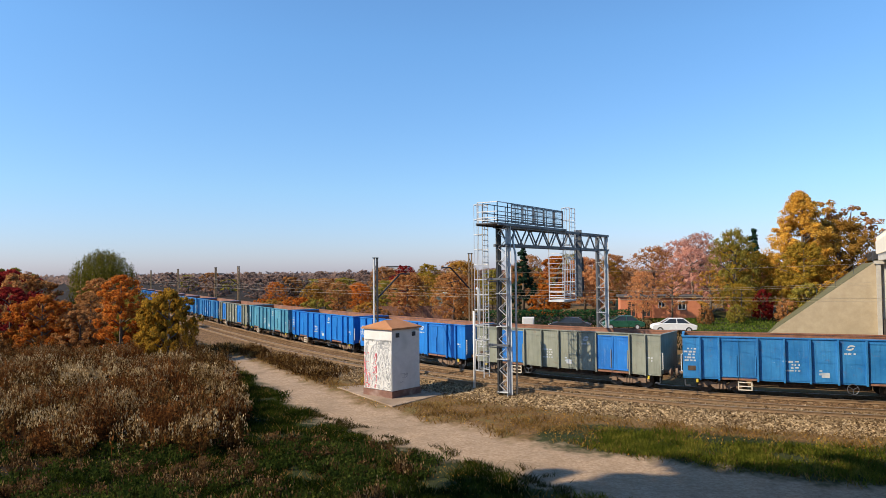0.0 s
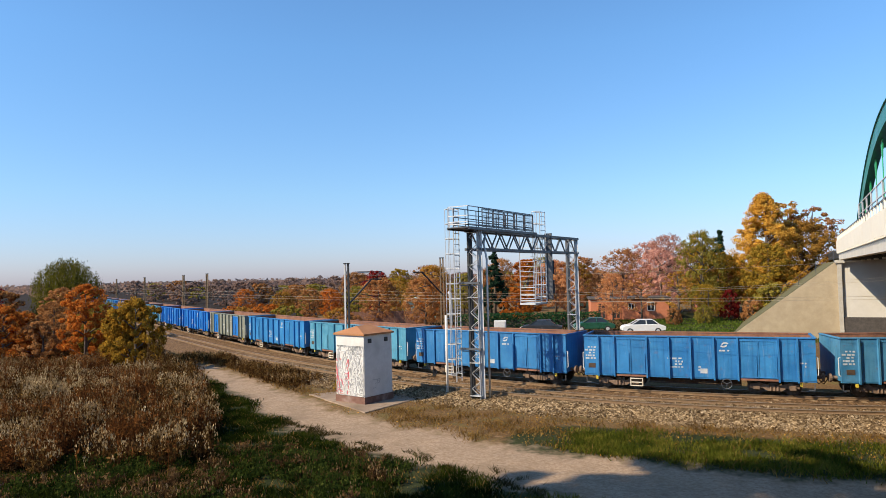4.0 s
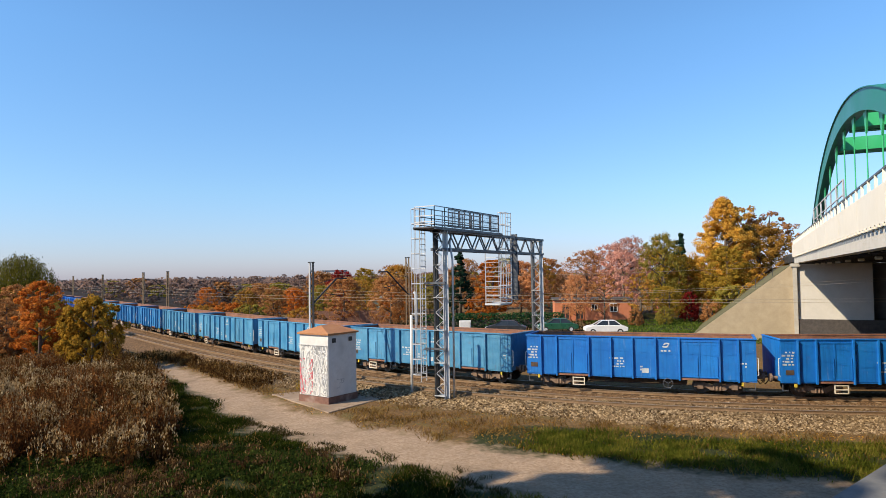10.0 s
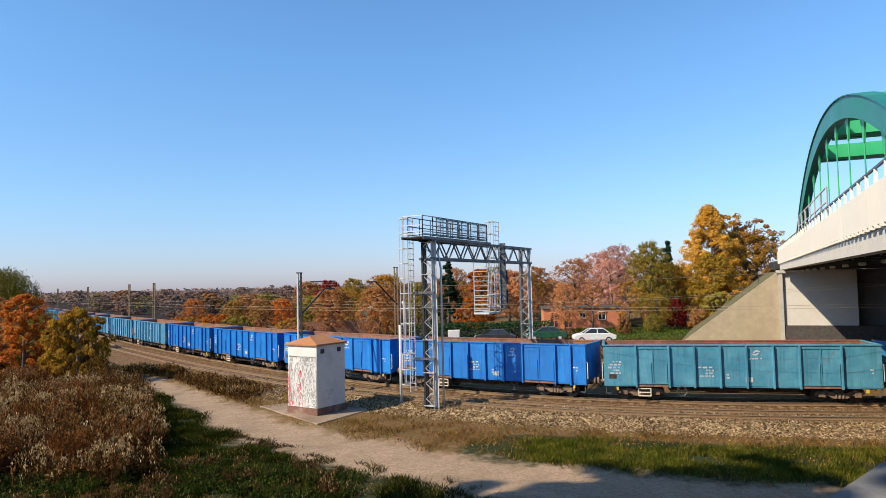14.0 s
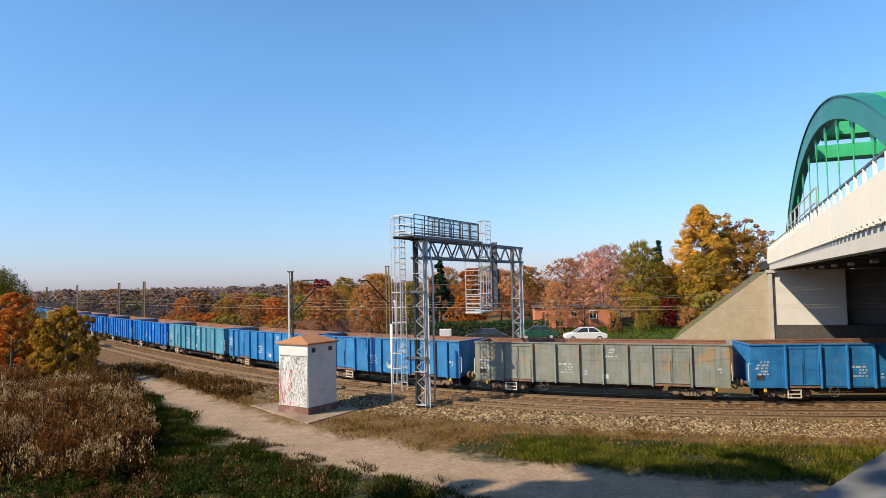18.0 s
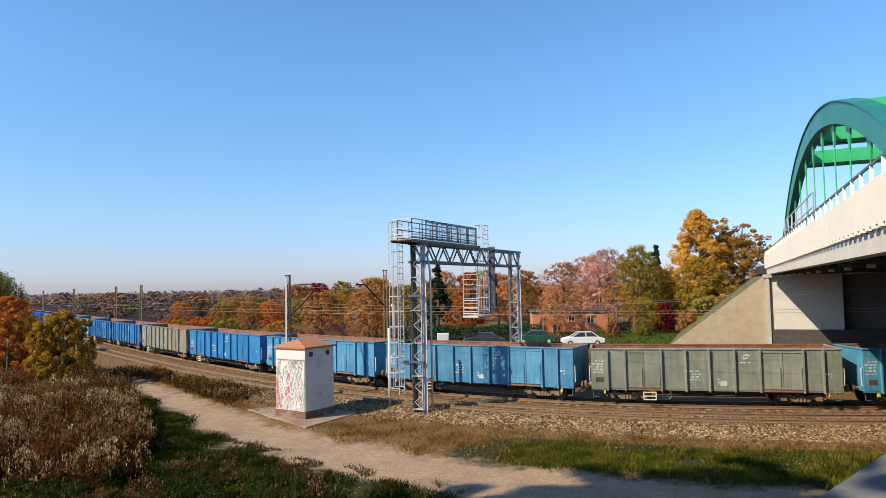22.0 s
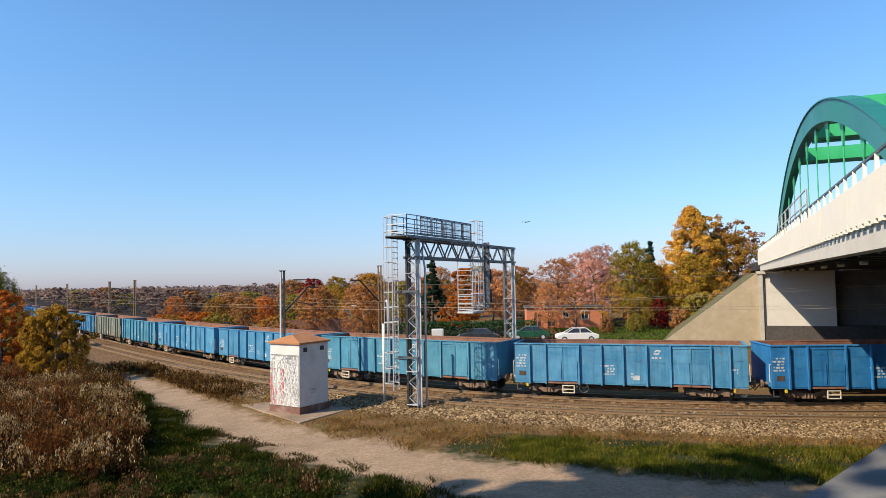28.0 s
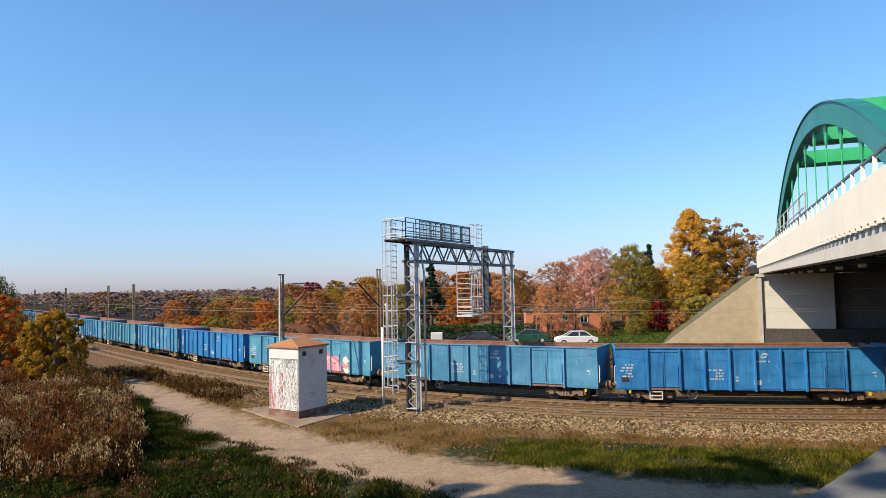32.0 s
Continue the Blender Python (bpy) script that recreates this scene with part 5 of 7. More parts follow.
        for i, k in enumerate(ks):
            slope = -51.6 * (k - 0.502) / B_LEN
            nv = Vector((0, 0, 1)) - B_DIR * slope
            nv.normalize()
            out.append((bp(k, w, arch_z(k)), nv))
        return out
    for w0, lab in ((1.5, "near"), (DECK_W - 1.9, "far")):
        sh = Shape()
        vs, fs = [], []
        for p, nv in rib_pts(w0):
            t = 0.98
            vs += [p, p + B_SIDE * 0.55, p + B_SIDE * 0.55 - nv * t, p - nv * t]
        for i in range(q_n):
            for j in range(4):
                fs.append((i * 4 + j, i * 4 + (j + 1) % 4, i * 4 + 4 + (j + 1) % 4, i * 4 + 4 + j))
        fs += [(3, 2, 1, 0), tuple(q_n * 4 + j for j in range(4))]
        sh.add(vs, fs)
        part("arch_rib", sh, ARCHTEAL if lab == "near" else ARCHGREEN, b, "dark green steel arch" if lab == "near" else "bright green steel arch")
        edge_ = Shape()
        vs, fs = [], []
        for p, nv in rib_pts(w0):
            vs += [p - B_SIDE * 0.08 + nv * 0.05, p + B_SIDE * 0.63 + nv * 0.05, p + B_SIDE * 0.63 + nv * 0.003, p - B_SIDE * 0.08 + nv * 0.003]
        for i in range(q_n):
            for j in range(4):
                fs.append((i * 4 + j, i * 4 + (j + 1) % 4, i * 4 + 4 + (j + 1) % 4, i * 4 + 4 + j))
        edge_.add(vs, fs)
        part("arch_flange", edge_, ARCHTEAL, b)
        for k in [0.06 + i * 0.085 for i in range(11)]:
            ztop = arch_z(k) - 1.1
            if ztop < 9.5:
                continue
            hg = Shape()
            hg.tube([bp(k, w0 + 0.27, 8.7), bp(k, w0 + 0.27, ztop - 0.8)], 0.032, 6)
            hg.prism([bp(k - 0.011, w0 + 0.24, ztop + 0.1), bp(k + 0.011, w0 + 0.24, ztop + 0.1), bp(k + 0.002, w0 + 0.24, ztop - 0.95), bp(k - 0.002, w0 + 0.24, ztop - 0.95)], (0, 0, 0), tuple(B_SIDE * 0.07))
            part("hanger", hg, ARCHGREEN, b, "green hanger rod with gusset plate")
    # wind bracing between the ribs
    for k, drop, deep in ((0.36, -0.05, 0.85), (0.50, 0.25, 0.85), (0.64, 0.05, 0.85)):
        br = Shape()
        z = arch_z(k)
        c0, c1 = bp(k, 2.06, z - drop), bp(k, DECK_W - 1.92, z - drop)
        vs = []
        for e, sgn in ((c0, 1), (c1, -1)):
            vs += [e + B_DIR * 0.9 + Vector((0, 0, 0)), e - B_DIR * 0.9, e - B_DIR * 0.9 - Vector((0, 0, deep)), e + B_DIR * 0.9 - Vector((0, 0, deep))]
        br.add(vs, [(0, 1, 2, 3), (7, 6, 5, 4), (0, 4, 5, 1), (1, 5, 6, 2), (2, 6, 7, 3), (3, 7, 4, 0)])
        part("cross_beam", br, ARCHGREEN, b, "bright green cross beam")
        for (e, sgn) in ((c0, 1), (c1, -1)):
            hb = Shape().prism([e + B_SIDE * (sgn * 0.003), e + B_SIDE * (sgn * 1.6), e + B_SIDE * (sgn * 0.003) - Vector((0, 0, 0))], (0, 0, -deep - 0.02), (0, 0, -deep - 0.06))
            part("gusset", hb, ARCHTEAL, b)


build_bridge()


def build_abutment():
    a = thing("bridge_abutment", pose(0, 0, 0), "white abutment wall with a dark band at its foot", "abutment", kind="structure")
    e = -0.02
    part("wall", Shape().prism([bp(e, 0.35, 0), bp(e, 6.3, 0), bp(e - 0.04, 6.3, 0), bp(e - 0.04, 0.35, 0)], (0, 0, 2.5), (0, 0, DECK_LOW - 0.06)), WALLWHITE, a)
    # darker than the wall beside it: the deck's shade is put into its colour
    part("recessed_wall", Shape().prism([bp(e - 0.025, 6.3, 0), bp(e - 0.025, DECK_W + 70, 0), bp(e - 0.06, DECK_W + 70, 0), bp(e - 0.06, 6.3, 0)], (0, 0, 2.5), (0, 0, DECK_LOW - 0.06)), SHADE_CON, a, "recessed wall, shade under the bridge put into its dark grey")
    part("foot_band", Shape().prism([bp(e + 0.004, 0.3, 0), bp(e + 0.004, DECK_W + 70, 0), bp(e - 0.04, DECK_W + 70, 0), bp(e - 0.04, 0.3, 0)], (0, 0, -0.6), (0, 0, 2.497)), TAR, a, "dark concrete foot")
    part("corner_pilaster", Shape().prism([bp(e + 0.006, 0.0, 0), bp(e + 0.006, 0.33, 0), bp(e - 0.03, 0.33, 0), bp(e - 0.03, 0.0, 0)], (0, 0, -0.6), (0, 0, DECK_LOW - 0.3)), CONCRETE, a, "grey corner pilaster")
    part("bearing_seat", Shape().prism([bp(e + 0.008, -0.15, 0), bp(e + 0.008, 0.6, 0), bp(e - 0.03, 0.6, 0), bp(e - 0.03, -0.15, 0)], (0, 0, DECK_LOW - 0.296), (0, 0, DECK_LOW - 0.003)), CONCRETE, a)
    # embankment behind with its paved cone
    em = thing("embankment", pose(0, 0, 0), "tan concrete-paved embankment slope beside the bridge", "embankment", kind="structure")
    A, top = bp(-0.03, -0.05, 0), DECK_LOW - 0.1
    foot_r = A + Vector((0.6, -0.6, 0))
    foot_l = Vector((21.3, 65.5, 0))
    back = bp(-1.6, 0, 0)
    back_l = back + (foot_l - A) * 1.05
    sh = Shape()
    sh.add([A + Vector((0, 0, top)), foot_r + Vector((0, 0, -0.6)), foot_l + Vector((0, 0, -0.6)), A + Vector((0.9, 2.0, -0.6))], [(0, 1, 2), (0, 2, 3), (0, 3, 1), (1, 3, 2)])
    part("paved_cone", sh, SLOPE, em, "tan concrete slope paving")
    sh = Shape()
    A2 = A + Vector((0.25, 0.6, 0))
    br = bp(-1.6, DECK_W, 0)
    ar = bp(-0.06, DECK_W, 0)
    sh.add([A2 + Vector((0, 0, top)), foot_l + Vector((0.4, 0.8, -0.6)), back_l + Vector((0, 0, -0.6)), back + Vector((0, 0, top)), ar + Vector((0, 0, top)), br + Vector((0, 0, top)), ar + Vector((0, 0, -0.6)), br + Vector((0, 0, -0.6)), A2 + Vector((0, 0.2, -0.6))],
           [(0, 1, 2, 3), (0, 3, 5, 4), (4, 5, 7, 6), (3, 2, 7, 5), (0, 4, 6, 8), (0, 8, 1)])
    part("grassed_bank", sh, plain("bank_grass", (0.07, 0.075, 0.025), (0.14, 0.12, 0.05), 3, 0.95, 0, 0.5, (0.17, 0.12, 0.06)), em, "grassed bank")
    hr = thing("stair_railing", pose(0, 0, 0), "thin metal stair railing on the embankment edge", "railing")
    p0, p1 = A + Vector((-0.1, 0.2, top + 0.05)), foot_l + Vector((0.2, 0.3, -0.5))
    p1 = p0.lerp(p1, 0.42)
    for k in range(4):
        c = p0.lerp(p1, k / 3)
        part("post", Shape().beam(c, c + Vector((0, 0, 0.9)), 0.035), STEEL, hr)
    for dz in (0.45, 0.9):
        part("handrail", Shape().beam(p0 + Vector((0, 0, dz)), p1 + Vector((0, 0, dz)), 0.028), STEEL, hr)


build_abutment()

ap = thing("bridge_approach", pose(0, 0, 0), "unseen concrete approach ramp, carries the road and blocks light below", "approach ramp", kind="structure")
# unseen, widened far past the road to keep light from under the bridge
part("near_abutment", Shape().prism([bp(1.19, 0.3, 0), bp(1.19, DECK_W + 70, 0), bp(2.6, DECK_W + 70, 0), bp(2.6, 0.3, 0)], (0, 0, -0.6), (0, 0, DECK_LOW - 0.31)), CONCRETE, ap)
part("near_fill", Shape().prism([bp(1.203, 0.3, 0), bp(1.203, DECK_W - 0.3, 0), bp(2.6, DECK_W - 0.3, 0), bp(2.6, 0.3, 0)], (0, 0, DECK_LOW - 0.305), (0, 0, 8.2)), CONCRETE, ap)
part("roadway", Shape().prism([bp(1.202, 0.1, 0), bp(1.202, DECK_W - 0.1, 0), bp(2.6, DECK_W - 0.1, 0), bp(2.6, 0.1, 0)], (0, 0, 8.203), (0, 0, 8.75)), TAR, ap)

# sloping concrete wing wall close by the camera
wing = thing("wing_wall", pose(0, 0, 0), "concrete wing wall, shade put into its dark grey", "wing wall", kind="structure")
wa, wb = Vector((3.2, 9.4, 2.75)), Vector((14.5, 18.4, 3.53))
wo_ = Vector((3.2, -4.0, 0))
part("coping", Shape().prism([wa, wb, wb + wo_, wa + wo_], (0, 0, -0.25), (0, 0, 0)), SHADE_CON, wing, bevel=0.03)
part("wall", Shape().prism([wa + Vector((0.15, 0, 0)), wb + Vector((0.15, 0, 0)), wb + wo_, wa + wo_], (0, 0, -6), (0, 0, -0.252)), SHADE_CON, wing)


# ---------------------------------------------------------------- buildings and cars beyond the tracks
def build_house(x, y, w, d, h, rz):
    m = thing("brick_house", pose(x, y, height_at(x, y), 0, 0, rz), "low red-brick house with a flat dark roof", "house")
    part("wall", Shape().box(-w / 2, -d / 2, -0.2, w / 2, d / 2, h), BRICK, m, "red brick walls")
    part("roof", Shape().box(-w / 2 - 0.25, -d / 2 - 0.25, h + 0.002, w / 2 + 0.25, d / 2 + 0.25, h + 0.22), TAR, m, "dark flat roof", bevel=0.02)
    for k, (cx, cw, z0, z1) in enumerate(((-w * 0.36, 1.0, 0.2, 2.2), (w * 0.02, 0.8, 1.4, 2.2), (w * 0.27, 0.95, 1.2, 2.3), (-w * 0.17, 0.9, 0.2, 2.2))):
        wn_ = part("window" if z0 > 1 else "door", Shape().box(cx - cw / 2, -d / 2 - 0.03, z0, cx + cw / 2, -d / 2 + 0.05, z1), GLASSDARK if z0 > 1 else DARKSTEEL_SHADE, m)
        fr = Shape()
        for a, b in (((cx - cw / 2, z0), (cx - cw / 2, z1)), ((cx + cw / 2, z0), (cx + cw / 2, z1)), ((cx - cw / 2, z1), (cx + cw / 2, z1)), ((cx - cw / 2, z0), (cx + cw / 2, z0)), ((cx, z0), (cx, z1))):
            fr.beam((a[0], -d / 2 - 0.05, a[1]), (b[0], -d / 2 - 0.05, b[1]), 0.08)
        part("frame", fr, WHITE if z0 > 1 else BRICK, wn_, "white window frame" if z0 > 1 else "")
    part("chimney", Shape().box(w * 0.2, 0.4, h + 0.225, w * 0.2 + 0.5, 0.9, h + 1.0), BRICK, m)
    return m


build_house(20.1, 96, 10.2, 6.5, 2.75, -6)
build_house(36.0, 108, 6.0, 5.0, 3.2, -6)


def build_car(x, y, rz, paint, label):
    c = thing("parked_car", pose(x, y, height_at(x, y), 0, 0, rz), label, "car", "parked cars")
    prof_ = [(-2.2, 0.35), (-2.25, 0.75), (-1.75, 0.93), (-1.05, 0.98), (1.25, 0.98), (1.95, 0.85), (2.2, 0.68), (2.22, 0.38), (1.75, 0.28), (-1.75, 0.28)]
    part("body", Shape().prism([(px_, -0.84, pz_) for px_, pz_ in prof_], (0, 0, 0), (0, 1.68, 0)), paint, c, bevel=0.05)
    cab = Shape()
    lo = [(-1.55, -0.78, 0.97), (1.2, -0.78, 0.97), (1.2, 0.78, 0.97), (-1.55, 0.78, 0.97)]
    hi = [(-0.95, -0.62, 1.42), (0.45, -0.62, 1.42), (0.45, 0.62, 1.42), (-0.95, 0.62, 1.42)]
    cab.add(lo + hi, [(3, 2, 1, 0), (4, 5, 6, 7), (0, 1, 5, 4), (1, 2, 6, 5), (2, 3, 7, 6), (3, 0, 4, 7)])
    part("glasshouse", cab, GLASSDARK, c, "dark car windows")
    part("roof", Shape().box(-0.97, -0.63, 1.42, 0.47, 0.63, 1.46), paint, c, bevel=0.015)
    for s in (-1, 1):
        pl = Shape()
        for (xa, za), (xb, zb_) in (((-1.55, 0.97), (-0.95, 1.43)), ((-0.25, 0.97), (-0.25, 1.43)), ((1.2, 0.97), (0.45, 1.43))):
            pl.beam((xa, s * 0.79, za), (xb, s * 0.63, zb_), 0.07)
        part("pillar", pl, paint, c)
        for xx in (-1.4, 1.4):
            wl = Shape().tube([(xx, s * 0.70, 0.3), (xx, s * 0.87, 0.3)], 0.31, 16)
            tyre = part("wheel", wl, RUBBER, c)
            part("hubcap", Shape().tube([(xx, s * 0.872, 0.3), (xx, s * 0.885, 0.3)], 0.19, 12), GALV, tyre)
        part("headlight", Shape().box(2.13, s * 0.62 - 0.15, 0.6, 2.21, s * 0.62 + 0.15, 0.74), WHITE, c)
        part("tail_light", Shape().box(-2.24, s * 0.66 - 0.12, 0.62, -2.17, s * 0.66 + 0.12, 0.76), GRAFRED, c)
    return c


build_car(16.6, 72, 176, CARWHITE, "white saloon car parked beyond the railway")
build_car(6.3, 74, 170, CARDARK, "dark grey car parked beyond the railway")
build_car(12.2, 76, 178, CARGREEN, "dark green car parked near the brick house")
box_ = thing("white_cabinet", pose(1.75, 70, height_at(1.75, 70)), "small white electrical cabinet by the hedge", "cabinet")
part("body", Shape().box(-0.6, -0.3, 0, 0.6, 0.3, 1.75), WHITE, box_, bevel=0.02)
part("door", Shape().box(-0.5, -0.33, 0.3, 0.5, -0.303, 1.65), WHITE, box_)

shed = thing("pale_shed", pose(-9.6, 105, height_at(-9.6, 105), 0, 0, 5), "pale green-white sheeted shed between trees", "shed")
part("wall", Shape().box(-2.3, -2, 0, 2.3, 2, 2.7), GREENPANEL, shed)
part("roof", Shape().prism([(-2.5, -2.2, 2.702), (2.5, -2.2, 2.702), (0, -2.2, 3.5)], (0, 0, 0), (0, 4.4, 0)), GREENPANEL, shed)
wallb = thing("garden_wall", pose(-14, 92, height_at(-14, 92) - 0.3, 0, 0, 4), "brown wooden garden fence", "fence")
for k in range(26):
    part("board", Shape().box(-6.5 + k * 0.5, -0.03, 0, -6.03 + k * 0.5, 0.03, 2.3), RUST, wallb)
far = thing("apartment_block", pose(-93, 560, GROUND), "pale apartment block far behind the trees", "apartment block")
part("wall", Shape().box(-9, -7, 0, 9, 7, 12), FARBLOCK, far)
part("roof", Shape().box(-9.3, -7.3, 12.005, 9.3, 7.3, 12.6), TAR, far)
for fl in range(3):
    for c_ in range(6):
        part("window", Shape().box(-8 + c_ * 2.9, -7.08, 1.5 + fl * 3.2, -6.4 + c_ * 2.9, -6.95, 3.0 + fl * 3.2), GLASSDARK, far)

# ---------------------------------------------------------------- trees
TREE_MESHES = {}


def crown_points(rng, n, h, r, base, lumps, shape):
    """Leaf places: lumps of leaves spread in the crown's outline, denser outside."""
    lz = rng.uniform(base, h, lumps)
    f = (lz - base) / (h - base)
    if shape == "cone":
        rad = r * (1 - f) * 0.95 + 0.12
    elif shape == "poplar":
        rad = r * np.clip(1.08 - f ** 2.8, 0.08, 1) * np.clip(0.45 + 2.2 * f, 0, 1)
    elif shape == "column":
        rad = r * np.sqrt(np.clip(1 - (2 * f - 0.9) ** 2 * 0.8, 0.05, 1))
    else:
        rad = r * np.sqrt(np.clip(1 - (2 * f - 0.85) ** 2 / 1.45, 0.03, 1))
    ang, rr_ = rng.uniform(0, 6.283, lumps), np.sqrt(rng.uniform(0.08, 1, lumps)) * rad
    centre = np.stack([rr_ * np.cos(ang), rr_ * np.sin(ang), lz], -1)
    size = rng.uniform(0.12, 0.30, lumps) * r * {"cone": 0.55, "poplar": 0.62, "round": 0.56, "column": 0.7}.get(shape, 1.0)
    pick = rng.integers(0, lumps, n)
    off = rng.normal(size=(n, 3))
    off /= np.linalg.norm(off, axis=1)[:, None]
    off *= (rng.uniform(0.2, 1.0, n) ** 0.5)[:, None]
    off[:, 2] *= 0.75
    where = centre[pick] + off * size[pick][:, None]
    axis_ = where - np.array([0, 0, base + 0.35 * (h - base)])
    axis_ /= np.linalg.norm(axis_, axis=1)[:, None] + 1e-6
    return where, centre, off + 0.7 * axis_


def leaf_quads(rng, pts, size, droop=0.0, out=None):
    n = len(pts)
    a = rng.normal(size=(n, 3))
    a[:, 2] *= 0.6
    a /= np.linalg.norm(a, axis=1)[:, None]
    b = np.cross(a, rng.normal(size=(n, 3)))
    b /= np.linalg.norm(b, axis=1)[:, None]
    if out is not None:
        face = out + rng.normal(scale=0.45, size=(n, 3))
        face /= np.linalg.norm(face, axis=1)[:, None]
        b = np.cross(face, a)
        b /= np.linalg.norm(b, axis=1)[:, None]
        a = np.cross(face, b)
    s = size * rng.uniform(0.6, 1.4, n)[:, None]
    a, b = a * s, b * s * 0.7
    if droop:
        a = a * 0.25
        a[:, 2] -= size * droop
    return np.stack([pts - a, pts - b * 0.8, pts + a, pts + b * 0.8], 1)


def tree_meshes(key, h, r, base, n, leaf, shape="round", lumps=46, seed=1):
    if key in TREE_MESHES:
        return TREE_MESHES[key]
    rng = np.random.default_rng(seed)
    pts, centre, facing = crown_points(rng, n, h, r, base, lumps, shape)
    if shape == "willow":
        ang, rr_ = rng.uniform(0, 6.283, n), np.sqrt(rng.uniform(0.1, 1, n)) * r
        strand = rng.integers(0, 700, n)
        sa, sr = rng.uniform(0, 6.283, 700), np.sqrt(rng.uniform(0.0, 1, 700)) * r * (1 + 0.12 * np.sin(3 * np.arange(700)))
        st = h - (sr / r) ** 2 * h * 0.26 + rng.uniform(-0.45, 0.15, 700)
        drop = rng.uniform(0, 1, n)
        ln = (0.35 + 0.4 * sr / r) * h
        pts = np.stack([sr[strand] * np.cos(sa[strand]), sr[strand] * np.sin(sa[strand]), st[strand] - drop * ln[strand]], -1) + rng.normal(scale=0.14, size=(n, 3))
        quads = leaf_quads(rng, pts, leaf, 1.3)
    else:
        quads = leaf_quads(rng, pts, leaf, 0.0, facing)
    crown = quads_mesh("crown", quads, L_RUST)
    tr = Shape()
    lean = rng.uniform(-0.04, 0.04, 2) * h
    r0 = 0.02 * h + 0.05
    tr.tube([(0, 0, -0.3), (lean[0] * 0.3, lean[1] * 0.3, h * 0.3), (lean[0] * 0.7, lean[1] * 0.7, h * 0.6), (lean[0], lean[1], h * 0.92)], [r0, r0 * 0.75, r0 * 0.45, r0 * 0.12], 8)
    for i in rng.permutation(len(centre))[:16]:
        c = centre[i]
        z0 = max(base * 0.6, min(c[2] - 0.35 * math.hypot(c[0], c[1]) - 0.3, h * 0.8))
        k = z0 / h
        p0 = Vector((lean[0] * k, lean[1] * k, z0))
        mid_ = p0.lerp(Vector(c), 0.5) + Vector((0, 0, 0.15 * (c[2] - z0)))
        tr.tube([p0, mid_, tuple(c)], [r0 * 0.4, r0 * 0.25, r0 * 0.08], 5)
    trunk = tidy(tr.mesh("trunk", BARK, True))
    TREE_MESHES[key] = (trunk, crown)
    return TREE_MESHES[key]


def plant(name, x, y, key, leaves, label, category="tree", scale=1.0, rz=0.0, group="", width=1.0):
    t = thing(name, pose(x, y, height_at(x, y), 0, 0, rz), label, category, group)
    trunk, crown = TREE_MESHES[key]
    part("trunk", trunk, None, t, m=Matrix.Diagonal((scale * width, scale * width, scale, 1)))
    c = part("crown", crown, None, t, m=Matrix.Diagonal((scale * width, scale * width, scale, 1)))
    c.material_slots[0].link = 'OBJECT'
    c.material_slots[0].material = leaves
    return t


tree_meshes("golden", 16.6, 4.6, 1.6, 52000, 0.115, "poplar", 420, 3)
tree_meshes("round_a", 10, 4.3, 1.2, 21000, 0.105, "round", 300, 4)
tree_meshes("round_b", 10, 3.7, 1.6, 18000, 0.105, "round", 250, 5)
tree_meshes("sparse", 10, 4.4, 1.6, 9500, 0.11, "round", 240, 6)
tree_meshes("column", 10, 2.6, 1.0, 13000, 0.115, "column", 170, 7)
tree_meshes("spruce", 10, 2.6, 0.8, 8000, 0.15, "cone", 120, 8)
tree_meshes("young", 7, 2.3, 0.3, 15000, 0.085, "column", 150, 9)
tree_meshes("bush", 4, 2.6, 0.1, 13000, 0.085, "round", 130, 10)
tree_meshes("willow", 9.5, 4.3, 2.0, 42000, 0.075, "willow", 50, 11)
tree_meshes("far_a", 10, 6.5, 0.4, 4500, 0.32, "round", 90, 12)
tree_meshes("far_b", 10, 5.5, 0.4, 4200, 0.32, "round", 80, 13)
tree_meshes("bare", 10, 3.6, 2.5, 3600, 0.12, "round", 70, 14)

A_ = "autumn trees beyond the railway"
plant("golden_poplar", 38.8, 95, "golden", L_GOLD, "tall golden-leaved tree beside the embankment", rz=20, group=A_)
plant("golden_tree", 44.5, 97, "round_a", L_AMBER, "amber-leaved tree at the foot of the embankment", scale=1.28, group=A_)
plant("golden_tree", 36.2, 88, "round_b", L_YGREEN, "yellow-green tree below the golden one", scale=0.95, rz=80, group=A_)
plant("green_tree", 28.6, 91, "sparse", L_OLIVE, "olive-green tree turning yellow", scale=1.14, width=0.66, group=A_)
plant("green_tree", 29.4, 92, "bare", L_YGREEN, "thinning yellow-green tree beside the olive one", scale=1.12, rz=40, width=0.8, group=A_)
plant("green_tree", 32.6, 96, "round_b", L_YGREEN, "thin yellow-green tree by the lawn", scale=0.88, rz=50, group=A_)
plant("spruce_tree", 42.6, 124, "spruce", L_DARK, "dark spruce behind the trees", scale=1.33, group=A_)
plant("spruce_tree", 1.7, 96, "spruce", L_DARK, "tall dark spruce behind the gantry", scale=1.0, width=1.1, group=A_)
plant("pink_tree", 25.8, 108, "sparse", L_PINK, "sparse pinkish-red tree behind the brick house", scale=1.08, group=A_)
plant("pink_tree", 29.6, 110, "sparse", L_PINK, "sparse pinkish-red tree beside its twin", scale=1.2, rz=120, width=0.8, group=A_)
plant("rust_tree", 21.5, 106, "sparse", L_COPPER, "rust-brown tree behind the brick house", scale=0.98, group=A_)
plant("rust_tree", 26.0, 100, "sparse", L_PINK, "thinning pinkish tree by the house", scale=0.95, rz=200, group=A_)
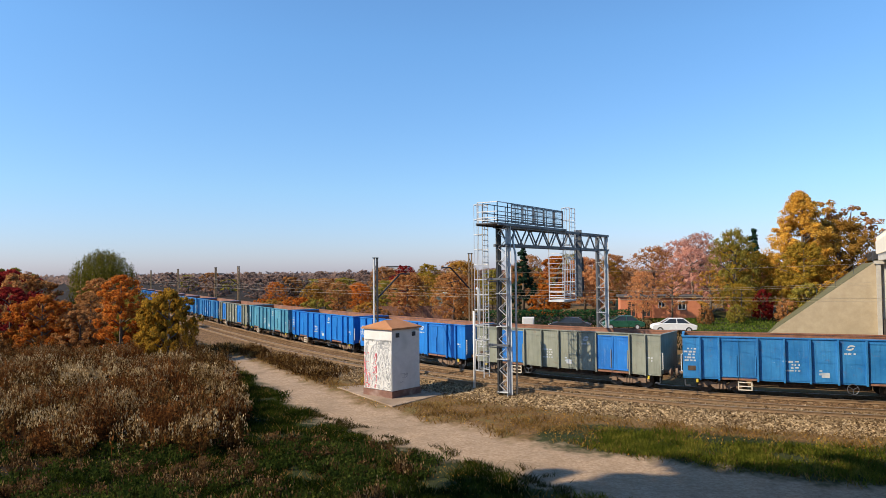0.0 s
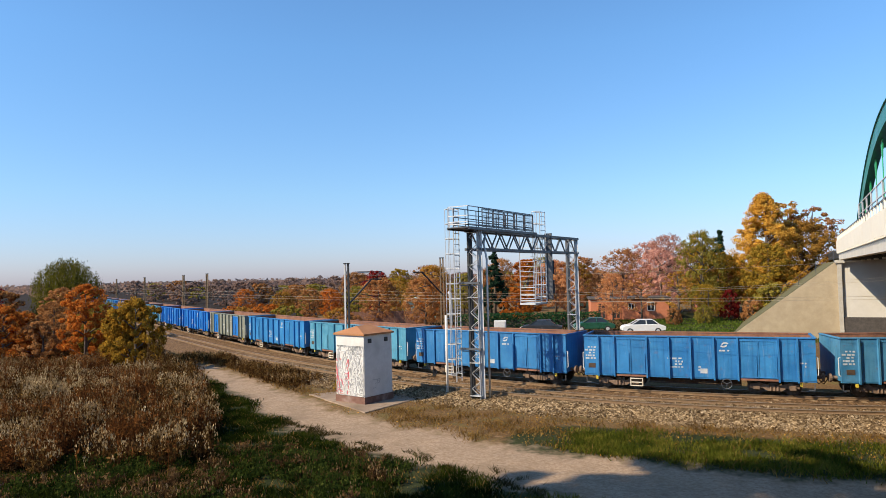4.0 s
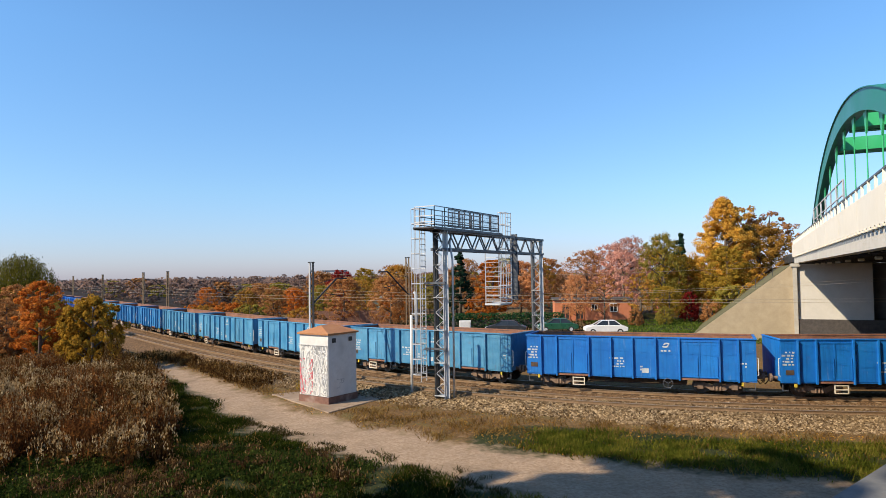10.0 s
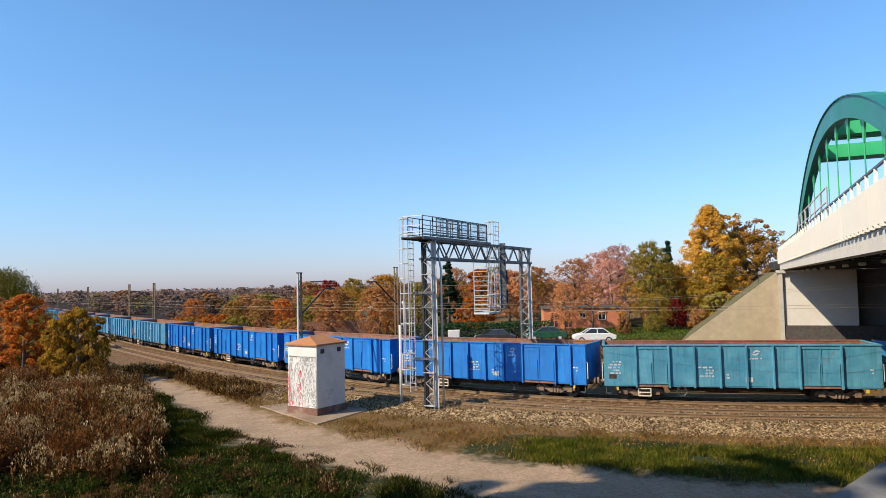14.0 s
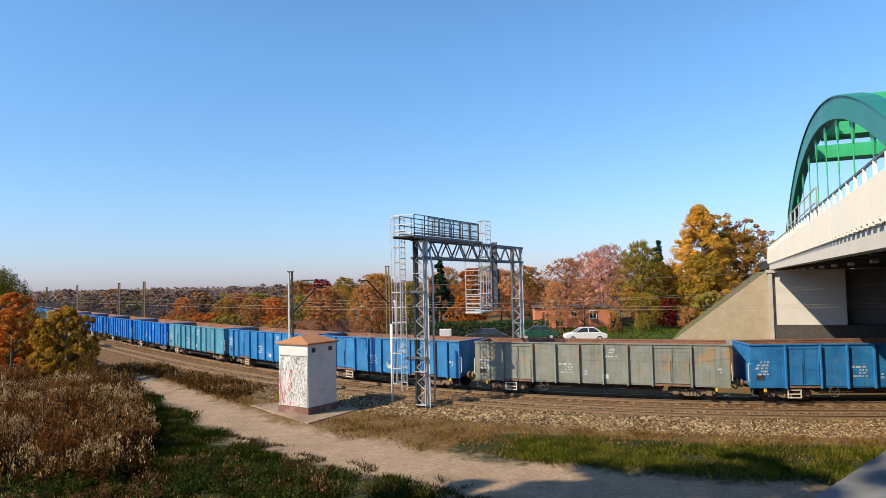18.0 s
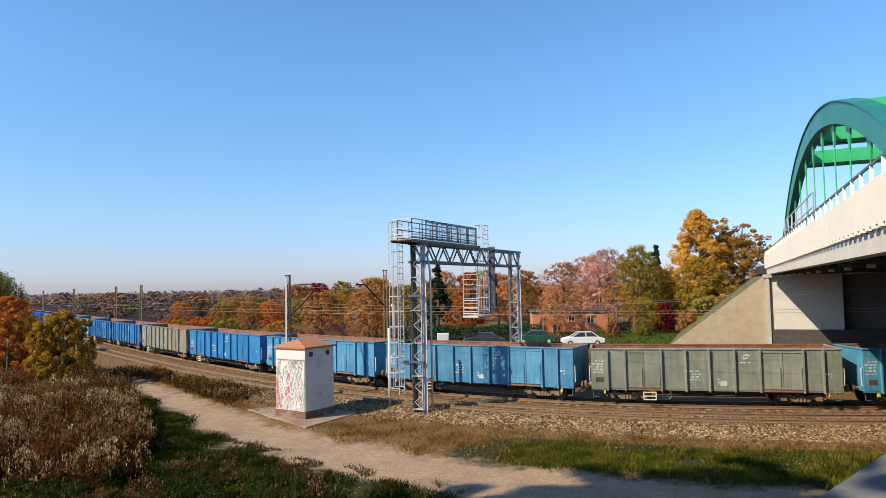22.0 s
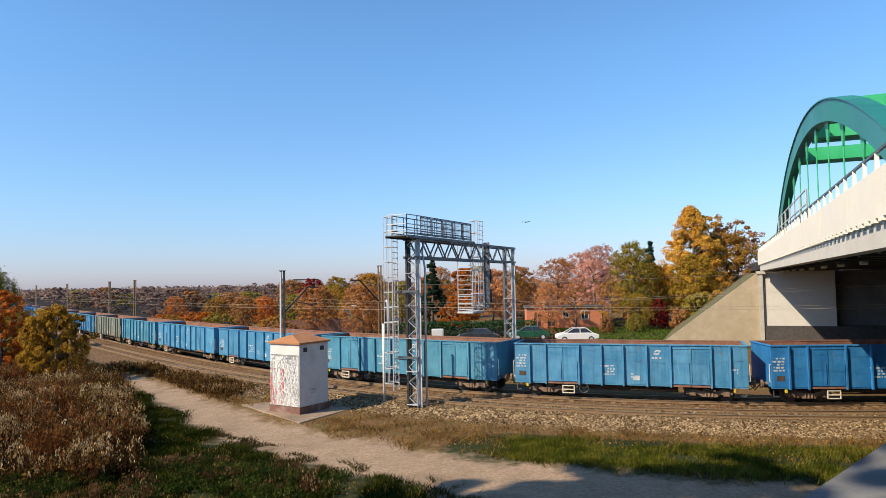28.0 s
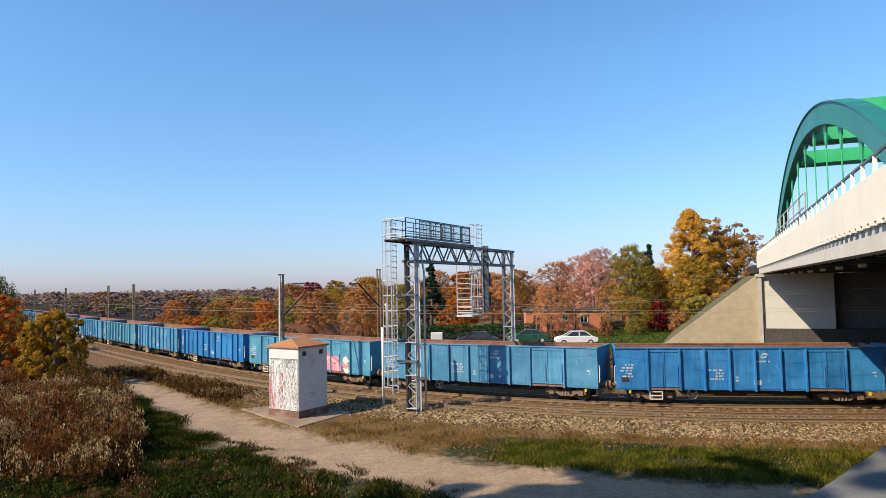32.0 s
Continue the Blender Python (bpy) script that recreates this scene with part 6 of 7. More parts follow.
plant("thin_tree", 24.4, 86, "bare", L_AMBER, "thin leafless young tree by the lawn", scale=0.62, rz=10, group=A_)
plant("thin_tree", 20.2, 88, "bare", L_RUST, "thin leafless young tree before the brick house", scale=0.6, rz=150, group=A_)
plant("thin_tree", 28.0, 86, "sparse", L_YGREEN, "thin yellow-green tree on the lawn", scale=0.46, rz=250, group=A_)
plant("thin_tree", 17.0, 90, "sparse", L_COPPER, "thin rust-brown tree before the brick house", scale=0.62, rz=290, group=A_, width=0.8)
plant("bare_tree", 51.5, 108, "bare", L_RUST, "almost bare brown tree by the embankment", scale=1.55, group=A_)
plant("bare_tree", 48.6, 110, "bare", L_AMBER, "almost bare tree behind the golden one", scale=1.65, rz=70, group=A_)
plant("orange_tree", 7.0, 104, "column", L_ORANGE, "bright orange tree seen under the gantry", scale=0.86, width=1.5, group=A_)
plant("amber_tree", -8.3, 118, "round_a", L_AMBER, "amber tree by the pale shed", scale=0.82, group=A_)
plant("amber_tree", -14.8, 122, "round_b", L_YGREEN, "yellow-green tree by the garden fence", scale=0.8, group=A_)
plant("red_tree", -18.0, 115, "round_b", L_RED, "dark red tree by the garden fence", scale=0.78, rz=30, group=A_)
plant("dark_tree", -22.5, 120, "round_a", L_RUST, "dark brown tree behind the mast", scale=0.78, group=A_)
plant("red_bush", 31.2, 88, "bush", L_RED, "dark red bush at the edge of the lawn", "bush", 0.95, group="bushes", width=0.55)
plant("orange_bush", -7.2, 100, "bush", L_AMBER, "amber bush by the shed", "bush", 1.0, group="bushes")
plant("orange_bush", 4.5, 92, "bush", L_ORANGE, "orange bush under the gantry", "bush", 0.9, group="bushes")
for k, (x, y, sc, mt, lab) in enumerate([(35.0, 84, 1.15, L_OLIVE, "dark olive"), (32.6, 84, 0.7, L_RUST, "rust-brown"), (26.4, 83, 0.55, L_OLIVE, "dark olive"), (22.6, 82, 0.5, L_RUST, "rust-brown"), (38.5, 86, 1.2, L_GOLD, "golden")]):
    plant("garden_bush", x, y, "bush", mt, lab + " bush at the edge of the gardens", "bush", sc, k * 77, "bushes", 0.8)
rngT = random.Random(21)
for k, (x, y, sc, mt, lab) in enumerate([(12.0, 112, 1.0, L_COPPER, "copper"), (16.0, 118, 0.98, L_AMBER, "amber"), (10.8, 128, 1.12, L_OLIVE, "olive-green"), (1.5, 116, 0.9, L_RUST, "rust-brown"),
                                         (-3.0, 112, 0.8, L_OLIVE, "olive-green"), (4.0, 124, 1.1, L_RUST, "rust-brown"), (13.5, 105, 0.75, L_COPPER, "copper"), (18.5, 125, 1.1, L_COPPER, "copper"), (-10.5, 126, 1.0, L_RUST, "rust-brown"),
                                         (34.5, 112, 1.2, L_AMBER, "amber"), (37, 104, 1.0, L_OLIVE, "olive-green"), (33.5, 98, 0.8, L_RUST, "rust-brown"), (41, 103, 1.2, L_AMBER, "amber")]):
    plant("autumn_tree", x, y, ("round_a", "round_b", "sparse")[k % 3], mt, lab + " autumn tree in the gardens beyond the railway", scale=sc * 0.84, rz=k * 47, group=A_)
# row along the far side of the line
for k in range(12):
    s_ = 58 + k * 6.4
    x, y, h = on_line(s_, 24 + rngT.uniform(-4, 7) + max(0, s_ - 120) * 0.10)
    mt, lab = ((L_AMBER, "amber"), (L_RUST, "rust-brown"), (L_RUST, "rust-brown"), (L_OLIVE, "olive-green"), (L_ORANGE, "orange-brown"))[(k * 3 + 1) % 5]
    plant("autumn_tree", x, y, ("round_a", "round_b", "round_a", "sparse")[k % 4], mt, lab + " autumn tree in the row along the railway", scale=rngT.uniform(0.50, 0.68), rz=k * 61, group=A_, width=1.1)
for k in range(8):
    s_ = 62 + k * 8
    x, y, h = on_line(s_, 13 + rngT.uniform(-2, 3) + max(0, s_ - 120) * 0.10)
    plant("lineside_bush", x, y, "bush", (L_RUST, L_AMBER, L_OLIVE, L_ORANGE)[k % 4], "autumn bush beside the railway", "bush", rngT.uniform(0.55, 0.95), k * 33, "bushes", 1.2)
# near, left of the path
plant("willow_tree", -53.0, 84, "willow", L_WILLOW, "weeping willow with yellow-green leaves", scale=1.14, width=0.82, group="trees by the weed field")
plant("young_orange_tree", -36.1, 60, "young", L_ORANGE, "young tree with orange-red leaves", scale=1.05, group="trees by the weed field")
plant("yellow_bush", -29.6, 56.5, "bush", L_BRONZE, "bronze-yellow bush beside the path", "bush", 1.5, 40, "bushes", 0.72)
plant("yellow_bush", -31.5, 59, "bush", L_BRONZE, "amber bush beside the path", "bush", 1.4, 140, "bushes", 0.65)
for k, (x, y, sc, mt) in enumerate([(-41.5, 62, 1.0, L_RUST), (-45.4, 62, 1.35, L_ORANGE), (-47, 66, 1.2, L_RUST), (-50.5, 60, 1.1, L_RUST), (-55, 70, 1.5, L_RED), (-60, 78, 1.9, L_RUST), (-39, 66, 0.8, L_OLIVE), (-43, 74, 1.0, L_RUST), (-66, 84, 2.0, L_RED), (-72, 90, 2.1, L_OLIVE)]):
    plant("thicket_bush", x, y, "bush", mt, "rust-brown thicket bush at the field's edge", "bush", sc, k * 50, "bushes", 1.0)
for k, (x, y, sc, mt) in enumerate([(-47.0, 72, 0.55, L_RUST), (-44.8, 74, 0.42, L_OLIVE), (-49.5, 78, 0.7, L_RUST), (-36.9, 64.5, 0.56, L_OLIVE), (-39.5, 66.5, 0.58, L_RUST), (-34.8, 63, 0.5, L_OLIVE)]):
    plant("thicket_tree", x, y, ("round_b", "sparse")[k % 2], mt, "small brown tree in the thicket beside the track", scale=sc, rz=k * 71, group="trees by the weed field", width=1.15)
# far woods, to the horizon
for k in range(150):
    ang = math.radians(-44 + k * 0.62 + rngT.uniform(-0.4, 0.4))
    dist = rngT.uniform(170, 330) if k % 3 else rngT.uniform(330, 560)
    x, y = dist * math.sin(ang), dist * math.cos(ang)
    d_line = float(line_distance(np.array([x]), np.array([y]))[0])
    if abs(d_line) < 26:
        continue
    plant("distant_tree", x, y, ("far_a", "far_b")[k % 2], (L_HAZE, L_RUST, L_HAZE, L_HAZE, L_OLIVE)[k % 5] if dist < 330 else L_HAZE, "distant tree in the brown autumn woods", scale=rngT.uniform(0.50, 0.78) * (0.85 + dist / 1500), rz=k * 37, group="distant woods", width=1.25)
far_q = []
rngF = np.random.default_rng(31)
for k in range(900):
    ang = math.radians(rngF.uniform(-52, 52))
    dist = rngF.uniform(600, 1300)
    c = np.array([dist * math.sin(ang), dist * math.cos(ang), GROUND])
    p = c + rngF.normal(size=(40, 3)) * np.array([7, 7, 2.0]) + np.array([0, 0, 3.2])
    far_q.append(leaf_quads(rngF, p, 2.2))
tagged(new("far_woods", quads_mesh("far_woods", np.concatenate(far_q), L_HAZE)), "far brown woodland along the horizon, haze put into its colour", "woods", kind="stuff")

# unseen tall trees added beside and behind the camera to shade the road
tree_meshes("tall", 27, 5.0, 14.5, 17000, 0.32, "round", 110, 15)
for k, (x, y, sc) in enumerate([(-24.2, 9.2, 1.1), (-20.9, 10.8, 1.12), (-18.4, 8.6, 1.07), (-19.6, 3.2, 1.07), (-23.1, 4.5, 1.09)]):
    plant("bank_tree", x, y, "tall", L_AMBER, "unseen tall amber tree, added to cast shade on the road", scale=sc, rz=k * 70, group="trees on the bank", width=0.78)

# ---------------------------------------------------------------- grass and weeds


def scatter(rng, n, x0, x1, y0, y1, keep):
    x, y = rng.uniform(x0, x1, n), rng.uniform(y0, y1, n)
    k = keep(x, y) > rng.uniform(0, 1, n)
    return x[k], y[k]


def clump_noise(x, y, f, seed):
    return np.array([noise.noise(Vector((a * f, b * f, seed))) for a, b in zip(x, y)])


def blades(rng, x, y, z, height, width, lean=0.35):
    """One upright tapering blade (a narrow quad) at each place."""
    n = len(x)
    a = rng.uniform(0, 6.283, n)
    h = height * rng.uniform(0.55, 1.35, n)
    base = np.stack([x, y, z], -1)
    side = np.stack([np.cos(a), np.sin(a), np.zeros(n)], -1) * (width * rng.uniform(0.6, 1.4, n))[:, None]
    tip = base + np.stack([rng.normal(size=n) * lean * h, rng.normal(size=n) * lean * h, h], -1)
    return np.stack([base - side, base + side, tip + side * 0.25, tip - side * 0.25], 1)


rngG = np.random.default_rng(77)
clear = lambda x, y: smooth(-5.6, -6.7, line_distance(x, y) + 0.9 * clump_noise(x, y, 0.5, 31))
off_path = lambda x, y: smooth(-0.5, 1.0, along(DIRT_PATH, x, y) + 0.5 * clump_noise(x, y, 0.9, 2) + 1.5 * clump_noise(x, y, 0.33, 21) * (x < 3))
off_slab = lambda x, y: ((np.abs(x + 7.0) + np.abs(y - 41.6)) > 4.6).astype(float)

# green grass: strips beside the path and road
def green_zone(x, y):
    strip = smooth(2.4, 0.5, np.abs(along([(5.6, 30.1, 0), (8, 29.1, 0), (13, 27.4, 0), (30, 23.5, 0)], x, y)) - 1.1)
    side_ = smooth(1.2, -0.6, weed_side(x, y)) * path_side(x, y) * smooth(54, 48, y) * 0.95
    front = smooth(30, 25, y) * (x < -3) * path_side(x, y) * 0.5
    return np.clip(np.maximum(strip, np.maximum(side_, front)), 0, 1)


x, y = scatter(rngG, 230000, 2, 26, 19, 40, lambda x, y: off_path(x, y) * off_slab(x, y) * clear(x, y) * green_zone(x, y) * np.clip(0.5 + 1.3 * clump_noise(x, y, 0.5, 5), 0.04, 1))
tagged(new("green_grass", quads_mesh("green_grass", blades(rngG, x, y, ground_height(x, y), 0.17, 0.02, 0.5), G_GREEN)), "short green grass beside the path", "grass", kind="stuff")
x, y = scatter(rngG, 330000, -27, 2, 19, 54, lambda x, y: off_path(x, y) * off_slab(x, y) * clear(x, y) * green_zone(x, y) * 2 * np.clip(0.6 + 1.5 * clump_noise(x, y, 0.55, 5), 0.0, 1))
tagged(new("rough_grass", quads_mesh("rough_grass", blades(rngG, x, y, ground_height(x, y), 0.17, 0.018, 0.6), G_SHADED)), "rough grass between weeds and path, weed shade put into its colour", "grass", kind="stuff")
# dry grass between path and track
x, y = scatter(rngG, 200000, -26, 26, 20, 60, lambda x, y: off_path(x, y) * off_slab(x, y) * clear(x, y) * np.clip(0.5 + 1.3 * clump_noise(x, y, 0.6, 9), 0.05, 1) * (weed_side(x, y) < 1) * (1 - 0.75 * green_zone(x, y)))
tagged(new("dry_grass", quads_mesh("dry_grass", blades(rngG, x, y, ground_height(x, y), 0.17, 0.02, 0.7), G_DRY)), "short dry brown grass", "grass", kind="stuff")
# worn turf in patches on the path's near edge
x, y = scatter(rngG, 60000, -11, 2, 23, 37, lambda x, y: smooth(0.4, -0.3, along(DIRT_PATH, x, y)) * smooth(-1.9, -0.4, along(DIRT_PATH, x, y)) * path_side(x, y) * smooth(0.02, 0.2, clump_noise(x, y, 0.9, 33)))
tagged(new("worn_turf", quads_mesh("worn_turf", blades(rngG, x, y, ground_height(x, y) - 0.06, 0.13, 0.018, 0.7), G_TURF)), "worn turf patches on the edge of the path", "grass", kind="stuff")
# fallen leaves
x, y = scatter(rngG, 26000, -26, 26, 20, 60, lambda x, y: off_path(x, y) * clear(x, y) * np.clip(0.4 + 1.5 * clump_noise(x, y, 0.25, 12), 0, 1))
tagged(new("fallen_leaves", quads_mesh("fallen_leaves", leaf_quads(rngG, np.stack([x, y, ground_height(x, y) + 0.05], -1), 0.045), L_AMBER)), "fallen brown leaves in the grass", "leaves", kind="stuff")


def weeds(name, label, n, area, keep, height, stem_mat, heads, leafy, seed):
    """Stalks with side sprays, and pale seed heads on some."""
    rng = np.random.default_rng(seed)
    x, y = scatter(rng, n, *area, keep)
    z = ground_height(x, y)
    tall = height * (0.75 + 0.6 * np.clip(clump_noise(x, y, 0.35, seed), -0.6, 0.8))
    stalks = [blades(rng, x, y, z, 1.0, 0.012, 0.15)]
    stalks[0][:, 2:, 2] = (z + tall)[:, None]
    for _ in range(leafy):
        f = rng.uniform(0.25, 1.0, len(x))
        p = np.stack([x, y, z + tall * f], -1) + rng.normal(scale=0.10, size=(len(x), 3))
        stalks.append(leaf_quads(rng, p, 0.075, 1.4 * (_ % 2)))
    tagged(new(name, quads_mesh(name, np.concatenate(stalks), stem_mat)), label, "weeds", kind="stuff")
    if heads:
        k = (y < 47 + 30 * (name != "weed_field")) & ((clump_noise(x, y, 0.28, seed + 3) + rng.uniform(-0.25, 0.25, len(x))) > heads)
        out = []
        for _ in range(9):
            p = np.stack([x[k], y[k], z[k] + tall[k]], -1) + rng.normal(scale=(0.05, 0.05, 0.15), size=(k.sum(), 3))
            out.append(leaf_quads(rng, p, 0.05, 1.4))
        tagged(new("seed_heads", quads_mesh("seed_heads", np.concatenate(out), G_FLUFF)), "pale fluffy seed heads on dry weeds", "weeds", kind="stuff")


def weed_clumps(name, label, n, area, keep, height, stem_mat, head_mat, seed, per=26, leafy=9, heads=8, leaf=0.075, spread=0.42):
    """Bushy clumps: stalks leaning out of one root, drooping leaves, and plumes at the tips."""
    rng = np.random.default_rng(seed)
    cx, cy = scatter(rng, n, *area, keep)
    m = len(cx)
    tall = height * (0.8 + 0.5 * np.clip(clump_noise(cx, cy, 0.3, seed), -0.7, 0.9)) * rng.uniform(0.75, 1.2, m)
    own = np.repeat(np.arange(m), per)
    a, r = rng.uniform(0, 6.283, m * per), np.sqrt(rng.uniform(0, 1, m * per))
    out = np.stack([np.cos(a) * r, np.sin(a) * r], -1)
    bx, by = cx[own] + out[:, 0] * spread * 0.5, cy[own] + out[:, 1] * spread * 0.5
    h = tall[own] * (1.08 - 0.35 * r ** 2) * rng.uniform(0.72, 1.1, m * per)
    base = np.stack([bx, by, ground_height(bx, by)], -1)
    tip = base + np.stack([out[:, 0] * spread, out[:, 1] * spread, h], -1) + rng.normal(scale=0.06, size=base.shape)
    side = np.stack([-np.sin(a), np.cos(a), np.zeros(len(a))], -1) * 0.012
    quads = [np.stack([base - side, base + side, tip + side * 0.4, tip - side * 0.4], 1)]
    for k in range(leafy):
        f = rng.uniform(0.12, 0.97, len(a))[:, None]
        p = base + (tip - base) * f + rng.normal(scale=0.075, size=base.shape)
        quads.append(leaf_quads(rng, p, leaf, 1.2 * (k % 2)))
    tagged(new(name, quads_mesh(name, np.concatenate(quads), stem_mat)), label, "weeds", kind="stuff")
    plumes = []
    tip = tip[(clump_noise(cx, cy, 0.5, seed + 9)[own] + rng.uniform(-0.35, 0.35, len(own))) > 0.05]
    for k in range(heads):
        p = tip + rng.normal(scale=(0.05, 0.05, 0.11), size=tip.shape)
        plumes.append(leaf_quads(rng, p, 0.048, 1.3))
    if plumes:
        tagged(new("seed_heads", quads_mesh("seed_heads", np.concatenate(plumes), head_mat)), "plumes on top of the " + label, "weeds", kind="stuff")


def in_field(x, y):
    return smooth(-0.4, 0.6, weed_side(x, y) + 0.9 * clump_noise(x, y, 0.4, 1)) * smooth(25, 29, y + 2.0 * clump_noise(x, y, 0.45, 2))


G_HERB = foliage("low_green_herbs", (0.012, 0.022, 0.005), (0.036, 0.056, 0.012), (0.12, 0.135, 0.03), 0.9)
G_BROWN = foliage("dark_brown_dry_herbs", (0.02, 0.012, 0.006), (0.085, 0.046, 0.02), (0.26, 0.16, 0.075), 1.0)
G_SILVER = foliage("pale_seed_plumes", (0.15, 0.09, 0.04), (0.40, 0.28, 0.14), (0.82, 0.66, 0.40), 1.6, 0.34)
weed_clumps("plumed_weeds", "bushy dry weeds with pale fluffy plumes", 900, (-46, -9, 25, 52), lambda x, y: in_field(x, y) * smooth(-0.12, 0.2, clump_noise(x, y, 0.16, 91) + 0.06), 1.55, G_WEED, G_SILVER, 401, 34, 9, 11, 0.075, 0.6)
weed_clumps("russet_clumps", "russet-brown bushy weeds", 620, (-46, -9, 25, 56), lambda x, y: in_field(x, y) * smooth(0.05, -0.2, clump_noise(x, y, 0.16, 91) - 0.2), 1.75, G_RUSSET, G_FLUFF, 402, 34, 10, 4, 0.075, 0.55)
weed_clumps("brown_clumps", "dark brown bushy weeds", 800, (-52, -9, 26, 64), lambda x, y: in_field(x, y) * 0.8, 0.95, G_BROWN, G_BROWN, 403, 26, 10, 2, 0.07, 0.5)
weed_clumps("edge_clumps", "tall russet weeds along the field's edge", 300, (-34, -8, 27, 60), lambda x, y: smooth(-0.9, -0.2, weed_side(x, y)) * smooth(1.8, 0.8, weed_side(x, y)), 1.9, G_RUSSET, G_FLUFF, 404, 40, 10, 5, 0.075, 0.5)
weed_clumps("low_herbs", "low green herbs before the weeds", 900, (-24, -3, 19.5, 31), lambda x, y: path_side(x, y) * smooth(0.2, 1.2, along(DIRT_PATH, x, y)) * smooth(31, 27, y + 2 * clump_noise(x, y, 0.5, 3)) * np.clip(0.35 + 1.9 * clump_noise(x, y, 0.4, 7), 0.0, 1), 0.45, G_HERB, G_BROWN, 405, 16, 9, 1, 0.06, 0.34)
weed_clumps("dry_herbs", "low brown dry herbs before the weeds", 500, (-24, -3, 19.5, 31), lambda x, y: path_side(x, y) * smooth(0.2, 1.2, along(DIRT_PATH, x, y)) * smooth(31, 27, y + 2 * clump_noise(x, y, 0.5, 3)) * np.clip(0.3 - 1.9 * clump_noise(x, y, 0.4, 7), 0.0, 1), 0.5, G_BROWN, G_FLUFF, 406, 18, 8, 2, 0.06, 0.3)
weeds("weed_field", "tall dry brown weeds", 5000, (-52, -8, 24, 66), lambda x, y: smooth(-0.3, 0.8, weed_side(x, y) + 1.2 * clump_noise(x, y, 0.4, 1)) * smooth(24, 28.5, y + 1.5 * clump_noise(x, y, 0.5, 2)) * np.clip(0.5 + 2.0 * clump_noise(x, y, 0.45, 4), 0.02, 1) * np.clip(0.65 + 1.8 * clump_noise(x, y, 1.15, 24), 0, 1), 1.6, G_WEED, -0.22, 14, 41)
weeds("edge_weeds", "tall brown weeds along the field's edge", 4000, (-36, -8, 26, 62), lambda x, y: smooth(-0.8, 0.0, weed_side(x, y)) * smooth(2.6, 1.6, weed_side(x, y)) * smooth(29, 32, y + 1.5 * clump_noise(x, y, 0.5, 2)) * np.clip(0.75 + 1.0 * clump_noise(x, y, 0.4, 14), 0.1, 1), 2.5, G_WEED, 0.18, 26, 61)
weeds("russet_weeds", "russet dry weeds in clumps", 2000, (-50, -9, 26, 64), lambda x, y: smooth(0.0, 0.8, weed_side(x, y)) * smooth(0.0, 0.15, clump_noise(x, y, 0.22, 8) + 0.25 * smooth(3.0, 1.0, weed_side(x, y))), 1.9, G_RUSSET, 0, 16, 43)
weeds("lineside_weeds", "brown weeds between path and track", 34000, (-40, -10, 44, 84), lambda x, y: smooth(0.0, 0.9, along(DIRT_PATH, x, y)) * smooth(-3.9, -4.6, line_distance(x, y)) * (1 - path_side(x, y)) * smooth(-11.5, -14, x) * off_slab(x, y) * smooth(42, 47, y + 0.3 * x + 4) * np.clip(0.8 + 1.2 * clump_noise(x, y, 0.4, 6), 0.1, 1), 0.62, G_WEED, 0.25, 10, 47)
weeds("green_scrub", "low green and yellow scrub by the track", 3000, (-22, -8, 44, 62), lambda x, y: (line_distance(x, y) < -5.8) * (along(DIRT_PATH, x, y) > 2.5) * (clump_noise(x, y, 0.3, 15) > 0.12), 0.8, L_YGREEN, 0, 18, 53)
# the dark tone here paints the bush's shade onto the weeds
weeds("field_end_weeds", "rough weeds below the bush, its shade put into their colour", 10000, (-50, -20, 46, 66), lambda x, y: path_side(x, y) * smooth(0.2, 0.8, along(DIRT_PATH, x, y)) * smooth(45, 48, y) * np.clip(0.7 + 1.2 * clump_noise(x, y, 0.4, 16), 0.05, 1), 0.7, G_DUSK, 0.3, 12, 67)
weeds("far_scrub", "low scrub along the far side of the tracks", 5000, (-8, 34, 48, 78), lambda x, y: smooth(5.4, 6.0, line_distance(x, y)) * smooth(9.0, 7.6, line_distance(x, y)) * np.clip(0.4 + 1.6 * clump_noise(x, y, 0.3, 18), 0, 1), 0.95, G_DUSK, 0.3, 12, 71)
weeds("hut_weeds", "dark dry weeds behind the hut", 700, (-6, 2, 42, 48), lambda x, y: off_slab(x, y) * (line_distance(x, y) < -5.4) * 0.9, 0.55, G_WEED, 0, 10, 59)
x, y = scatter(np.random.default_rng(4), 16000, -8, 46, 56, 92, lambda x, y: (1 - smooth(17, 20, x) * smooth(34, 30, x)) * (line_distance(x, y) > 7.0) * np.clip(0.6 + clump_noise(x, y, 0.4, 5), 0, 1))
tagged(new("garden_grass", quads_mesh("garden_grass", blades(rngG, x, y, ground_height(x, y), 0.3, 0.05), G_DUSK)), "dark rough grass before the gardens", "grass", kind="stuff")
x, y = scatter(np.random.default_rng(3), 34000, 8, 40, 60, 92, lambda x, y: smooth(17, 20, x) * smooth(34, 30, x) * (line_distance(x, y) > 8.0) * np.clip(0.6 + clump_noise(x, y, 0.4, 5), 0, 1))
tagged(new("lawn_grass", quads_mesh("lawn_grass", blades(rngG, x, y, ground_height(x, y), 0.16, 0.06), G_LAWN)), "green lawn beyond the tracks", "grass", kind="stuff")
hedge = thing("hedge", pose(5.5, 82, height_at(5.5, 82)), "dark green hedge beyond the railway", "hedge")
hp = rngG.uniform(-1, 1, (5200, 3)) * np.array([8.5, 0.7, 0.9]) + np.array([0, 0, 0.9])
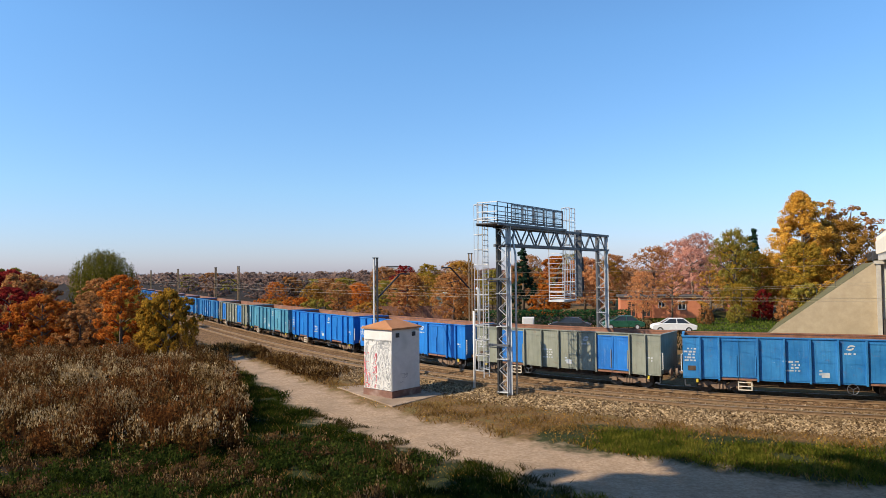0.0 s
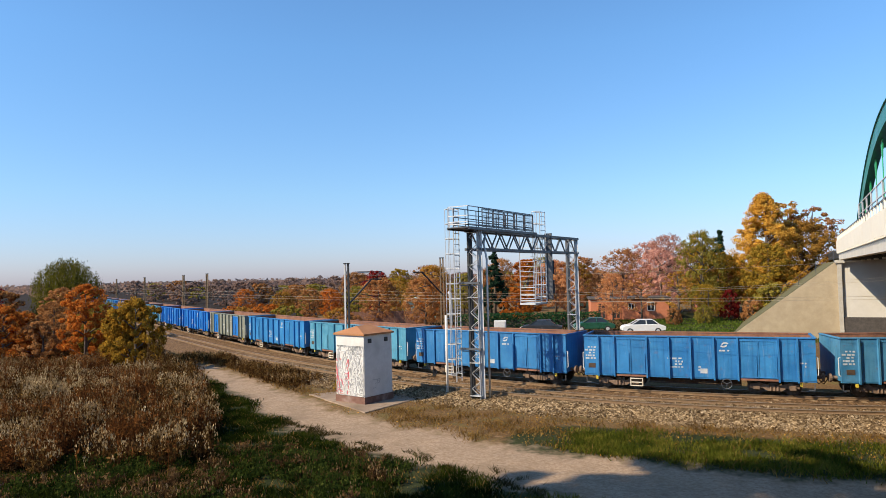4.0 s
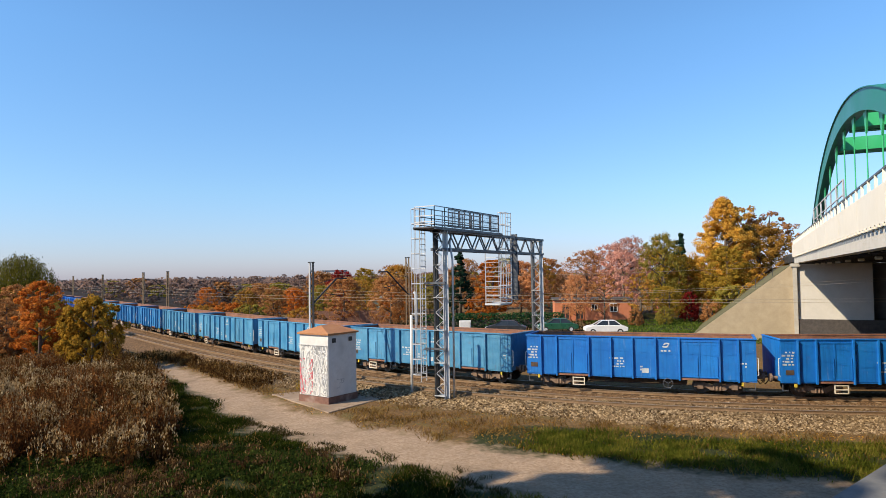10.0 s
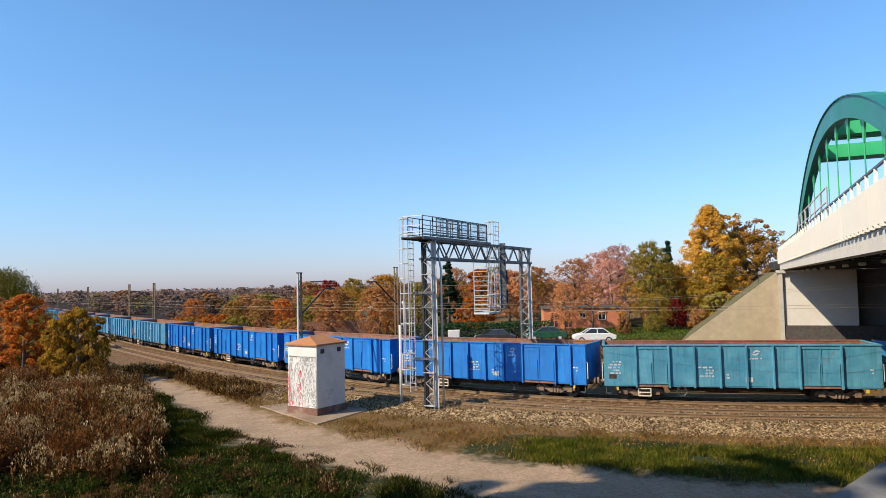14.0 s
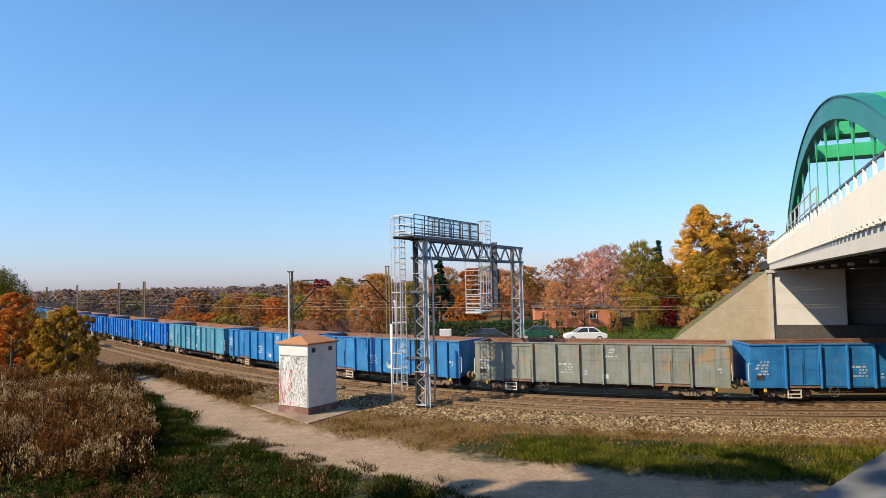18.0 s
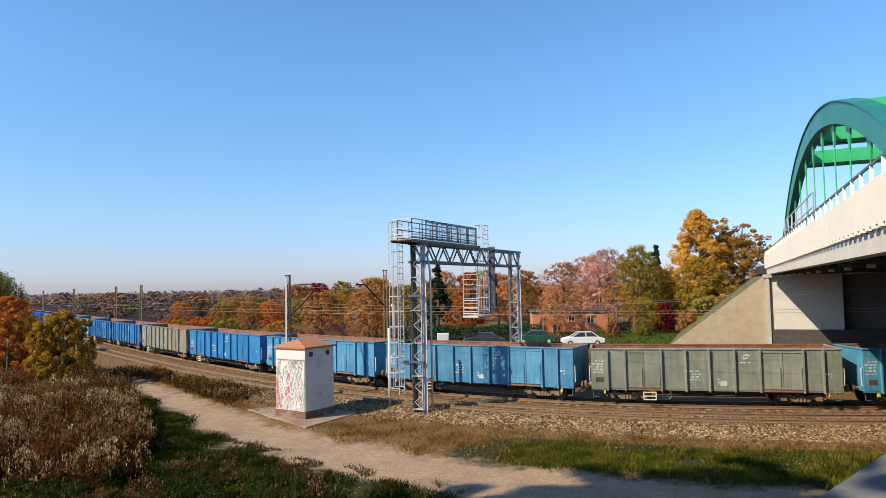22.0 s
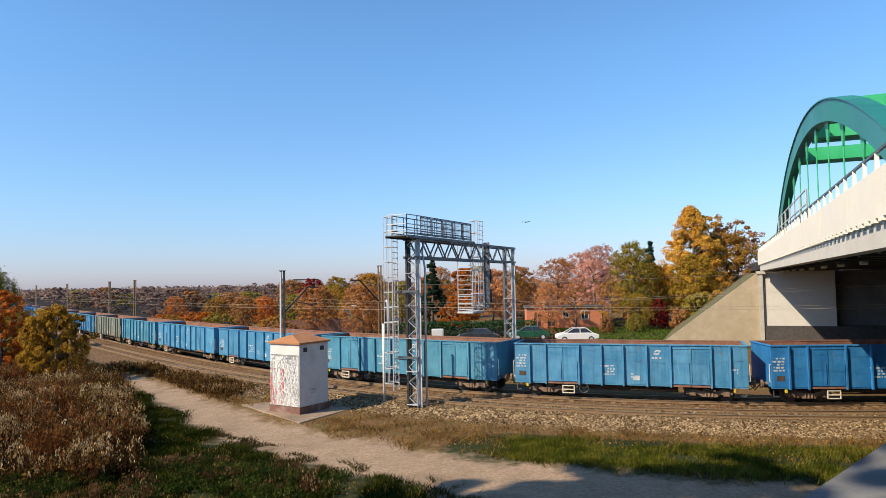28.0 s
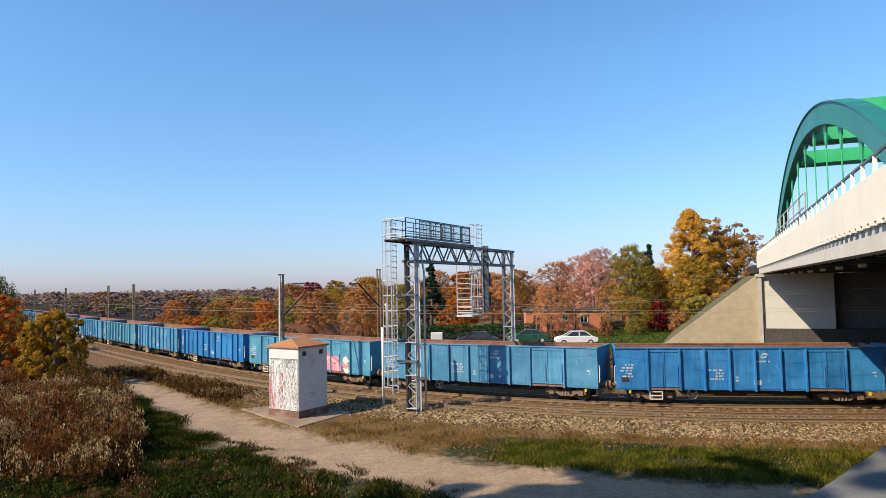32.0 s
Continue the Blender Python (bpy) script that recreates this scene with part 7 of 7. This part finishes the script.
part("leaves", quads_mesh("leaves", leaf_quads(rngG, hp, 0.14), HEDGE), None, hedge)
part("stem_core", Shape().box(-8.2, -0.3, 0, 8.2, 0.3, 1.0), BARK, hedge)

# ---------------------------------------------------------------- a lorry on the bridge
LORRY = thing("lorry", pose(0, 0, 0), "long dark lorry driving over the bridge", "lorry")
part("cargo_box", Shape().box(-6.0, -1.22, 1.15, 3.4, 1.22, 3.2), DARKSTEEL_SHADE, LORRY, "dark cargo box", bevel=0.04)
part("cab", Shape().prism([(3.7, -1.2, 0.6), (3.7, -1.2, 2.8), (5.5, -1.2, 2.8), (6.0, -1.2, 1.8), (6.05, -1.2, 0.6)], (0, 0, 0), (0, 2.4, 0)), CARDARK, LORRY, bevel=0.06)
part("chassis", Shape().box(-5.9, -0.45, 0.75, 3.69, 0.45, 1.148), DARKSTEEL_SHADE, LORRY)
for s in (-1, 1):
    part("side_window", Shape().box(4.4, s * 1.205 - 0.01, 1.9, 5.4, s * 1.205 + 0.01, 2.7), GLASSDARK, LORRY)
    for xx in (-4.6, -3.3, 4.7):
        part("wheel", Shape().tube([(xx, s * 0.9, 0.5), (xx, s * 1.2, 0.5)], 0.5, 16), RUBBER, LORRY)

# ---------------------------------------------------------------- birds


def build_bird(label):
    b = thing("bird", pose(0, 0, -50), label, "bird", "birds")
    part("body", Shape().tube([(-0.22, 0, 0), (-0.05, 0, 0.01), (0.12, 0, 0), (0.2, 0, -0.01)], [0.015, 0.06, 0.05, 0.01], 8), DARKSTEEL_SHADE, b, smooth=True)
    part("tail", Shape().prism([(-0.2, -0.02, 0), (-0.2, 0.02, 0), (-0.36, 0.07, 0), (-0.36, -0.07, 0)], (0, 0, 0), (0, 0, 0.01)), DARKSTEEL_SHADE, b)
    for s in (-1, 1):
        part("wing", Shape().prism([(0.1, s * 0.04, 0), (0.06, s * 0.3, 0.06), (-0.06, s * 0.5, 0.02), (-0.1, s * 0.25, 0.04), (-0.1, s * 0.04, 0)], (0, 0, 0), (0, 0, 0.012)), DARKSTEEL_SHADE, b)
    for o in b.children:
        o.scale = (0.45, 0.45, 0.45)
    return b


BIRDS = [build_bird("dark bird crossing the sky") for _ in range(2)]


# ---------------------------------------------------------------- what moves
def wagon_pose(mid_s, L, t):
    s = mid_s + run(t)
    ax, ay, _ = on_line(s + L / 2)
    bx, by, _ = on_line(s - L / 2)
    h = math.atan2(ay - by, ax - bx)
    cx, cy = (ax + bx) / 2, (ay + by) / 2
    return pose(cx + TRAIN_OFF * math.sin(h), cy - TRAIN_OFF * math.cos(h), 0, 0, 0, math.degrees(h))


def motions():
    times = [k * 0.5 for k in range(65)]
    for w, mid_s, L, kind in train:
        walk(w, [(t, wagon_pose(mid_s, L, t) @ pose(0, 0, 0, 0, 0, 180)) for t in times])
        near = [t for t in np.arange(0, 32.01, 0.0334) if -20 < mid_s + run(t) < 34]
        if not near:
            continue
        t0, t1 = near[0], near[-1]
        a0 = run(t0) / 0.46
        turns = max(2, int(abs(run(t1) - run(t0)) / 0.46 / 1.4) + 1)
        for bogie in [o for o in w.children if o.name.startswith("bogie")]:
            for ws in [o for o in bogie.children if o.name.startswith("wheelset")]:
                x0 = ws.matrix_basis.translation.x
                rows = [] if t0 < 0.02 else [(0, pose(x0, 0, 0.46))]
                last = -1
                for k in range(turns + 1):
                    t = t0 + (t1 - t0) * k / turns
                    if frame(t) == last or (rows and frame(t) <= frame(rows[-1][0])):
                        continue
                    last = frame(t)
                    rows.append((t, pose(x0, 0, 0.46, 0, -math.degrees(run(t) / 0.46 - a0), 0)))
                if rows[-1][0] < 31.97:
                    rows.append((32, rows[-1][1]))
                walk(ws, rows)
    # two birds dart past the camera
    flights = ((BIRDS[0], ((0.0, 9.0, 400.0, 30.0), (27.0, 9.0, 300.0, 24.0), (27.8, 22.0, 62.0, 11.6), (27.9, 0.319 * 45, 45.0, EYE[2] + 0.094 * 45), (28.0, 0.159 * 30, 30.0, EYE[2] + 0.088 * 30), (28.1, -0.179 * 17, 17.0, EYE[2] + 0.117 * 17),
                           (28.2, -0.569 * 9, 9.0, EYE[2] + 0.217 * 9), (28.4, -14.0, 2.0, 12.0), (32.0, -90.0, -60.0, 30.0))),
               (BIRDS[1], ((0.0, -90.0, -60.0, 30.0), (28.3, -14.0, 4.0, 14.0), (28.5, -0.555 * 11, 11.0, EYE[2] + 0.343 * 11), (28.6, -0.065 * 22, 22.0, EYE[2] + 0.14 * 22), (28.8, 8.0, 60.0, 12.0), (30.0, 40.0, 330.0, 24.0), (32.0, 80.0, 600.0, 30.0))))
    for bird, marks in flights:
        rows = []
        for k, (t, x, y, z) in enumerate(marks):
            n = marks[min(k + 1, len(marks) - 1)] if k + 1 < len(marks) else marks[k]
            b = marks[k - 1] if k + 1 == len(marks) else marks[k]
            rows.append((t, pose(x, y, z, 0, 0, math.degrees(math.atan2(n[2] - b[2], n[1] - b[1])))))
        walk(bird, rows)
    # a dark lorry crosses the bridge
    yaw = math.degrees(math.atan2(-B_DIR.y, -B_DIR.x))
    walk(LORRY, [(t, pose(*bp(k, 3.4, z), 0, 0, yaw + 180)) for t, k, z in ((0, -3.0, -0.4), (17.9, -3.0, -0.4), (20.7, -1.6, 7.7), (22.1, -0.9, 8.76), (24.5, 0.36, 8.76), (25.0, 0.61, 8.76), (25.5, 0.86, 8.76), (26.0, 1.11, 8.76), (27.9, 1.98, 8.76), (32, 1.98, 8.76))])


motions()
